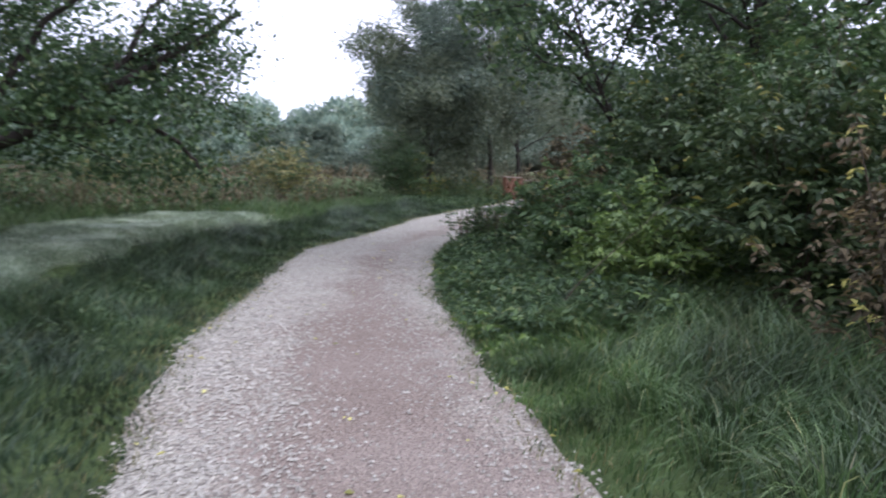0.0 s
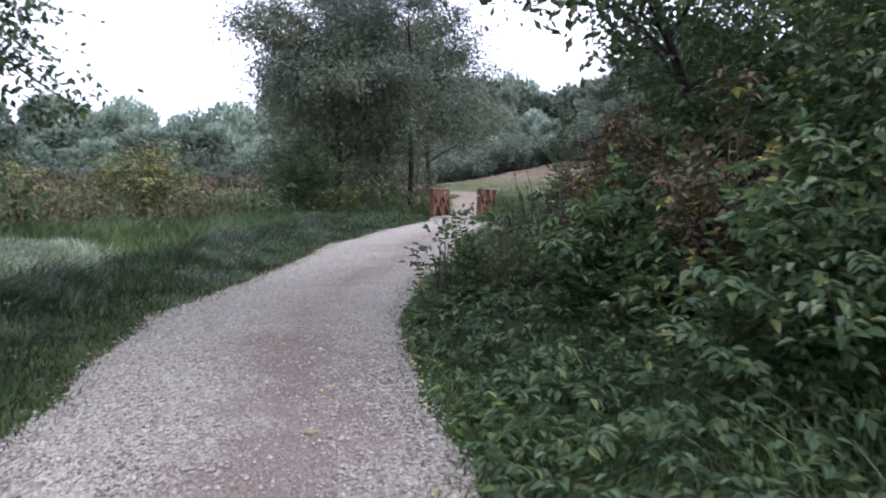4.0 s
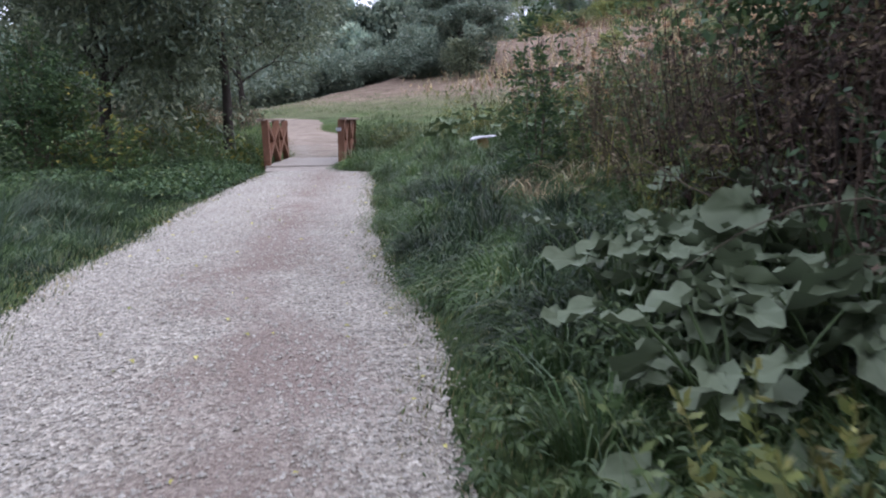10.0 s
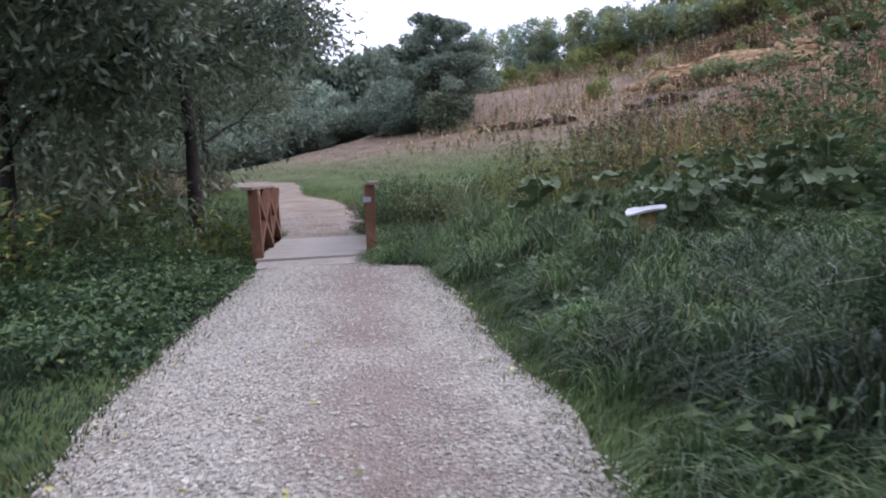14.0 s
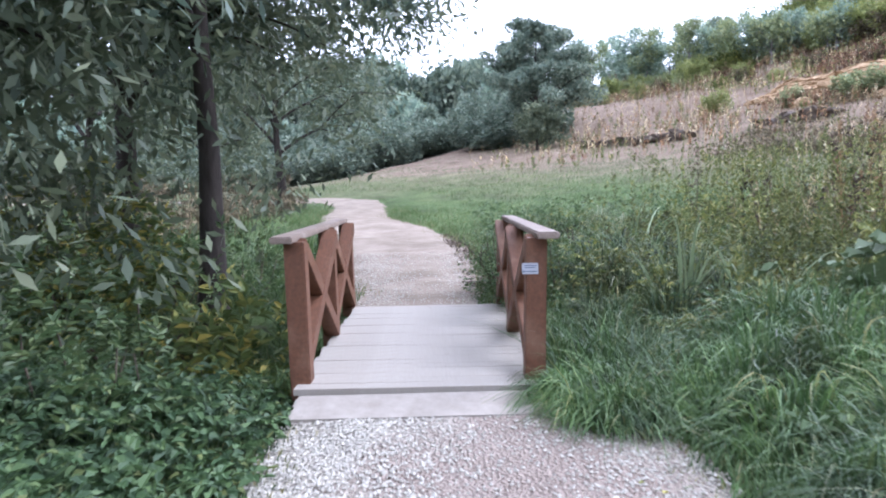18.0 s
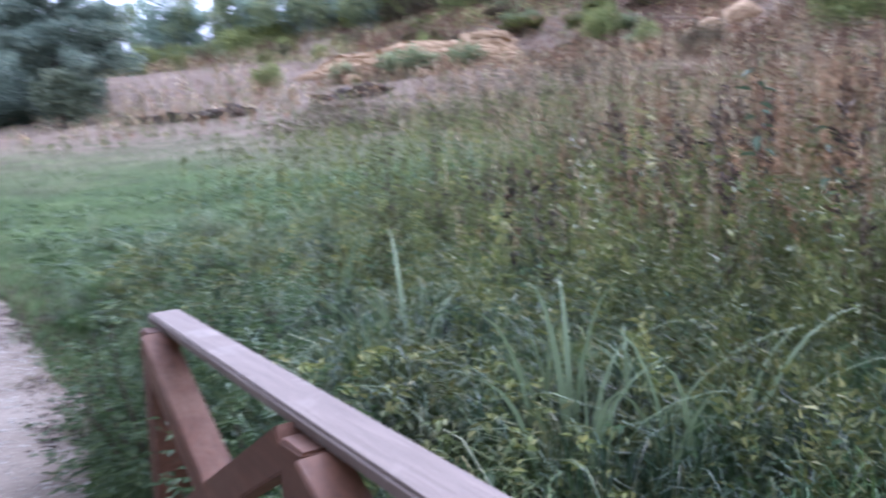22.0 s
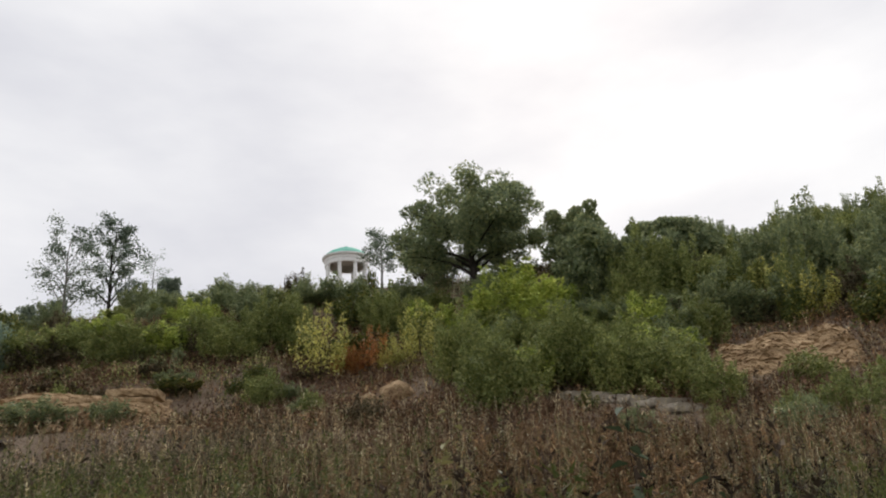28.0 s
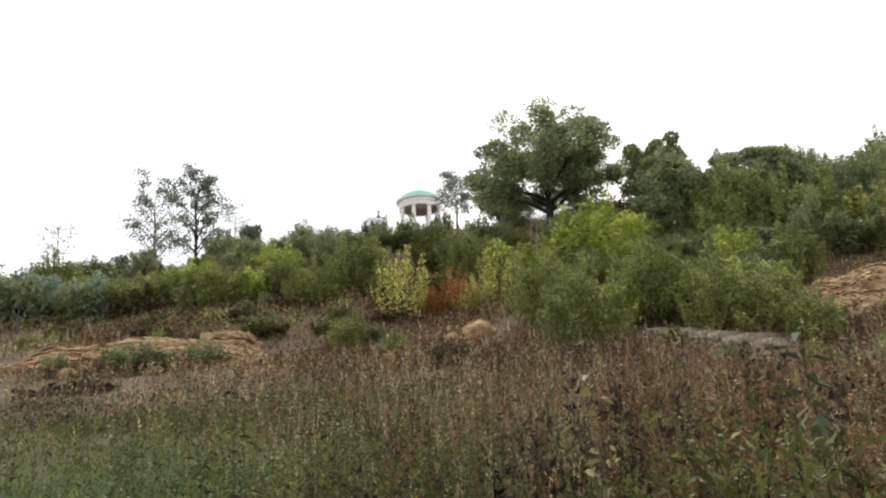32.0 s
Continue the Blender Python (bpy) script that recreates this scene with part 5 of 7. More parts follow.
weed_band("rust_weeds", 700, 10, 60, 30, 100, 1.0, 2.1, "twig_dry", "dark dead stalks among the brown weeds", 38, leafy=10, rad=0.012, size=0.12)
weed_band("green_weeds", 1900, 3.0, 12, 34, 108, 0.4, 1.0, "leaf_weed", "leafy green weeds in front of the dry slope", 34, leafy=34, rad=0.005, size=0.065)
weed_band("green_weeds", 2400, 10, 34, 18, 105, 0.5, 1.2, "leaf_weed", "leafy green weeds in front of the dry slope", 35, leafy=18, rad=0.008, size=0.12)
weed_band("green_weeds", 1600, 4.5, 14, 34, 108, 0.5, 1.15, "goldenrod", "yellow-green weeds in front of the dry slope", 44, leafy=30, rad=0.005, size=0.06)
weed_band("pale_seed_weeds", 60, 5, 16, 36, 100, 1.2, 1.9, "seedhead", "weeds with pale fluffy seed heads on the slope", 36, leafy=9, rad=0.003, size=0.05)


def weed_patch(name, n, xs, ys, hmin, hmax, m, label, seed, **kw):
    r = np.random.default_rng(seed)
    x, y = r.uniform(*xs, n), r.uniform(*ys, n)
    k = beside(x, y) > 1.2
    x, y = x[k], y[k]
    ob = new(name, to_mesh(name, *stalk_set(x, y, r.uniform(hmin, hmax, len(x)), r, far=True, **kw), M[m]))
    return tagged(ob, label, "weeds", kind="stuff")


weed_patch("bank_weeds", 1500, (-16, -5.6), (-16, -3), 0.5, 1.1, "thicket", "dry weeds on the far side of the bank", 39, leafy=12, rad=0.008, size=0.11)
weed_patch("bank_weeds", 1500, (-18, -5.6), (-17, 2), 0.5, 1.0, "leaf_mid", "green weeds on the far side of the bank", 40, leafy=14, rad=0.008, size=0.13)
weed_patch("bank_weeds", 1500, (-60, -12), (-8, 60), 0.8, 1.6, "thicket", "dry weeds over the valley floor", 46, leafy=8, rad=0.03, size=0.35)
weed_patch("bank_weeds", 700, (-9, -5.0), (6, 30), 0.5, 1.1, "thicket", "dry weeds under the willows", 47, leafy=12, rad=0.01, size=0.14)
weed_patch("reed_bed", 900, (-66, -54), (70, 76), 2.2, 3.4, "straw", "pale dry reed bed before the far woods", 48, leafy=8, rad=0.05, size=0.5)

def sedge(at, n, seed):
    """A clump of broad, pale, bending reed leaves."""
    r = np.random.default_rng(seed)
    ob = new("sedge")
    for i in range(n):
        P = np.array([[r.normal(0, 0.13), r.normal(0, 0.13), -0.05]])
        part("blade", to_mesh("blade", *blades(P, r.uniform(1.1, 2.0, 1), r.uniform(0.035, 0.052, 1), unit(P * np.array([1, 1, 0])) * 0.4, 0.7, 7, 0.5), M["grass_pale"]), None, ob)
    ob.location = (at[0], at[1], float(terrain(at[0], at[1])))
    return tagged(ob, "clump of broad pale green sedge leaves", "sedge")


for i, (x, y) in enumerate(((2.65, 2.85), (2.95, 2.75), (2.8, 3.1), (3.3, 2.6), (2.6, 4.3), (2.9, 6.2))):
    sedge((x, y), 9, 300 + i)

# ---- willows by the footbridge and the tree over the path's start ----
def clear_of_bridge(e):
    """Keeps the crown of the willow off the footbridge's own headroom."""
    x, y, zz = e[:, 0] - 2.3, e[:, 1] + 2.7, e[:, 2]
    return (x < -0.5) | ((zz > 4.6) & (x < 1.2) & (y < 1.5))


make_tree("willow", (-2.2, 2.7), 9.8, 4.6, 15, 0.13, 3, 110, 0.55, 0.16, "leaf_willow_shade", slim=0.3, hang=0.5, twigs=8, droop=0.12, trim=clear_of_bridge, label="willow with drooping narrow leaves, shade put into their colour, beside the footbridge")
make_tree("willow", (-4.4, 6.0), 10.2, 4.6, 14, 0.17, 5, 100, 0.6, 0.17, "leaf_willow", slim=0.32, hang=0.5, twigs=8, droop=0.1, low=60, label="dark spreading willow behind the weeds")
make_tree("willow", (-4.5, 1.0), 8.4, 3.0, 13, 0.15, 6, 100, 0.58, 0.17, "leaf_willow", slim=0.32, hang=0.4, twigs=8, low=80, label="dark spreading willow with foliage down to the weeds")
make_tree("willow", (-6.6, 27.0), 9.5, 4.8, 13, 0.2, 8, 30, 0.6, 0.28, "leaf_willow", slim=0.3, hang=0.4, twigs=7, label="willow standing where the path bends")
make_tree("willow", (-12.5, 22.0), 9.5, 4.8, 13, 0.2, 18, 30, 0.6, 0.3, "leaf_willow", slim=0.3, hang=0.4, twigs=7, low=60, label="willow at the meadow's edge")
make_tree("willow", (-14.0, 40.0), 10.5, 5.0, 13, 0.2, 19, 26, 0.7, 0.34, "leaf_willow", slim=0.32, hang=0.4, twigs=7, low=60, label="willow at the meadow's edge")
boughtree = make_tree("overhanging_tree", (-3.9, -22.3), 7.8, 5.3, 17, 0.2, 9, 150, 0.42, 0.1, "leaf_tree", slim=0.55, twigs=9, up=0.3, fork=0.16, low=130, label="dark leafy tree with long boughs over the grass bank")
bz = boughtree.location
for pts, rad in ((((-3.9, -22.3, -0.2), (-2.6, -23.1, 0.45), (-1.5, -22.9, 0.9), (-0.9, -22.2, 1.42), (0.1, -21.3, 2.31), (0.7, -20.9, 2.8)), 0.12), (((-1.3, -22.6, 1.1), (-0.3, -21.7, 1.3), (0.1, -21.3, 0.95), (0.2, -21.1, 0.6)), 0.05),
                 (((-0.9, -22.2, 1.42), (-0.6, -21.6, 2.2), (-0.5, -21.2, 3.0), (0.1, -20.6, 3.6)), 0.06), (((-2.6, -23.1, 0.45), (-1.7, -22.6, 1.7), (-1.3, -22.2, 2.7), (-0.8, -21.4, 3.4)), 0.07)):
    line = np.array(pts) - np.array((bz.x, bz.y, bz.z))
    fine = np.stack([np.interp(np.linspace(0, len(line) - 1, 14), range(len(line)), line[:, k]) for k in range(3)], 1) + np.random.default_rng(len(pts)).normal(0, 0.02, (14, 3))
    part("limb", to_mesh("limb", *tubes([(fine, rad * np.linspace(1, 0.35, 14))], 8), M["bark"], True), None, boughtree)
make_tree("overhanging_tree", (-9.5, -17.5), 7.0, 4.4, 14, 0.2, 10, 24, 0.5, 0.15, "leaf_tree", slim=0.55, twigs=8, up=0.3, fork=0.16, low=80, label="dark leafy tree on the grass bank")
make_tree("overhanging_tree", (7.6, -16.6), 8.5, 3.6, 14, 0.12, 12, 20, 0.5, 0.16, "leaf_tree", slim=0.55, twigs=7, fork=0.34, label="dark tree rising behind the hedge")
make_tree("overhanging_tree", (6.2, -16.2), 6.4, 2.4, 15, 0.09, 16, 26, 0.42, 0.13, "leaf_tree", slim=0.5, twigs=7, fork=0.3, lean=(-2.0, -0.4), label="thin dark tree rising out of the hedge")
make_tree("overhanging_tree", (9.4, -12.0), 7.5, 3.4, 14, 0.12, 14, 24, 0.5, 0.16, "leaf_tree", slim=0.55, twigs=7, fork=0.25, label="dark tree rising behind the hedge")
make_tree("overhanging_tree", (7.7, -8.7), 6.2, 2.7, 15, 0.10, 15, 44, 0.42, 0.14, "leaf_tree", slim=0.55, twigs=8, fork=0.1, low=120, label="small dark tree among the dry thicket")
for i, (x, y, rx, h, lf) in enumerate(((-8.2, -5.3, 2.0, 2.35, 0.11), (-9.9, -9.3, 1.5, 1.85, 0.10), (-11.6, -10.6, 1.3, 1.6, 0.10))):
    cane_shrub((x, y), rx, rx * 0.9, h, 80, lf, "leaf_mid", 341 + i, per=12, inner=0.5, second=("leaf_pale_yellow", 0.5), label="rounded green shrub covered in pale yellow leaves on the bank", name="shrub")
shrub((-3.7, -1.9), 0.75, 0.75, 1.7, 130, 0.12, "leaf_turning", 47, label="young shrub with large yellow leaves under the willows", count=5, length=0.16, stems=7)
cane_shrub((-4.6, -2.1), 1.5, 1.4, 2.9, 90, 0.09, "leaf_tree", 42, per=13, inner=0.6, label="dark shrub with broad leaves under the willows", name="shrub")
shrub((-12.8, -9.5), 2.4, 2.0, 2.3, 900, 0.11, "leaf_mid", 43, label="grey-green shrub on the grass bank", count=5, length=0.2)
shrub((-13.5, -14.5), 2.4, 2.6, 2.6, 900, 0.11, "leaf_mid", 44, label="grey-green shrub on the grass bank", count=5, length=0.2)
for i, (x, y, r_, h_, lm) in enumerate(((-2.1, -0.6, 0.75, 0.75, "leaf_mid"), (-3.3, 0.5, 1.0, 1.25, "leaf_mid"), (-1.75, 1.5, 0.6, 0.95, "leaf_turning"), (-2.9, 2.4, 0.9, 1.2, "leaf_mid"), (-2.4, 4.4, 0.8, 0.9, "leaf_mid"),
                                        (-3.9, 3.4, 1.1, 1.5, "leaf_turning"), (-3.6, -1.6, 0.9, 1.0, "leaf_dark"), (1.0, 4.5, 0.48, 0.95, "leaf_mid"), (1.6, 4.8, 0.6, 0.95, "leaf_mid"), (1.3, 5.5, 0.45, 0.6, "leaf_mid"), (1.25, 3.4, 0.4, 0.8, "leaf_mid"))):
    shrub((x, y), r_, r_, h_, int((1100 if x > 0 else 130 if lm == "leaf_pale_yellow" else 420) * r_ * h_ + 60), 0.05 if x > 0 else (0.075 if lm in ("leaf_mid", "leaf_dark") else 0.14), lm, 150 + i, count=5, length=0.11, stems=6, name="undergrowth_shrub",
          label="undergrowth with large yellowing leaves beside the footbridge" if lm in ("leaf_turning", "leaf_pale_yellow") else "low leafy undergrowth beside the footbridge")
shrub((3.8, -7.0), 0.36, 0.36, 2.75, 460, 0.09, "leaf_tree", 171, label="narrow dark-leaved sapling standing in the long grass", name="sapling", category="sapling", count=5, length=0.15, stems=4)
shrub((3.05, -17.2), 0.35, 0.4, 0.9, 200, 0.08, "leaf_mid", 172, label="low green leafy shrub crowding the path's verge", count=5, length=0.16)
shrub((3.6, -17.4), 0.38, 0.4, 1.05, 220, 0.08, "leaf_mid", 173, label="low green leafy shrub crowding the path's verge", count=5, length=0.16)
shrub((7.4, -1.0), 1.4, 1.4, 3.6, 700, 0.11, "leaf_mid", 170, label="thin young tree in the weeds", name="sapling", category="sapling", count=7, length=0.24, stems=5)


def leafy_weed(at, height, n, leaf, m, seed, label, name="leafy_weed", slim=0.75, lean=(0.0, 0.0), stalk="stem"):
    """One thin stem with single broad leaves set along it."""
    r = np.random.default_rng(seed)
    ob = new(name)
    g = np.linspace(0, 1, 9)[:, None]
    S = np.concatenate([lean[0] * g ** 1.5, lean[1] * g ** 1.5, height * g], 1) + np.cumsum(r.normal(0, 0.012, (9, 3)), 0) * g
    S[0, 2] = -0.1
    part("stem", to_mesh("stem", *tubes([(S, 0.008 * (1 - 0.7 * g[:, 0]))], 5), M[stalk], True), None, ob)
    for i in range(n):
        u = 0.3 + 0.7 * (i + r.uniform(0, 0.8)) / n
        P = np.array([[np.interp(u, g[:, 0], S[:, k]) for k in range(3)]])
        a = i * 2.4 + r.normal(0, 0.4)
        D = np.array([[math.cos(a), math.sin(a), r.normal(-0.1, 0.35)]])
        L = np.array([leaf * r.uniform(0.6, 1.25)])
        part("leaf", to_mesh("leaf", *leaves6(P + D * 0.03, D, np.array([[r.normal(0, 0.3), r.normal(0, 0.3), 1.0]]), L, L * slim, 0.12, 0.3), M[m]), None, ob)
    ob.location = (at[0], at[1], float(terrain(at[0], at[1])))
    return tagged(ob, label, "weed")


leafy_weed((6.1, 5.3), 2.4, 15, 0.13, "leaf_pale_yellow", 701, "tall thin weed with pale yellow-green leaves", lean=(0.15, 0.1))
leafy_weed((6.6, 5.6), 2.2, 9, 0.12, "leaf_pale_yellow", 702, "tall thin weed with pale yellow-green leaves", lean=(-0.1, 0.1))
leafy_weed((5.65, 3.72), 2.35, 26, 0.15, "burdock", 703, "young shrub with grey-green leaves on a dark stem", slim=0.42, stalk="bark")
leafy_weed((5.9, 3.3), 1.9, 20, 0.14, "burdock", 704, "young shrub with grey-green leaves on a dark stem", slim=0.42, stalk="bark")
leafy_weed((6.9, 2.3), 1.9, 26, 0.16, "leaf_mid", 705, "young shrub with green leaves in the weeds", slim=0.45, stalk="bark")
leafy_weed((6.2, 1.4), 1.7, 24, 0.15, "leaf_mid", 706, "young shrub with green leaves in the weeds", slim=0.45, stalk="bark")
leafy_weed((7.2, 0.9), 2.1, 30, 0.16, "leaf_mid", 707, "young shrub with green leaves in the weeds", slim=0.45, stalk="bark")
for i in range(16):
    leafy_weed((4.4 + 0.45 * i % 4.6 + 0.4 * math.sin(i * 5.1), 7.4 + 1.3 * math.sin(i * 2.9)), 1.7 + 0.5 * math.sin(i * 1.7), 16, 0.085, "twig_dry", 720 + i, "dead brown weed with hanging withered leaves", slim=0.4, lean=(0.1 * math.sin(i), 0.1))

# ---- low herbs ----
def herbs(name, n, xs, ys, keep, h, leaf, m, label, seed, count=5, slim=0.55):
    r = np.random.default_rng(seed)
    x, y = r.uniform(*xs, n), r.uniform(*ys, n)
    k = keep(x, y, r.uniform(0, 1, n))
    x, y = x[k], y[k]
    zz = terrain(x, y) + h * np.clip(beside(x, y) / 0.6, 0.25, 1) * r.uniform(0.15, 1.0, len(x)) * (0.5 + 0.6 * tuft(x, y))
    P = np.stack([x, y, zz], 1)
    D = unit(np.stack([r.normal(0, 1, len(x)), r.normal(0, 1, len(x)), r.uniform(-0.35, 0.45, len(x))], 1))
    ob = new(name, to_mesh(name, *sprigs(P, D, count, np.full(len(x), leaf * 1.5), leaf, slim), M[m]))
    return tagged(ob, label, "herbs", kind="stuff")


def hedge_foot(x, y, u):
    o = x - edges(y)[1]
    return (o > 0.08) & (o < 1.9) & (u < 1.1 - o * 0.25)


herbs("herb_layer", 7000, (2, 10.5), (-17.5, -12.5), hedge_foot, 0.4, 0.06, "leaf_mid", "low broad-leaved herbs at the foot of the hedge", 207, slim=0.42)
herbs("herb_layer", 9500, (2, 10.5), (-24, -17), hedge_foot, 0.5, 0.08, "leaf_tree", "low broad-leaved herbs at the foot of the hedge", 201, slim=0.44)
herbs("herb_layer", 3600, (2, 10.5), (-25, -16), lambda x, y, u: hedge_foot(x, y, u) & (wave(x, y, 0.9, 6.0) > 0.1), 0.5, 0.085, "leaf_bright", "light green herbs at the foot of the hedge", 202, slim=0.44)
herbs("herb_layer", 5200, (-4.4, -0.85), (-5.4, 0.4), lambda x, y, u: (beside(x, y) > 0.02) & (u < 0.3 + 0.35 * (y + 5.4)), 0.34, 0.07, "leaf_tree", "dusty green ground ivy beside the path", 203, slim=0.62)
herbs("herb_layer", 5200, (1.4, 6.0), (-12.5, 3.0), lambda x, y, u: (beside(x, y) > 0.35) & (wave(x, y, 1.1, 2.0) > 0.05), 0.42, 0.08, "leaf_mid", "leafy herbs among the long grass", 204)
herbs("herb_layer", 3600, (-5.5, 5.0), (-29, -4), lambda x, y, u: (x < edges(y)[0] - 0.5) & (beside(x, y) < 2.4) & (wave(x, y, 1.3, 9.0) > 0.1), 0.22, 0.055, "leaf_mid", "leafy herbs in the grass verge", 205)
herbs("herb_layer", 5200, (1.2, 14), (3.5, 22), lambda x, y, u: (beside(x, y) > 0.4) & (wave(x, y, 0.5, 3.0) > -0.2) & (u < 1.2 - y / 26), 0.5, 0.11, "leaf_mid", "broad-leaved weeds in the meadow", 206)
herbs("herb_layer", 6500, (1.35, 6.5), (0.2, 9.0), lambda x, y, u: (beside(x, y) > 0.5) & (wave(x, y, 0.8, 5.0) > -0.35), 0.8, 0.065, "leaf_weed", "nettle-like weeds crowding the footbridge railing", 208, slim=0.4)
# darker leaf colour stands for the shaded hollow below the weeds
herbs("herb_layer", 2600, (1.35, 6.5), (0.2, 9.0), lambda x, y, u: (beside(x, y) > 0.5) & (wave(x, y, 1.0, 1.0) > 0.0), 0.95, 0.06, "leaf_tree", "nettle-like weeds crowding the footbridge railing, darkened for shaded hollows", 209, slim=0.34)

# ---- burdock ----
def burdock_leaf(L):
    k, rings = 14, 3
    V = [(0, 0, 0)]
    for q in range(1, rings + 1):
        for i in range(k):
            a = 2 * math.pi * i / k
            f = q / rings
            rr = f * L * (0.5 + 0.06 * math.sin(3 * a + L * 40)) * (1.0 if abs(a - math.pi) > 0.35 else 0.55)
            V.append((L * 0.42 * f * 0.9 + rr * math.cos(a) * 1.1, rr * math.sin(a) * 0.85, 0.10 * L * math.sin(5 * a + q) * f + 0.18 * L * f * f - 0.28 * L * (rr * math.cos(a) / L) ** 2))
    Q = []
    for i in range(k):
        Q.append((0, 1 + i, 1 + (i + 1) % k, 1 + (i + 1) % k))
    for q in range(rings - 1):
        for i in range(k):
            Q.append((1 + q * k + i, 1 + (q + 1) * k + i, 1 + (q + 1) * k + (i + 1) % k, 1 + q * k + (i + 1) % k))
    return V, Q


def burdock(at, n, seed, size=0.33, tall=0.7, m="burdock"):
    r = np.random.default_rng(seed)
    ob = new("burdock")
    for i in range(n):
        L = size * r.uniform(0.6, 1.2)
        V, Q = burdock_leaf(L)
        bm = bmesh.new()
        vs = [bm.verts.new(v) for v in V]
        for q in Q:
            bm.faces.new([vs[j] for j in dict.fromkeys(q)])
        for f_ in bm.faces:
            f_.smooth = True
        lf = part("leaf", bm, M[m], ob)
        a, d, h = r.uniform(0, 6.28), r.uniform(0.05, 0.55), r.uniform(0.22 * tall, tall)
        lf.location = (math.cos(a) * d, math.sin(a) * d, h)
        lf.rotation_euler = (r.normal(0, 0.3), r.uniform(-0.1, 0.7), a + r.normal(0, 0.5))
        g = np.linspace(0, 1, 5)[:, None]
        st = np.array([[0, 0, -0.1]]) * (1 - g) + np.array([[math.cos(a) * d, math.sin(a) * d, h]]) * g + np.array([[0, 0, 0.1]]) * np.sin(g * 3.1)
        part("stalk", to_mesh("stalk", *tubes([(st, np.linspace(0.011, 0.006, 5))], 5), M["leaf_mid"], True), None, ob)
    ob.location = (at[0], at[1], float(terrain(at[0], at[1])))
    return tagged(ob, "burdock with large grey-green wavy leaves in the grass", "burdock")


BURDOCK_BED = [(3.3 + 0.70 * (i % 7) + 0.3 * math.sin(i * 2.3), -2.5 + 0.95 * (i // 7) + 0.3 * math.sin(i * 3.7)) for i in range(35)]
for i in range(15):
    burdock((3.35 + 0.42 * (i % 3) + 0.15 * math.sin(i * 2.1), -13.6 + 0.17 * i), 20, 160 + i, 0.23, 0.62)
for i, (x, y) in enumerate(((4.5, -12.3), (5.0, -11.2), (4.5, -10.9), (4.9, -9.9), (4.2, -13.3), (5.1, -12.6), (5.2, -0.8), (6.2, -0.3), (5.9, 0.7), (7.0, -1.0), (6.6, 1.6), (5.0, -2.2))):
    burdock((x, y), 13, 60 + i)
for i, (x, y) in enumerate(BURDOCK_BED):
    if math.hypot(x - 3.36, y + 3.35) > 0.7:
        burdock((x, y), 15, 90 + i, 0.31, 0.85 + 0.3 * math.sin(i * 1.9), "burdock_green")

# stump with a pale board on it
stump = new("stump")
bm = bmesh.new()
bmesh.ops.create_cone(bm, cap_ends=True, segments=16, radius1=0.13, radius2=0.095, depth=0.86)
for v in bm.verts:
    v.co.x *= 1 + 0.08 * math.sin(v.co.y * 40)
bmesh.ops.bevel(bm, geom=[e for e in bm.edges if abs(e.verts[0].co.z - e.verts[1].co.z) < 1e-4], offset=0.012, segments=2, affect="EDGES")
bmesh.ops.translate(bm, vec=(0, 0, 0.16), verts=bm.verts)
part("log", bm, M["stumpwood"], stump)
bm = bmesh.new()
bmesh.ops.create_circle(bm, cap_ends=True, segments=14, radius=0.2)
for i, v in enumerate(bm.verts):
    v.co.x *= 1.2 + 0.1 * math.sin(i * 1.9)
    v.co.y *= 0.8 + 0.1 * math.sin(i * 2.7)
    v.co.z = 0.008 * math.sin(i * 1.3) - 0.25 * v.co.x ** 2 + 0.05 * v.co.x
ex = bmesh.ops.extrude_face_region(bm, geom=bm.faces[:])
bmesh.ops.translate(bm, vec=(0, 0, 0.018), verts=[v for v in ex["geom"] if isinstance(v, bmesh.types.BMVert)])
bmesh.ops.rotate(bm, matrix=Euler((0.04, -0.07, 0.3)).to_matrix(), verts=bm.verts)
bmesh.ops.translate(bm, vec=(0, 0, 0.605), verts=bm.verts)
part("board", bm, M["oldboard"], stump, "pale weathered board")
stump.location = (3.5, -3.35, float(terrain(3.5, -3.35)) + 0.1)
tagged(stump, "ochre log stump topped with a pale weathered board", "stump")

# ---- hillside ----
RX0, RY0 = 104.4, 75.8


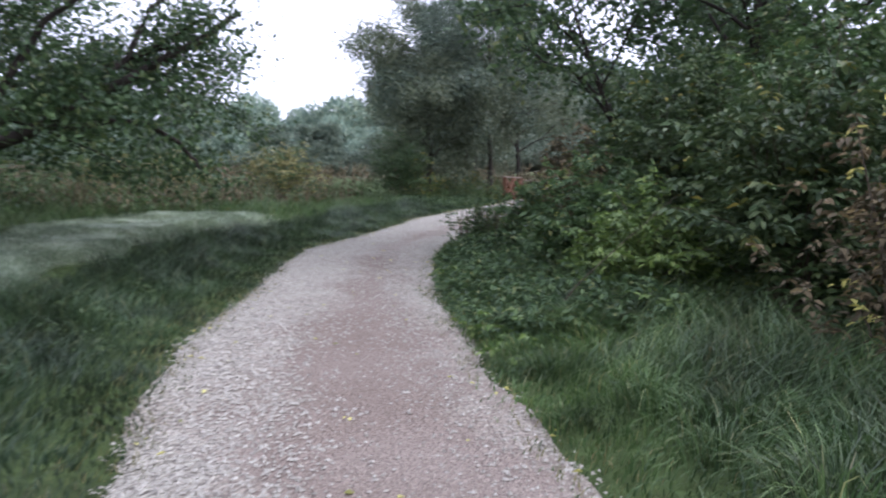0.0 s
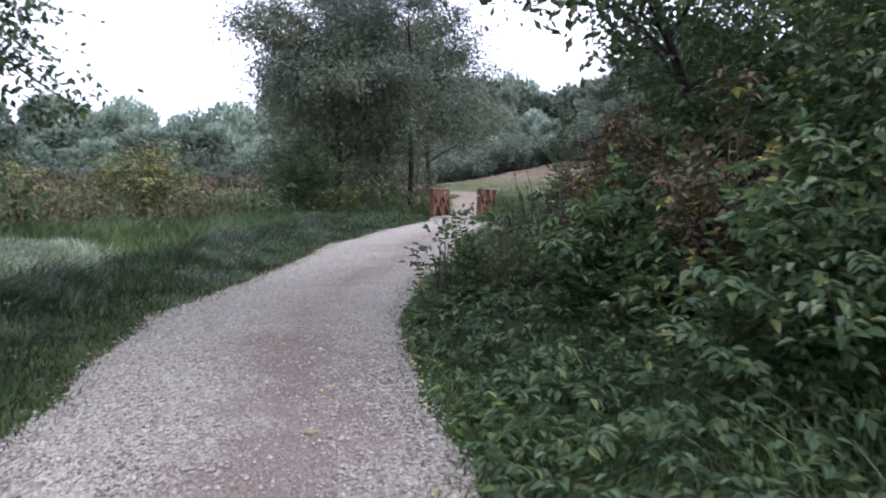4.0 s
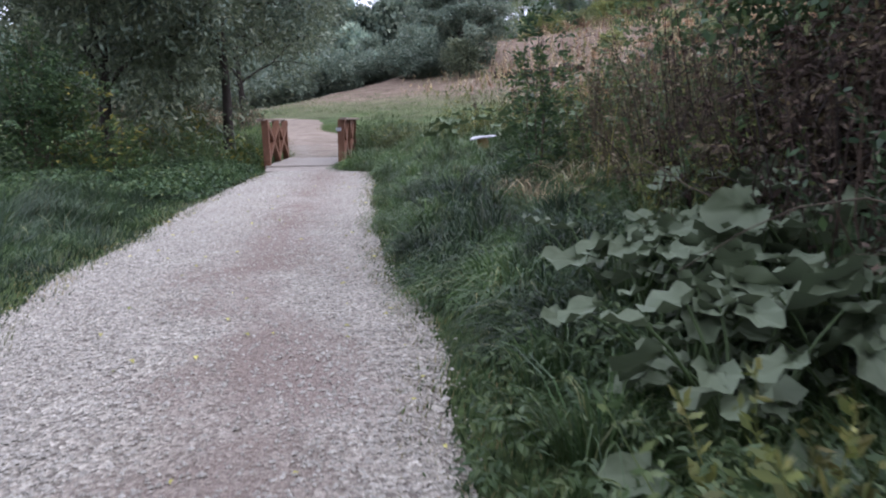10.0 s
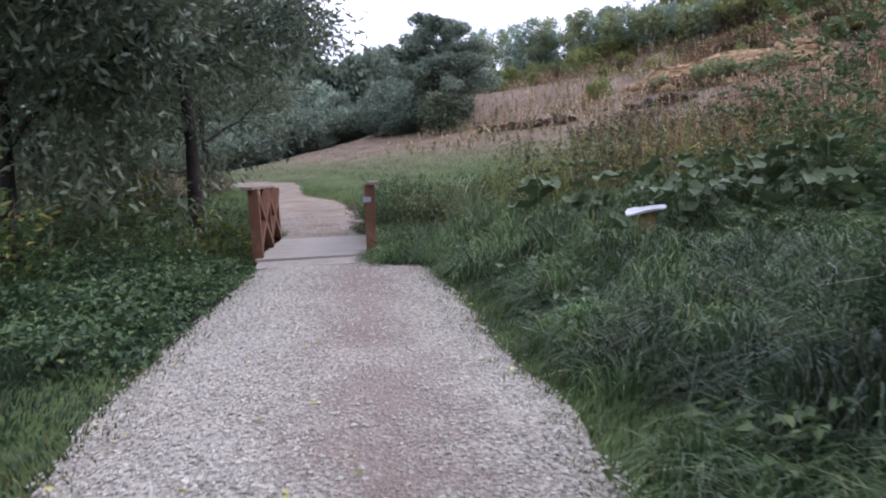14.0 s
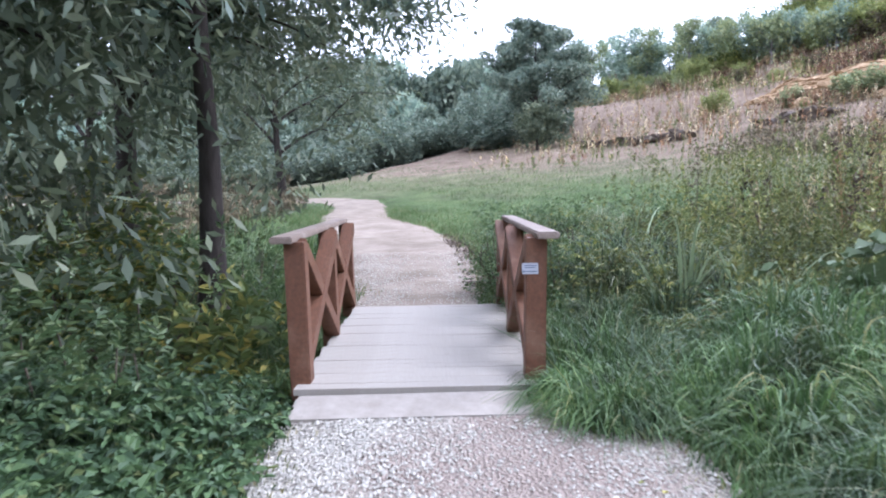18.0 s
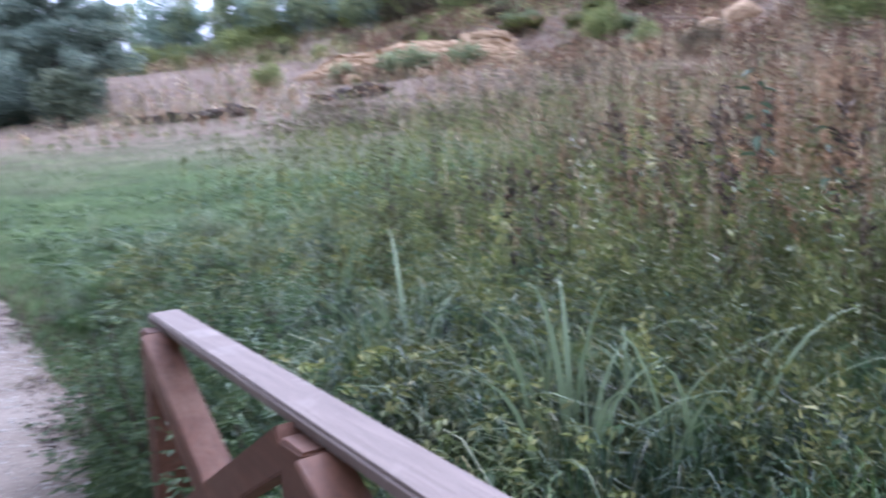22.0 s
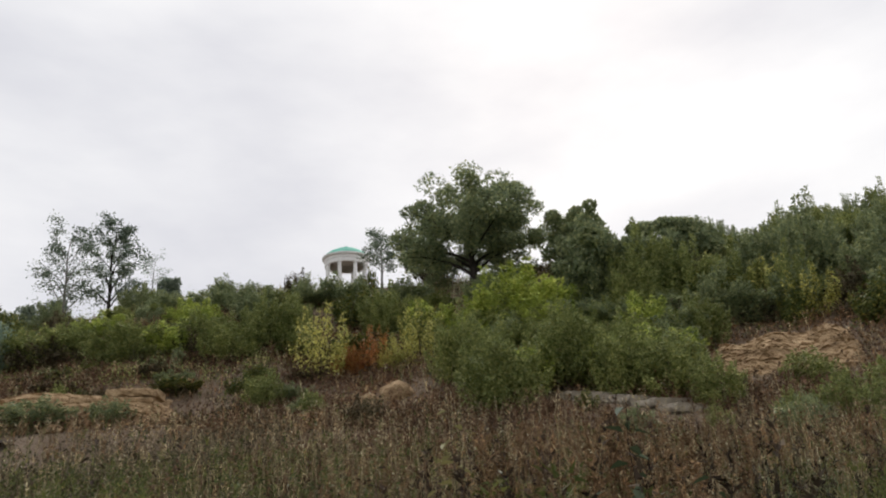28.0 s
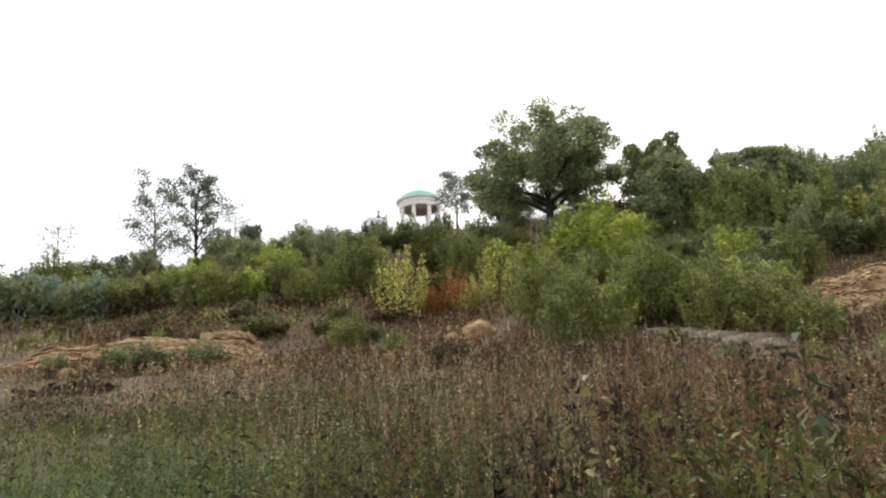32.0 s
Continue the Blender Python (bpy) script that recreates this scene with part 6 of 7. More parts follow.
def bush_mesh(seed, n, rx, h, size, m, shoots=34, loose=1.0):
    """A bush of many upright, tapering shoots of uneven height, each clad in whorls of leaves."""
    r = np.random.default_rng(seed)
    q = np.sqrt((np.arange(shoots) + 0.5) / shoots) * 0.9
    a = np.arange(shoots) * 2.4 + r.normal(0, 0.35, shoots)
    tall = h * (0.18 + 0.82 * np.sqrt(1.0 - q ** 2)) * r.uniform(0.5, 1.12, shoots)
    wide = loose * rx * r.uniform(0.09, 0.24, shoots)
    k = r.integers(0, shoots, n)
    u = np.clip(np.round(r.beta(1.5, 1.0, n) * 9) / 9 + r.normal(0, 0.028, n), 0.02, 1.02)
    b = r.uniform(0, 6.28, n)
    w = wide[k] * (0.3 + 1.0 * np.sin(np.pi * np.clip(u, 0, 1) ** 0.75) * (1 - 0.4 * u)) * r.uniform(0.45, 1.1, n)
    P = np.stack([q[k] * np.cos(a[k]) * rx * (0.6 + 0.5 * u) + w * np.cos(b), q[k] * np.sin(a[k]) * rx * (0.6 + 0.5 * u) + w * np.sin(b), tall[k] * u], 1)
    D = unit(np.stack([np.cos(b), np.sin(b), r.normal(0.1, 0.35, n)], 1))
    L = r.uniform(0.6, 1.4, n) * size
    return to_mesh("foliage", *leaves3(P, D, unit(np.stack([r.normal(0, 0.4, n), r.normal(0, 0.4, n), np.ones(n)], 1)), L, L * 0.75), M[m])


def bush_kind(name, m, seed, n, size, label, shoots=34, loose=1.0):
    ob = new(name)
    part("stem", to_mesh("stem", *stems_of(1, 0.3, 0.3, 0.9, seed, 0.03), M["stem"], True), None, ob)
    part("foliage", bush_mesh(seed, n, 1.0, 1.0, size, m, shoots, loose), None, ob)
    return tagged(ob, label, "bush", group="hillside bushes")


BUSH = {
    "g": bush_kind("hillside_bush", "leaf_olive", 71, 6500, 0.085, "rounded green bush on the hillside"),
    "d": bush_kind("dense_bush", "leaf_far_dark", 72, 6500, 0.085, "dark green bush on the hillside"),
    "l": bush_kind("hillside_bush", "leaf_lime", 73, 6500, 0.085, "bright lime green bush on the hillside"),
    "y": bush_kind("autumn_bush", "leaf_yellow", 74, 4600, 0.065, "yellow autumn bush on the hillside"),
    "r": bush_kind("autumn_bush", "leaf_rust", 75, 4800, 0.065, "rust-red autumn bush on the hillside"),
}
BUSH["G"] = bush_kind("hillside_thicket", "leaf_olive", 76, 13000, 0.062, "tall green thicket on the hillside")
BUSH["D"] = bush_kind("hillside_thicket", "leaf_far_dark", 77, 13000, 0.062, "tall dark green thicket on the hillside")
BUSH["L"] = bush_kind("hillside_thicket", "leaf_lime", 78, 14000, 0.06, "tall lime green thicket on the hillside")
BUSH["Y"] = bush_kind("hillside_thicket", "leaf_yellow", 79, 2700, 0.06, "tall sparse yellow autumn shrub on the hillside", 22, 0.8)
BUSH["R"] = bush_kind("hillside_thicket", "leaf_rust", 70, 3200, 0.058, "tall sparse rust-red autumn shrub on the hillside", 22, 0.8)
BUSH["w"] = bush_kind("woodland_bush", "leaf_wood", 64, 5200, 0.085, "dark bush at the foot of the far woods")
BUSH["b"] = bush_kind("withered_bush", "thicket", 67, 3600, 0.085, "withered brown bush on the hillside")
BUSH["B"] = bush_kind("hillside_thicket", "thicket", 68, 7000, 0.055, "tall withered brown shrub on the hillside")
BUSH["m"] = bush_kind("yellowing_bush", "leaf_turning", 65, 6500, 0.085, "green bush with yellowing leaves on the hillside")
BUSH["M"] = bush_kind("hillside_thicket", "leaf_turning", 66, 13000, 0.06, "tall green shrub with yellowing leaves on the hillside")
FRESH = set(BUSH)


def place(kind, x, y, r, h):
    """A bush of that kind: the first one is the built one, the rest are copies."""
    m = pose(x, y, float(terrain(x, y)) - 0.15, 0, 0, RNG.uniform(0, 360))
    kind = kind.upper() if h > 3.9 and kind != "w" else kind
    if kind in FRESH:
        FRESH.discard(kind)
        ob = BUSH[kind]
        ob.matrix_basis = m
    else:
        ob = copy_thing(BUSH[kind], m)
    ob.scale = (r, r * RNG.uniform(0.85, 1.15), h)
    return ob


AUTUMN_MIDDLE = [
    ("y", 48.1, 38.2, 2.9, 6.0), ("r", 50.3, 35.5, 2.2, 4.5), ("y", 51.9, 31.7, 2.5, 5.2), ("l", 58.4, 25.1, 5.0, 6.6), ("l", 57.0, 28.0, 3.2, 4.2), ("l", 55.5, 22.5, 3.2, 4.0), ("g", 45.1, 24.6, 2.5, 5.3),
    ("g", 39.8, 19.2, 2.5, 5.2), ("g", 45.6, 17.1, 2.7, 5.0), ("g", 43.4, 13.2, 2.0, 4.8), ("g", 42.7, 10.4, 2.0, 3.6), ("g", 40.7, 7.7, 1.6, 2.9),
    ("g", 38.2, 31.8, 1.1, 1.9), ("g", 41.3, 38.5, 1.6, 2.7), ("g", 58.3, 38.5, 2.9, 5.0), ("d", 65.6, 40.7, 3.3, 3.8),
]
SLOPE_RIGHT = [
    ("d", 66.0, 20.6, 3.7, 8.7), ("g", 64.2, 15.4, 3.6, 8.0), ("g", 64.0, 11.2, 3.3, 6.3), ("d", 67.7, 2.7, 3.4, 8.3), ("d", 69.3, 6.4, 3.0, 5.7),
    ("d", 35.1, 10.7, 1.1, 1.4), ("d", 35.9, 4.1, 1.5, 1.7), ("g", 36.0, 7.3, 0.8, 1.4), ("g", 61.8, 3.8, 2.4, 5.5), ("y", 63.8, 5.3, 2.2, 4.7),
]
SLOPE_LEFT = [
    ("g", 43.3, 55.6, 3.4, 4.2), ("l", 46.3, 53.9, 2.9, 3.8), ("g", 43.8, 64.6, 3.2, 3.7), ("g", 41.1, 66.1, 2.9, 3.7), ("g", 40.3, 73.1, 3.5, 4.6),
    ("g", 48.4, 52.6, 2.7, 4.0), ("g", 47.4, 48.1, 2.8, 4.0), ("g", 51.9, 47.8, 2.7, 5.3), ("g", 53.1, 45.1, 2.1, 5.0), ("d", 56.1, 52.6, 3.2, 4.3),
    ("d", 64.9, 48.2, 3.1, 3.9), ("d", 62.0, 51.5, 1.6, 4.0), ("d", 56.2, 60.0, 2.8, 3.0), ("d", 58.2, 68.5, 2.1, 2.9), ("d", 29.5, 46.2, 2.4, 2.1),
    ("d", 33.0, 43.9, 1.5, 1.9), ("g", 41.8, 80.1, 3.4, 5.7), ("d", 49.4, 85.5, 4.4, 3.1),
]
AUTUMN_MIDDLE += [("r", 49.0, 36.6, 1.5, 2.4), ("y", 50.6, 33.4, 1.5, 2.6)]
for row in AUTUMN_MIDDLE + SLOPE_RIGHT + SLOPE_LEFT:
    place(*row)
rr = np.random.default_rng(88)
# the green belt that runs together below the oak
for i in range(64):
    x, y = rr.uniform(43, 66), rr.uniform(9, 34)
    if (x - 43 < 0.55 * (y - 14) and y > 26) or near_line(x, y, 43.0, 27.0, 52.0, 31.7) < 3.0:
        continue
    place(rr.choice(["g", "d", "l", "m"], p=[0.5, 0.25, 0.15, 0.1]), x, y, rr.uniform(1.6, 3.2), rr.uniform(2.0, 3.8))
# and the olive belt below the crest
for i in range(72):
    R, a = rr.uniform(88, 104), rr.uniform(0.42, 1.15)
    place(rr.choice(["g", "d", "l", "m", "b"], p=[0.36, 0.26, 0.12, 0.16, 0.10]), R * math.cos(a) - 30, R * math.sin(a) / 0.86, rr.uniform(1.5, 3.2), rr.uniform(1.3, 3.2))
# withered brown growth above the sandstone ledge
for i in range(60):
    x, y = rr.uniform(35, 52), rr.uniform(36, 66)
    if bare(np.array([x]), np.array([y]))[0]:
        continue
    place(rr.choice(["b", "m", "g", "d"], p=[0.66, 0.12, 0.12, 0.10]), x, y, rr.uniform(0.9, 2.0), rr.uniform(0.8, 1.7))
for i in range(26):
    x, y = rr.uniform(52, 70), rr.uniform(-6, 14)
    if not (44 < x < 58 and 0 < y < 10):
        place(rr.choice(["b", "m", "y"], p=[0.5, 0.35, 0.15]), x, y, rr.uniform(1.2, 2.2), rr.uniform(1.4, 3.4))
# loose growth that fills the upper slope up to the crest
for i in range(110):
    R, a = rr.uniform(86, 124), rr.uniform(-0.35, 1.35)
    x, y = R * math.cos(a) - 30, R * math.sin(a) / 0.86
    if math.hypot(x - RX0, y - RY0) < 9 or (44 < x < 60 and 0 < y < 10):
        continue
    place(rr.choice(["g", "g", "d", "d", "d", "b", "m", "b"]), x, y, rr.uniform(1.2, 3.2), rr.uniform(1.6, 4.4))
for i in range(70):
    x, y = rr.uniform(52, 86), rr.uniform(-22, 16)
    if (44 < x < 58 and 0 < y < 10) or x < 50 + 0.1 * y:
        continue
    place(rr.choice(["d", "g", "d", "g", "y"], p=[0.4, 0.3, 0.15, 0.1, 0.05]), x, y, rr.uniform(1.7, 3.2), rr.uniform(3.0, 5.8))
for i in range(26):
    x, y = rr.uniform(33, 46), rr.uniform(-20, 6)
    place(rr.choice(["d", "g", "g"]), x, y, rr.uniform(0.8, 1.8), rr.uniform(1.2, 2.4))
def scrub(name, n, rlo, rhi, alo, ahi, hmin, hmax, m, label, seed, leaves=70, size=0.22, wide=1.1):
    """Low growth that runs together over the slope: loose mounds of leaves."""
    r = np.random.default_rng(seed)
    R, a = np.sqrt(r.uniform(rlo ** 2, rhi ** 2, n)), r.uniform(alo, ahi, n)
    x, y = R * np.cos(a) - 30, R * np.sin(a) / 0.86
    k = ~bare(x, y) & (wave(x, y, 0.16, seed * 1.3) + r.normal(0, 0.35, n) > -0.1)
    x, y = x[k], y[k]
    H = r.uniform(hmin, hmax, len(x))
    c = np.repeat(np.arange(len(x)), leaves)
    q, b, u = np.sqrt(r.uniform(0, 1, len(c))), r.uniform(0, 6.28, len(c)), r.uniform(0.05, 1.05, len(c))
    px, py = x[c] + wide * q * np.cos(b), y[c] + wide * q * np.sin(b)
    P = np.stack([px, py, terrain(px, py) + H[c] * u * (1 - 0.7 * q * q)], 1)
    L = size * r.uniform(0.5, 1.3, len(c))
    ob = new(name, to_mesh(name, *leaves3(P, unit(r.normal(0, 1, (len(c), 3)) + np.array([0, 0, 0.5])), r.normal(0, 1, (len(c), 3)), L, L * 0.5), M[m]))
    return tagged(ob, label, "scrub", kind="stuff")


scrub("brown_scrub", 900, 82, 102, 0.6, 1.35, 0.6, 1.4, "scrub", "low dark brown scrub over the hillside", 806, leaves=60, size=0.25, wide=1.4)
scrub("brown_scrub", 2800, 70, 102, -0.1, 0.68, 0.6, 1.6, "scrub", "low dark brown scrub over the hillside", 801, leaves=64, size=0.27, wide=1.5)
scrub("straw_scrub", 900, 54, 72, 0.38, 0.62, 0.4, 0.9, "thicket", "low dry straw-brown scrub on the foot of the slope", 808, leaves=60, size=0.2, wide=1.1)
scrub("brown_scrub", 1700, 50, 72, -0.15, 0.40, 0.5, 1.1, "scrub", "low brown scrub on the foot of the slope", 807, leaves=60, size=0.2, wide=1.1)
scrub("reddish_scrub", 1000, 69, 98, -0.1, 0.62, 0.5, 1.4, "rustweed", "low reddish brown scrub over the hillside", 805, leaves=60, size=0.24, wide=1.3)
scrub("green_scrub", 900, 80, 122, -0.15, 1.35, 0.8, 2.4, "leaf_olive", "low green scrub over the hillside", 802, wide=1.5, leaves=90)
scrub("green_scrub", 900, 88, 124, -0.15, 1.35, 0.9, 2.6, "leaf_far_dark", "low dark green scrub over the hillside", 803, wide=1.5, leaves=90)
scrub("yellowing_scrub", 260, 74, 104, -0.1, 1.3, 0.5, 1.5, "leaf_turning", "low yellowing scrub over the hillside", 804)
# bushes dotted over the dry foot of the slope
for i in range(58):
    R, a = rr.uniform(70, 96), rr.uniform(-0.1, 1.35)
    place(rr.choice(["g", "d", "m", "g", "b", "b", "m"]), R * math.cos(a) - 30, R * math.sin(a) / 0.86, rr.uniform(0.7, 1.6), rr.uniform(0.9, 2.2))


# ---- trees on the crest and far woods ----
make_tree("poplar", (60.9, 90.8), 15.2, 4.2, 18, 0.22, 51, 8, 0.55, 0.36, "leaf_wood", "bark_pale", slim=0.5, up=0.9, twigs=6, fork=0.1, low=34, label="thin-leaved poplar on the skyline of the hill")
make_tree("poplar", (60.2, 80.9), 16.2, 3.2, 20, 0.24, 52, 12, 0.5, 0.34, "leaf_wood", "bark", slim=0.5, up=0.9, twigs=6, fork=0.1, low=34, label="tall dark poplar on the skyline of the hill")
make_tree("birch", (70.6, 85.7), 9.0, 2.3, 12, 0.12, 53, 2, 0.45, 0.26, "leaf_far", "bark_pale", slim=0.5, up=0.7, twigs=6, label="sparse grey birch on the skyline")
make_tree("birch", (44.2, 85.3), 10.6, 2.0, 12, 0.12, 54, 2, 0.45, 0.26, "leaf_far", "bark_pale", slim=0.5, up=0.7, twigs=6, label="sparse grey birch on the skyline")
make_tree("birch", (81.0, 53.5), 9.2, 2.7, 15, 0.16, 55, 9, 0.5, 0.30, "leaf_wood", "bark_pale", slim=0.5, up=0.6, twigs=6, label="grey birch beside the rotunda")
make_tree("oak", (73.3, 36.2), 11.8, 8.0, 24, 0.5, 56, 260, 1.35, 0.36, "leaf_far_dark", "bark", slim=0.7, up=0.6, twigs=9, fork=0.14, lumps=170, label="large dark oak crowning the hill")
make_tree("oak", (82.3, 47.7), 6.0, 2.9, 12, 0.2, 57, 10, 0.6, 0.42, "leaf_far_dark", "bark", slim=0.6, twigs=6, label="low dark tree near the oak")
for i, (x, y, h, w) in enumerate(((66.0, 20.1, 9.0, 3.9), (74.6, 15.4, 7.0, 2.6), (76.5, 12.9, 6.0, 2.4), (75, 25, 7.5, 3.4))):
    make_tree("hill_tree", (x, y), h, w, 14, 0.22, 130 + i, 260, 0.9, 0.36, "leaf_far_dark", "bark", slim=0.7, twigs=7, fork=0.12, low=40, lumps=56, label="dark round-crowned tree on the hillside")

for i in range(22):      # thin poplars and birches in a row on the far shoulder of the hill
    s = i / 21
    x, y = 19 + 20 * s + rr.uniform(-1, 1), 106 - 38 * s ** 0.85 + rr.uniform(-3, 3)
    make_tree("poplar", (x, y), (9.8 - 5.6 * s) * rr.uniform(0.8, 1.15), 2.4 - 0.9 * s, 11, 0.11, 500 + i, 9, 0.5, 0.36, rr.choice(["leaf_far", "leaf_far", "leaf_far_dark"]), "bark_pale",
              slim=0.5, up=1.0, twigs=5, fork=0.15, low=20, label="thin poplar, haze put into its leaf colour, on the far shoulder of the hill")
make_tree("hill_tree", (9.0, 61.0), 11.5, 4.3, 26, 0.24, 140, 150, 0.72, 0.26, "leaf_wood", "bark", slim=0.7, up=0.45, twigs=9, fork=0.16, low=24, lumps=250, label="dark round-crowned tree at the foot of the hillside")
def round_tree(seed, m, lumps=13, per=300, size=0.085, label=""):
    """A wide low tree of unit size whose crown is many rounded lumps of leaves down to the ground."""
    r = np.random.default_rng(seed)
    ob = new("woodland_tree")
    part("trunk", to_mesh("trunk", *tubes([(np.array([[0, 0, -0.1], [0.01, 0, 0.3], [0.02, 0.01, 0.7]]), np.array([0.03, 0.024, 0.01]))], 7), M["bark"], True), None, ob)
    c = np.stack([r.normal(0, 0.17, lumps), r.normal(0, 0.17, lumps), r.uniform(0.22, 0.8, lumps)], 1)
    c[:, :2] *= (1.25 - c[:, 2:]) * 1.4
    rad = r.uniform(0.13, 0.25, lumps)
    k = np.repeat(np.arange(lumps), per)
    d = rand_dirs(len(k), 0.25)
    P = c[k] + d * (rad[k] * r.uniform(0.6, 1.05, len(k)))[:, None]
    L = size * r.uniform(0.5, 1.2, len(k))
    part("crown", to_mesh("crown", *leaves3(P, unit(d + rand_dirs(len(k)) * 0.9), rand_dirs(len(k), 0.6), L, L * 0.7), M[m]), None, ob)
    return tagged(ob, label, "tree")


# haze over these woods comes from their paled leaf colours
WOOD = [round_tree(80 + i, m, label="round-crowned " + text + " in the far woods") for i, (m, text) in enumerate((("leaf_far", "willow paled grey-green for haze"), ("leaf_wood", "dark tree"), ("leaf_wood", "dark tree"), ("leaf_far", "willow paled grey-green for haze"), ("leaf_wood", "dark tree")))]
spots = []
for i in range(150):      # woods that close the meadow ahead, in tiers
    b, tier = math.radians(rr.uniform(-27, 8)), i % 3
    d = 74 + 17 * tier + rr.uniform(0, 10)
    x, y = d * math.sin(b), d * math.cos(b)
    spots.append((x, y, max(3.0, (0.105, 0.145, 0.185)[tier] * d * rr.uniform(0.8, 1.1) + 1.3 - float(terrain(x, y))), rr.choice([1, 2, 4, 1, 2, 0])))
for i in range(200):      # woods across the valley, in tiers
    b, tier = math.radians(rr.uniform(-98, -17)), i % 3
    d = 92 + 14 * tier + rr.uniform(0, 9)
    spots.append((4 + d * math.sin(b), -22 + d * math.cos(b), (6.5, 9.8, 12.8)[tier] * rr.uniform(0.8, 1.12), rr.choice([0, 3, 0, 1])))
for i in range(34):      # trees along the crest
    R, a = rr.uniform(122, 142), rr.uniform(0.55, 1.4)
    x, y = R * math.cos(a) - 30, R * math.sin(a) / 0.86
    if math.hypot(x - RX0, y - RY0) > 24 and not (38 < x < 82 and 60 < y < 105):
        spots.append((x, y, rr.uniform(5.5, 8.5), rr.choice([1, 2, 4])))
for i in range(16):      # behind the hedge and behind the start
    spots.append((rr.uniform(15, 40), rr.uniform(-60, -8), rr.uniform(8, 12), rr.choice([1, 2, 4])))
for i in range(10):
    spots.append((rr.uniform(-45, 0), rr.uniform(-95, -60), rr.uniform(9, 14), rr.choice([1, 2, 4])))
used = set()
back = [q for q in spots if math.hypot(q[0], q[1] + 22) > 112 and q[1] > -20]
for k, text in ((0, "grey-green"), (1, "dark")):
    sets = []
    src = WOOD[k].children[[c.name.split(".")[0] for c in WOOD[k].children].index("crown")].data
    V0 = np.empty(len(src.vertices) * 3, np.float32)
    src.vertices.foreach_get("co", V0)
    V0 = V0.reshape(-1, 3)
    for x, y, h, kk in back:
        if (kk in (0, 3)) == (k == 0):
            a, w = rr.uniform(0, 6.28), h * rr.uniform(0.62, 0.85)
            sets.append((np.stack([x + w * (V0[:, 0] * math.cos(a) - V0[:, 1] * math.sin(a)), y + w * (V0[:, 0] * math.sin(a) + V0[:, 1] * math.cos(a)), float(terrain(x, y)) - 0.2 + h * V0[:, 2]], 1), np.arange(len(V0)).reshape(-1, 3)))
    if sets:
        tagged(new("far_wood", to_mesh("far_wood", *join(*sets), M["leaf_far" if k == 0 else "leaf_wood"])), text + " round-crowned woods along the far side of the valley, lightened for haze", "woods", kind="stuff")
for x, y, h, k in [q for q in spots if q not in back]:
    m = pose(x, y, float(terrain(x, y)) - 0.2, 0, 0, rr.uniform(0, 360))
    ob = copy_thing(WOOD[k], m) if k in used else WOOD[k]
    used.add(k)
    ob.matrix_basis = m
    w = h * rr.uniform(0.8, 1.15) if h < 9 else h * rr.uniform(0.62, 0.85)
    ob.scale = (w, w * rr.uniform(0.9, 1.1), h)
for i in range(46):      # undergrowth at the wood's foot
    b, d = math.radians(rr.uniform(-70, 8)), rr.uniform(66, 95)
    place("w", d * math.sin(b), -5 + d * math.cos(b), rr.uniform(2, 4), rr.uniform(2, 4.5))


for i in range(34):
    b, d = math.radians(-32 + 1.1 * i), rr.uniform(68, 80)
    place("w", d * math.sin(b), -2 + d * math.cos(b), rr.uniform(2.6, 4), rr.uniform(3, 5.5))


# ---- rock ledges and the sandy scarp ----
def ledge(x0, y0, x1, y1, n, thick, m, label, seed, courses=2):
    r = np.random.default_rng(seed)
    ob = new("rock_ledge")
    ob.location = ((x0 + x1) / 2, (y0 + y1) / 2, float(terrain((x0 + x1) / 2, (y0 + y1) / 2)))
    turn = math.degrees(math.atan2(y1 - y0, x1 - x0))
    ln = math.hypot(x1 - x0, y1 - y0) / n
    for c in range(courses):
        for i in range(n):
            if r.uniform() < 0.16 * c:
                continue
            u = (i + 0.5 + r.uniform(-0.2, 0.2)) / n
            x, y = x0 + (x1 - x0) * u, y0 + (y1 - y0) * u
            w = ln * r.uniform(0.6, 1.15)
            t = thick * r.uniform(0.6, 1.2)
            bm = box(-w / 2, -0.9, -t / 2, w / 2, 0.9, t / 2, 0)
            bmesh.ops.subdivide_edges(bm, edges=bm.edges[:], cuts=2, use_grid_fill=True)
            for v in bm.verts:
                v.co += Vector((r.normal(0, 0.08), r.normal(0, 0.12), r.normal(0, t * 0.09)))
            bm.transform(pose(x - ob.location.x, y - ob.location.y, float(terrain(x, y)) - ob.location.z + thick * (0.1 + c * 0.95), r.normal(0, 3), r.normal(0, 3), turn + r.normal(0, 6)))
            part("stone", bm, m, ob)
    return tagged(ob, label, "rock ledge")


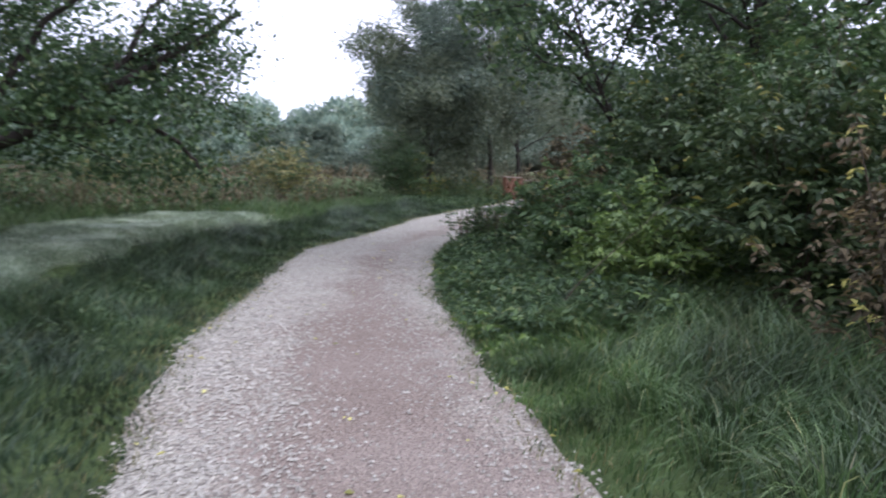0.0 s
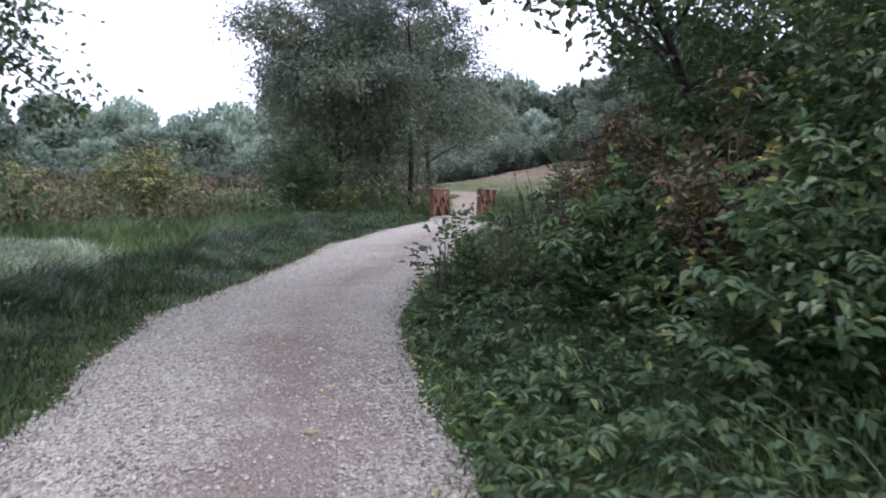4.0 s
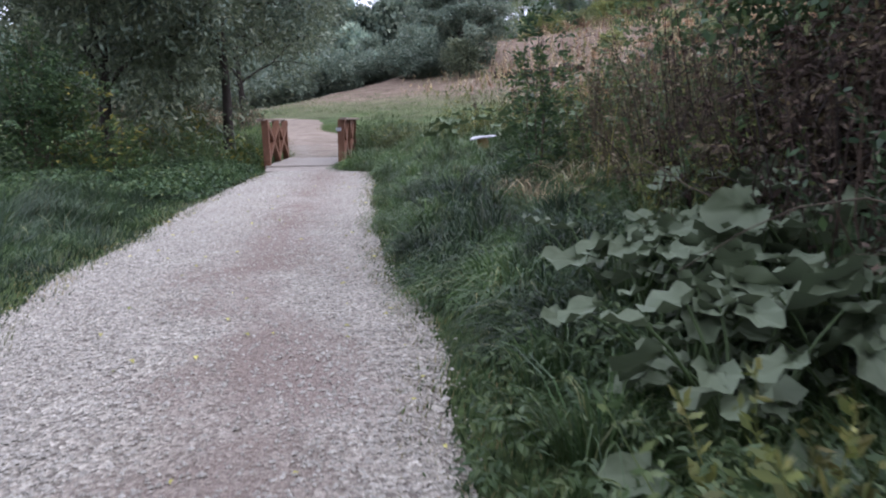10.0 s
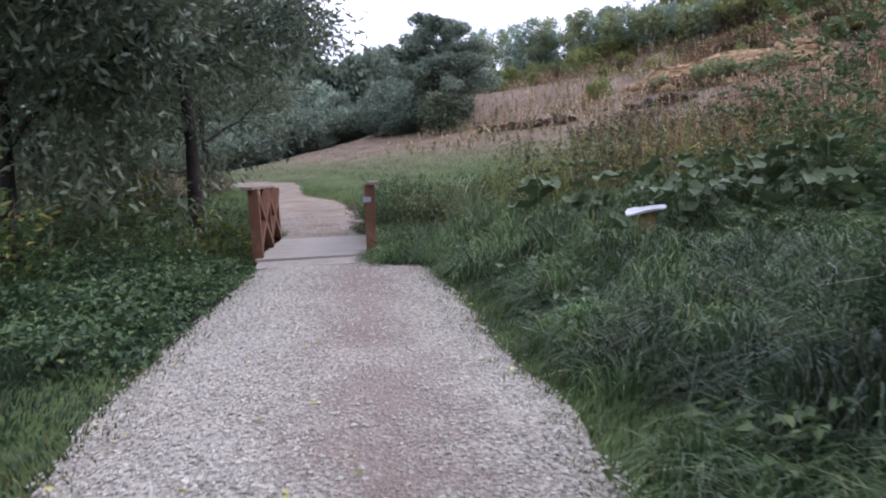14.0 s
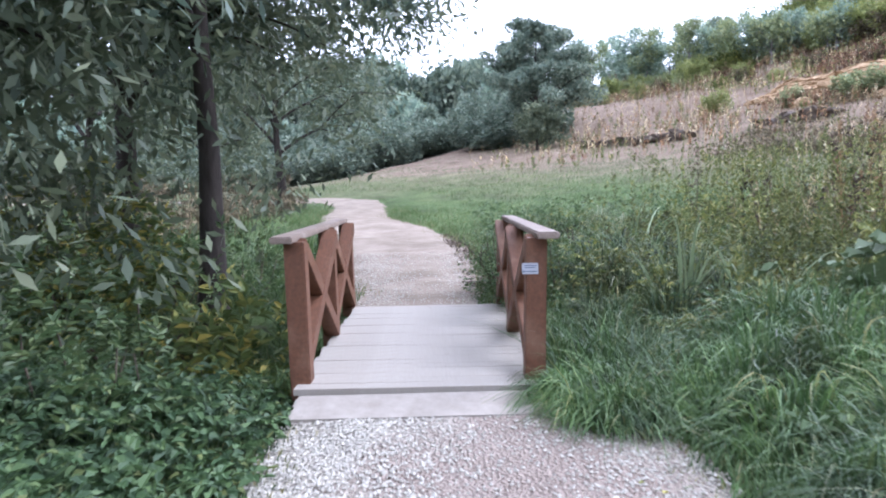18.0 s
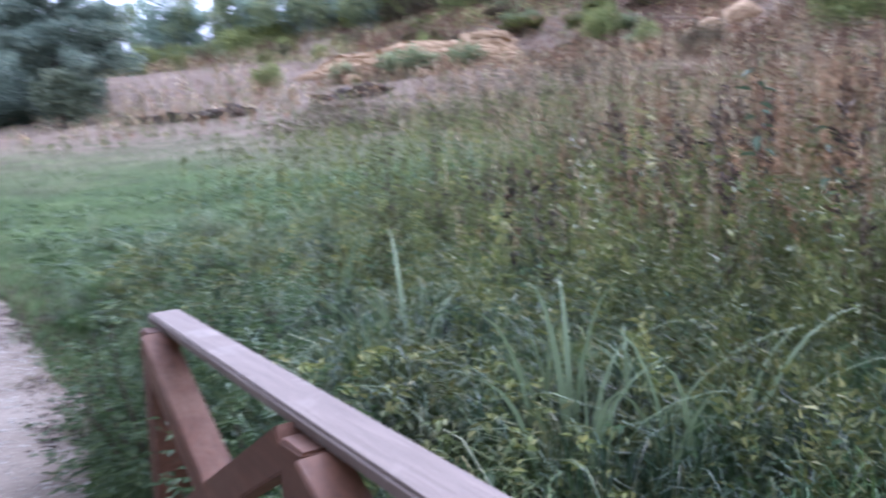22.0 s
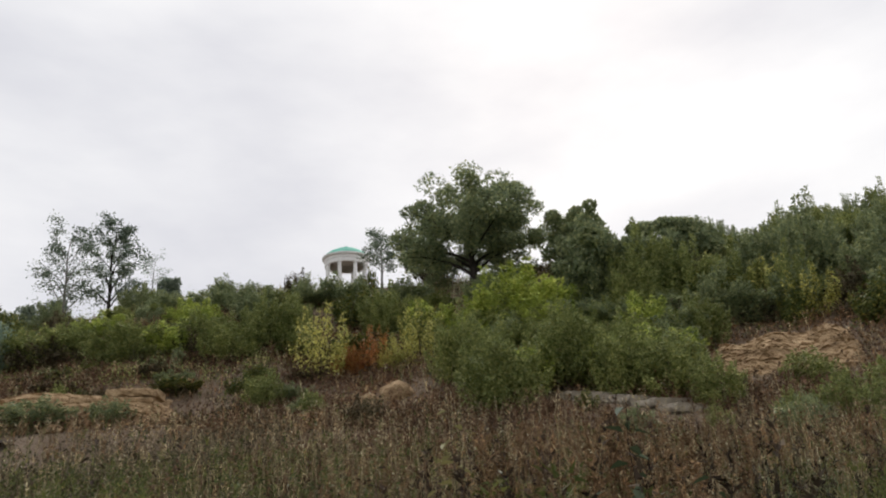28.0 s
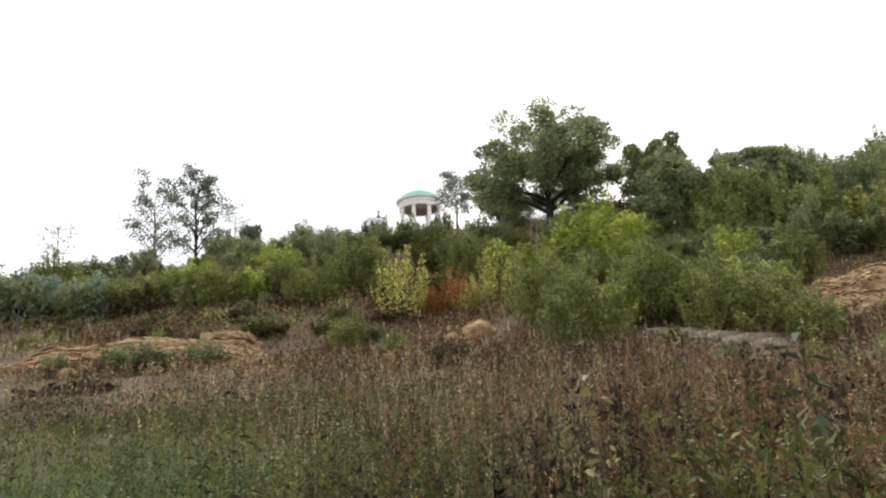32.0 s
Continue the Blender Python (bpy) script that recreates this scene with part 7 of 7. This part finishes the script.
def outcrop(x0, y0, x1, y1, thick, low, high, m, label, seed):
    """Level beds of stone that step up along a line: flat broken fronts, with dark seams between the beds."""
    r = np.random.default_rng(seed)
    ob = new("rock_ledge")
    ob.location = (x0, y0, float(terrain(x0, y0)))
    turn, run = math.degrees(math.atan2(y1 - y0, x1 - x0)), math.hypot(x1 - x0, y1 - y0)
    for c in range(high):
        s = run * max(0.0, (c - low + 1) / (high - low + 1) + r.uniform(-0.06, 0.06)) if c >= low else 0.0
        proud = r.uniform(-0.12, 0.12) + 0.16 * c
        while s < run - 0.3:
            w = min(r.uniform(0.8, 2.3), run - s)
            u = (s + w / 2) / run
            x, y = x0 + (x1 - x0) * u, y0 + (y1 - y0) * u
            t = thick * r.uniform(0.80, 0.93)
            front = -0.7 + proud + r.uniform(-0.1, 0.1)
            bm = box(-w * 0.495, front, 0, w * 0.495, front + 2.6, t, 0)
            long = [e for e in bm.edges if abs(e.verts[0].co.x - e.verts[1].co.x) > 0.1]
            bmesh.ops.subdivide_edges(bm, edges=long, cuts=5)
            tall = [e for e in bm.edges if abs(e.verts[0].co.z - e.verts[1].co.z) > 0.1]
            bmesh.ops.subdivide_edges(bm, edges=tall, cuts=2)
            for v in bm.verts:
                v.co += Vector((r.normal(0, 0.02), r.normal(0, 0.045), r.normal(0, 0.022)))
                if v.co.y < front + 0.4 and (v.co.z > t * 0.85 or v.co.z < t * 0.15):
                    v.co.y += abs(r.normal(0.05, 0.06))
            bm.transform(pose(x - x0, y - y0, float(terrain(x, y)) - ob.location.z - 0.25 * thick + thick * c, 0, r.normal(0, 0.8), turn + r.normal(0, 1.5)))
            part("stone", bm, m, ob)
            s += w
    return tagged(ob, label, "rock ledge")


outcrop(26.4, 55.6, 35.9, 42.9, 0.55, 1, 4, M["sand"], "level beds of tan sandstone along the foot of the hill", 1)
outcrop(43.9, 16.8, 39.1, 9.1, 0.5, 1, 1, M["rock"], "grey limestone ledge in the dry weeds", 2)
# no real overhang here: the undercut's shadow is in the dark stone colour
ledge(11.6, 52.9, 17.4, 46.4, 8, 0.62, M["earth"], "lip of raw earth in the dry slope, undercut shade put into its colour", 3, 1)
ledge(21.8, 45.6, 25.3, 42.2, 5, 0.62, M["earth"], "lip of raw earth in the dry slope, undercut shade put into its colour", 4, 1)
make_tree("hill_tree", (8.2, 56.5), 3.4, 1.7, 12, 0.08, 141, 30, 0.4, 0.22, "leaf_willow", "bark", slim=0.6, twigs=6, fork=0.12, low=40, label="small dark tree in the dry grass of the slope")
for i, (x, y, s) in enumerate(((43.3, 28.5, 1.2), (42.3, 30.2, 0.8), (29.5, 44.5, 0.6), (26.5, 49.0, 0.7))):
    bm = bmesh.new()
    bmesh.ops.create_icosphere(bm, subdivisions=3, radius=s)
    for v in bm.verts:
        v.co *= 1 + 0.22 * noise.noise(v.co * 1.3 / s + Vector((i * 7, 0, 0))) + 0.08 * noise.noise(v.co * 4 / s)
        v.co.z *= 0.7
    ob = new("boulder", bpy.data.meshes.new("boulder"))
    bm.to_mesh(ob.data)
    bm.free()
    ob.data.materials.append(M["sand"])
    ob.location = (x, y, float(terrain(x, y)) + 0.15 * s)
    tagged(ob, "tan weathered sandstone boulder on the slope", "boulder")


def scarp(x, y, wide, up, seed):
    """A steep bare face of banded sand, stepped in courses, with its brow running back into the slope."""
    na, ns = 60, 56
    A, S = np.meshgrid(np.linspace(-1, 1, na), np.linspace(0, 1.5, ns))
    nrm = unit(np.array([x + 30.0, 0.74 * y]))
    wob = wave(A * 3, S * 2, 2.0, seed)
    hor = np.where(S <= 1, -1 + 0.85 * S, -0.15 + 2.4 * (S - 1)) * up + 0.35 * wob
    course = np.floor(S * 15 + 0.9 * wave(A, S * 0, 3.0, seed))
    hor = hor + np.where(S <= 1, 0.08 * np.sin(course * 2.4 + 2.2 * wave(A * 2, S, 2.2, seed)), 0) + np.random.default_rng(5).normal(0, 0.08, A.shape)
    X = x + nrm[0] * hor - nrm[1] * A * wide
    Y = y + nrm[1] * hor + nrm[0] * A * wide
    low = terrain(x - nrm[0] * up - nrm[1] * A * wide, y - nrm[1] * up + nrm[0] * A * wide)
    top = terrain(x + nrm[0] * 0.75 * up - nrm[1] * A * wide, y + nrm[1] * 0.75 * up + nrm[0] * A * wide)
    rim = np.sqrt(np.clip(1 - (A * (1 + 0.12 * wave(A, S, 3.0, seed))) ** 2, 0, 1))
    ground_z = terrain(X, Y)
    face = np.where(S <= 1, low + (top - low) * S, top)
    proud = np.maximum(face - ground_z, -0.3) * np.clip(rim * 1.4, 0, 1) * np.where(S > 1, np.clip((1.5 - S) / 0.5, 0, 1), 1)
    Z = ground_z + proud - 0.25 * (rim < 0.25) - 0.2 * (S < 0.03) - 0.3 * (S > 1.47) + 0.25 * wave(A * 2, S * 0, 2.0, seed) * (S > 0.5) + np.random.default_rng(6).normal(0, 0.025, A.shape)
    V = np.stack([X, Y, Z], -1).reshape(-1, 3)
    i = (np.arange(ns - 1)[:, None] * na + np.arange(na - 1)[None]).reshape(-1, 1)
    ob = new("sand_scarp", to_mesh("sand_scarp", V, i + [0, 1, na + 1, na], M["sand"], False))
    return tagged(ob, "bare tan sand face with level bands in the hillside", "scarp", kind="structure")


scarp(50.4, 5.0, 4.2, 4.0, 1.0)
scarp(32.3, 50.1, 9.2, 3.1, 2.0)

# ---- rotunda on the hill ----
rot = new("rotunda")
RZ0 = float(terrain(RX0, RY0))
rot.location = (RX0, RY0, RZ0 + 0.1)
rot.scale = (1.25, 1.25, 1.3)


def drum(r1, r2, z0, z1, seg=48):
    bm = bmesh.new()
    bmesh.ops.create_cone(bm, cap_ends=True, segments=seg, radius1=r1, radius2=r2, depth=z1 - z0)
    bmesh.ops.translate(bm, vec=(0, 0, (z0 + z1) / 2), verts=bm.verts)
    return bm


def ring(prof, seg=48):
    bm = bmesh.new()
    rows = []
    for r, z in prof:
        rows.append([bm.verts.new((r * math.cos(2 * math.pi * i / seg), r * math.sin(2 * math.pi * i / seg), z)) for i in range(seg)])
    for a, b in zip(rows, rows[1:]):
        for i in range(seg):
            f_ = bm.faces.new((a[i], a[(i + 1) % seg], b[(i + 1) % seg], b[i]))
            f_.smooth = False
    return bm


part("plinth", drum(3.5, 3.4, -0.4, 0.35), M["white"], rot)
part("entablature", ring([(2.7, 5.0), (3.1, 5.0), (3.1, 5.5), (3.16, 5.54), (3.16, 5.85), (3.45, 5.98), (3.5, 6.2), (3.3, 6.24), (2.7, 6.24), (2.7, 5.0)]), M["white"], rot)
# interior shade put into the grey of the ceiling and an added ring
part("ceiling", drum(2.75, 2.75, 6.05, 6.15), M["slab"], rot, "plaster ceiling with shade put into its grey")
part("inner_band", ring([(2.685, 6.05), (2.685, 5.02)]), M["slab"], rot, "added inner ring with shade put into its grey")
part("dome", ring([(3.46, 6.2), (3.25, 6.36), (2.9, 6.7), (2.4, 7.05), (1.8, 7.36), (1.1, 7.58), (0.4, 7.7), (0.05, 7.71)]), M["copper"], rot, "green copper dome roof")
part("finial", ring([(0.26, 7.66), (0.3, 7.8), (0.24, 8.0), (0.02, 8.1)], 12), M["copper"], rot)
for i in range(8):
    a = 2 * math.pi * (i + 0.35) / 8
    bm = ring([(0.40, 0.35), (0.40, 0.5), (0.31, 0.56), (0.31, 2.4), (0.265, 4.8), (0.36, 4.9), (0.36, 5.02)], 16)
    bmesh.ops.translate(bm, vec=(2.85 * math.cos(a), 2.85 * math.sin(a), 0), verts=bm.verts)
    part("column", bm, M["white"], rot)
tagged(rot, "white columned rotunda with a green dome on the hilltop", "rotunda")


def dead_branch(p0, p1, sag, rad, seed):
    r = np.random.default_rng(seed)
    g = np.linspace(0, 1, 9)[:, None]
    L = np.array(p0) * (1 - g) + np.array(p1) * g + np.array([0, 0, 1]) * sag * np.sin(g * math.pi) + r.normal(0, 0.012, (9, 3))
    ob = new("dead_branch", to_mesh("dead_branch", *tubes([(L, rad * (1 - 0.6 * g[:, 0]))], 7), M["stem"], True))
    return tagged(ob, "bare grey dead branch lying in the shrubs", "branch")


dead_branch((5.8, -23.45, -0.55), (6.75, -22.9, 0.42), 0.05, 0.006, 1)
dead_branch((4.6, -10.6, -0.2), (3.6, -11.9, 0.25), 0.05, 0.010, 4)
dead_branch((5.3, -10.2, 0.2), (4.3, -9.0, 1.3), 0.05, 0.010, 5)
dead_branch((4.9, -12.0, -0.4), (4.0, -10.4, 0.5), 0.05, 0.012, 6)
dead_branch((3.9, -8.0, -0.1), (2.6, -6.9, 0.12), 0.06, 0.006, 7)
dead_branch((4.9, 4.75, 0.0), (5.87, 4.11, 1.74), 0.12, 0.008, 8)
dead_branch((5.45, 4.38, 1.1), (5.6, 4.5, 1.62), 0.02, 0.004, 9)

rl = np.random.default_rng(404)
ly = rl.uniform(-29, -1, 240)
llo, lhi = edges(ly)
lx = llo + (lhi - llo) * np.where(rl.uniform(0, 1, 240) < 0.7, rl.beta(0.5, 0.5, 240), rl.uniform(0, 1, 240))
LP = np.stack([lx, ly, np.interp(ly, GY, GZ) + 0.024], 1)
LD = unit(np.stack([rl.normal(0, 1, 240), rl.normal(0, 1, 240), np.zeros(240)], 1))
LS = rl.uniform(0.025, 0.055, 240)
tagged(new("fallen_leaves", to_mesh("fallen_leaves", *leaves6(LP, LD, np.array([[0, 0, 1.0]]) + rl.normal(0, 0.15, (240, 3)), LS, LS * 0.6), M["leaf_yellow"])),
       "small withered leaves lying on the gravel", "fallen leaves", kind="stuff")
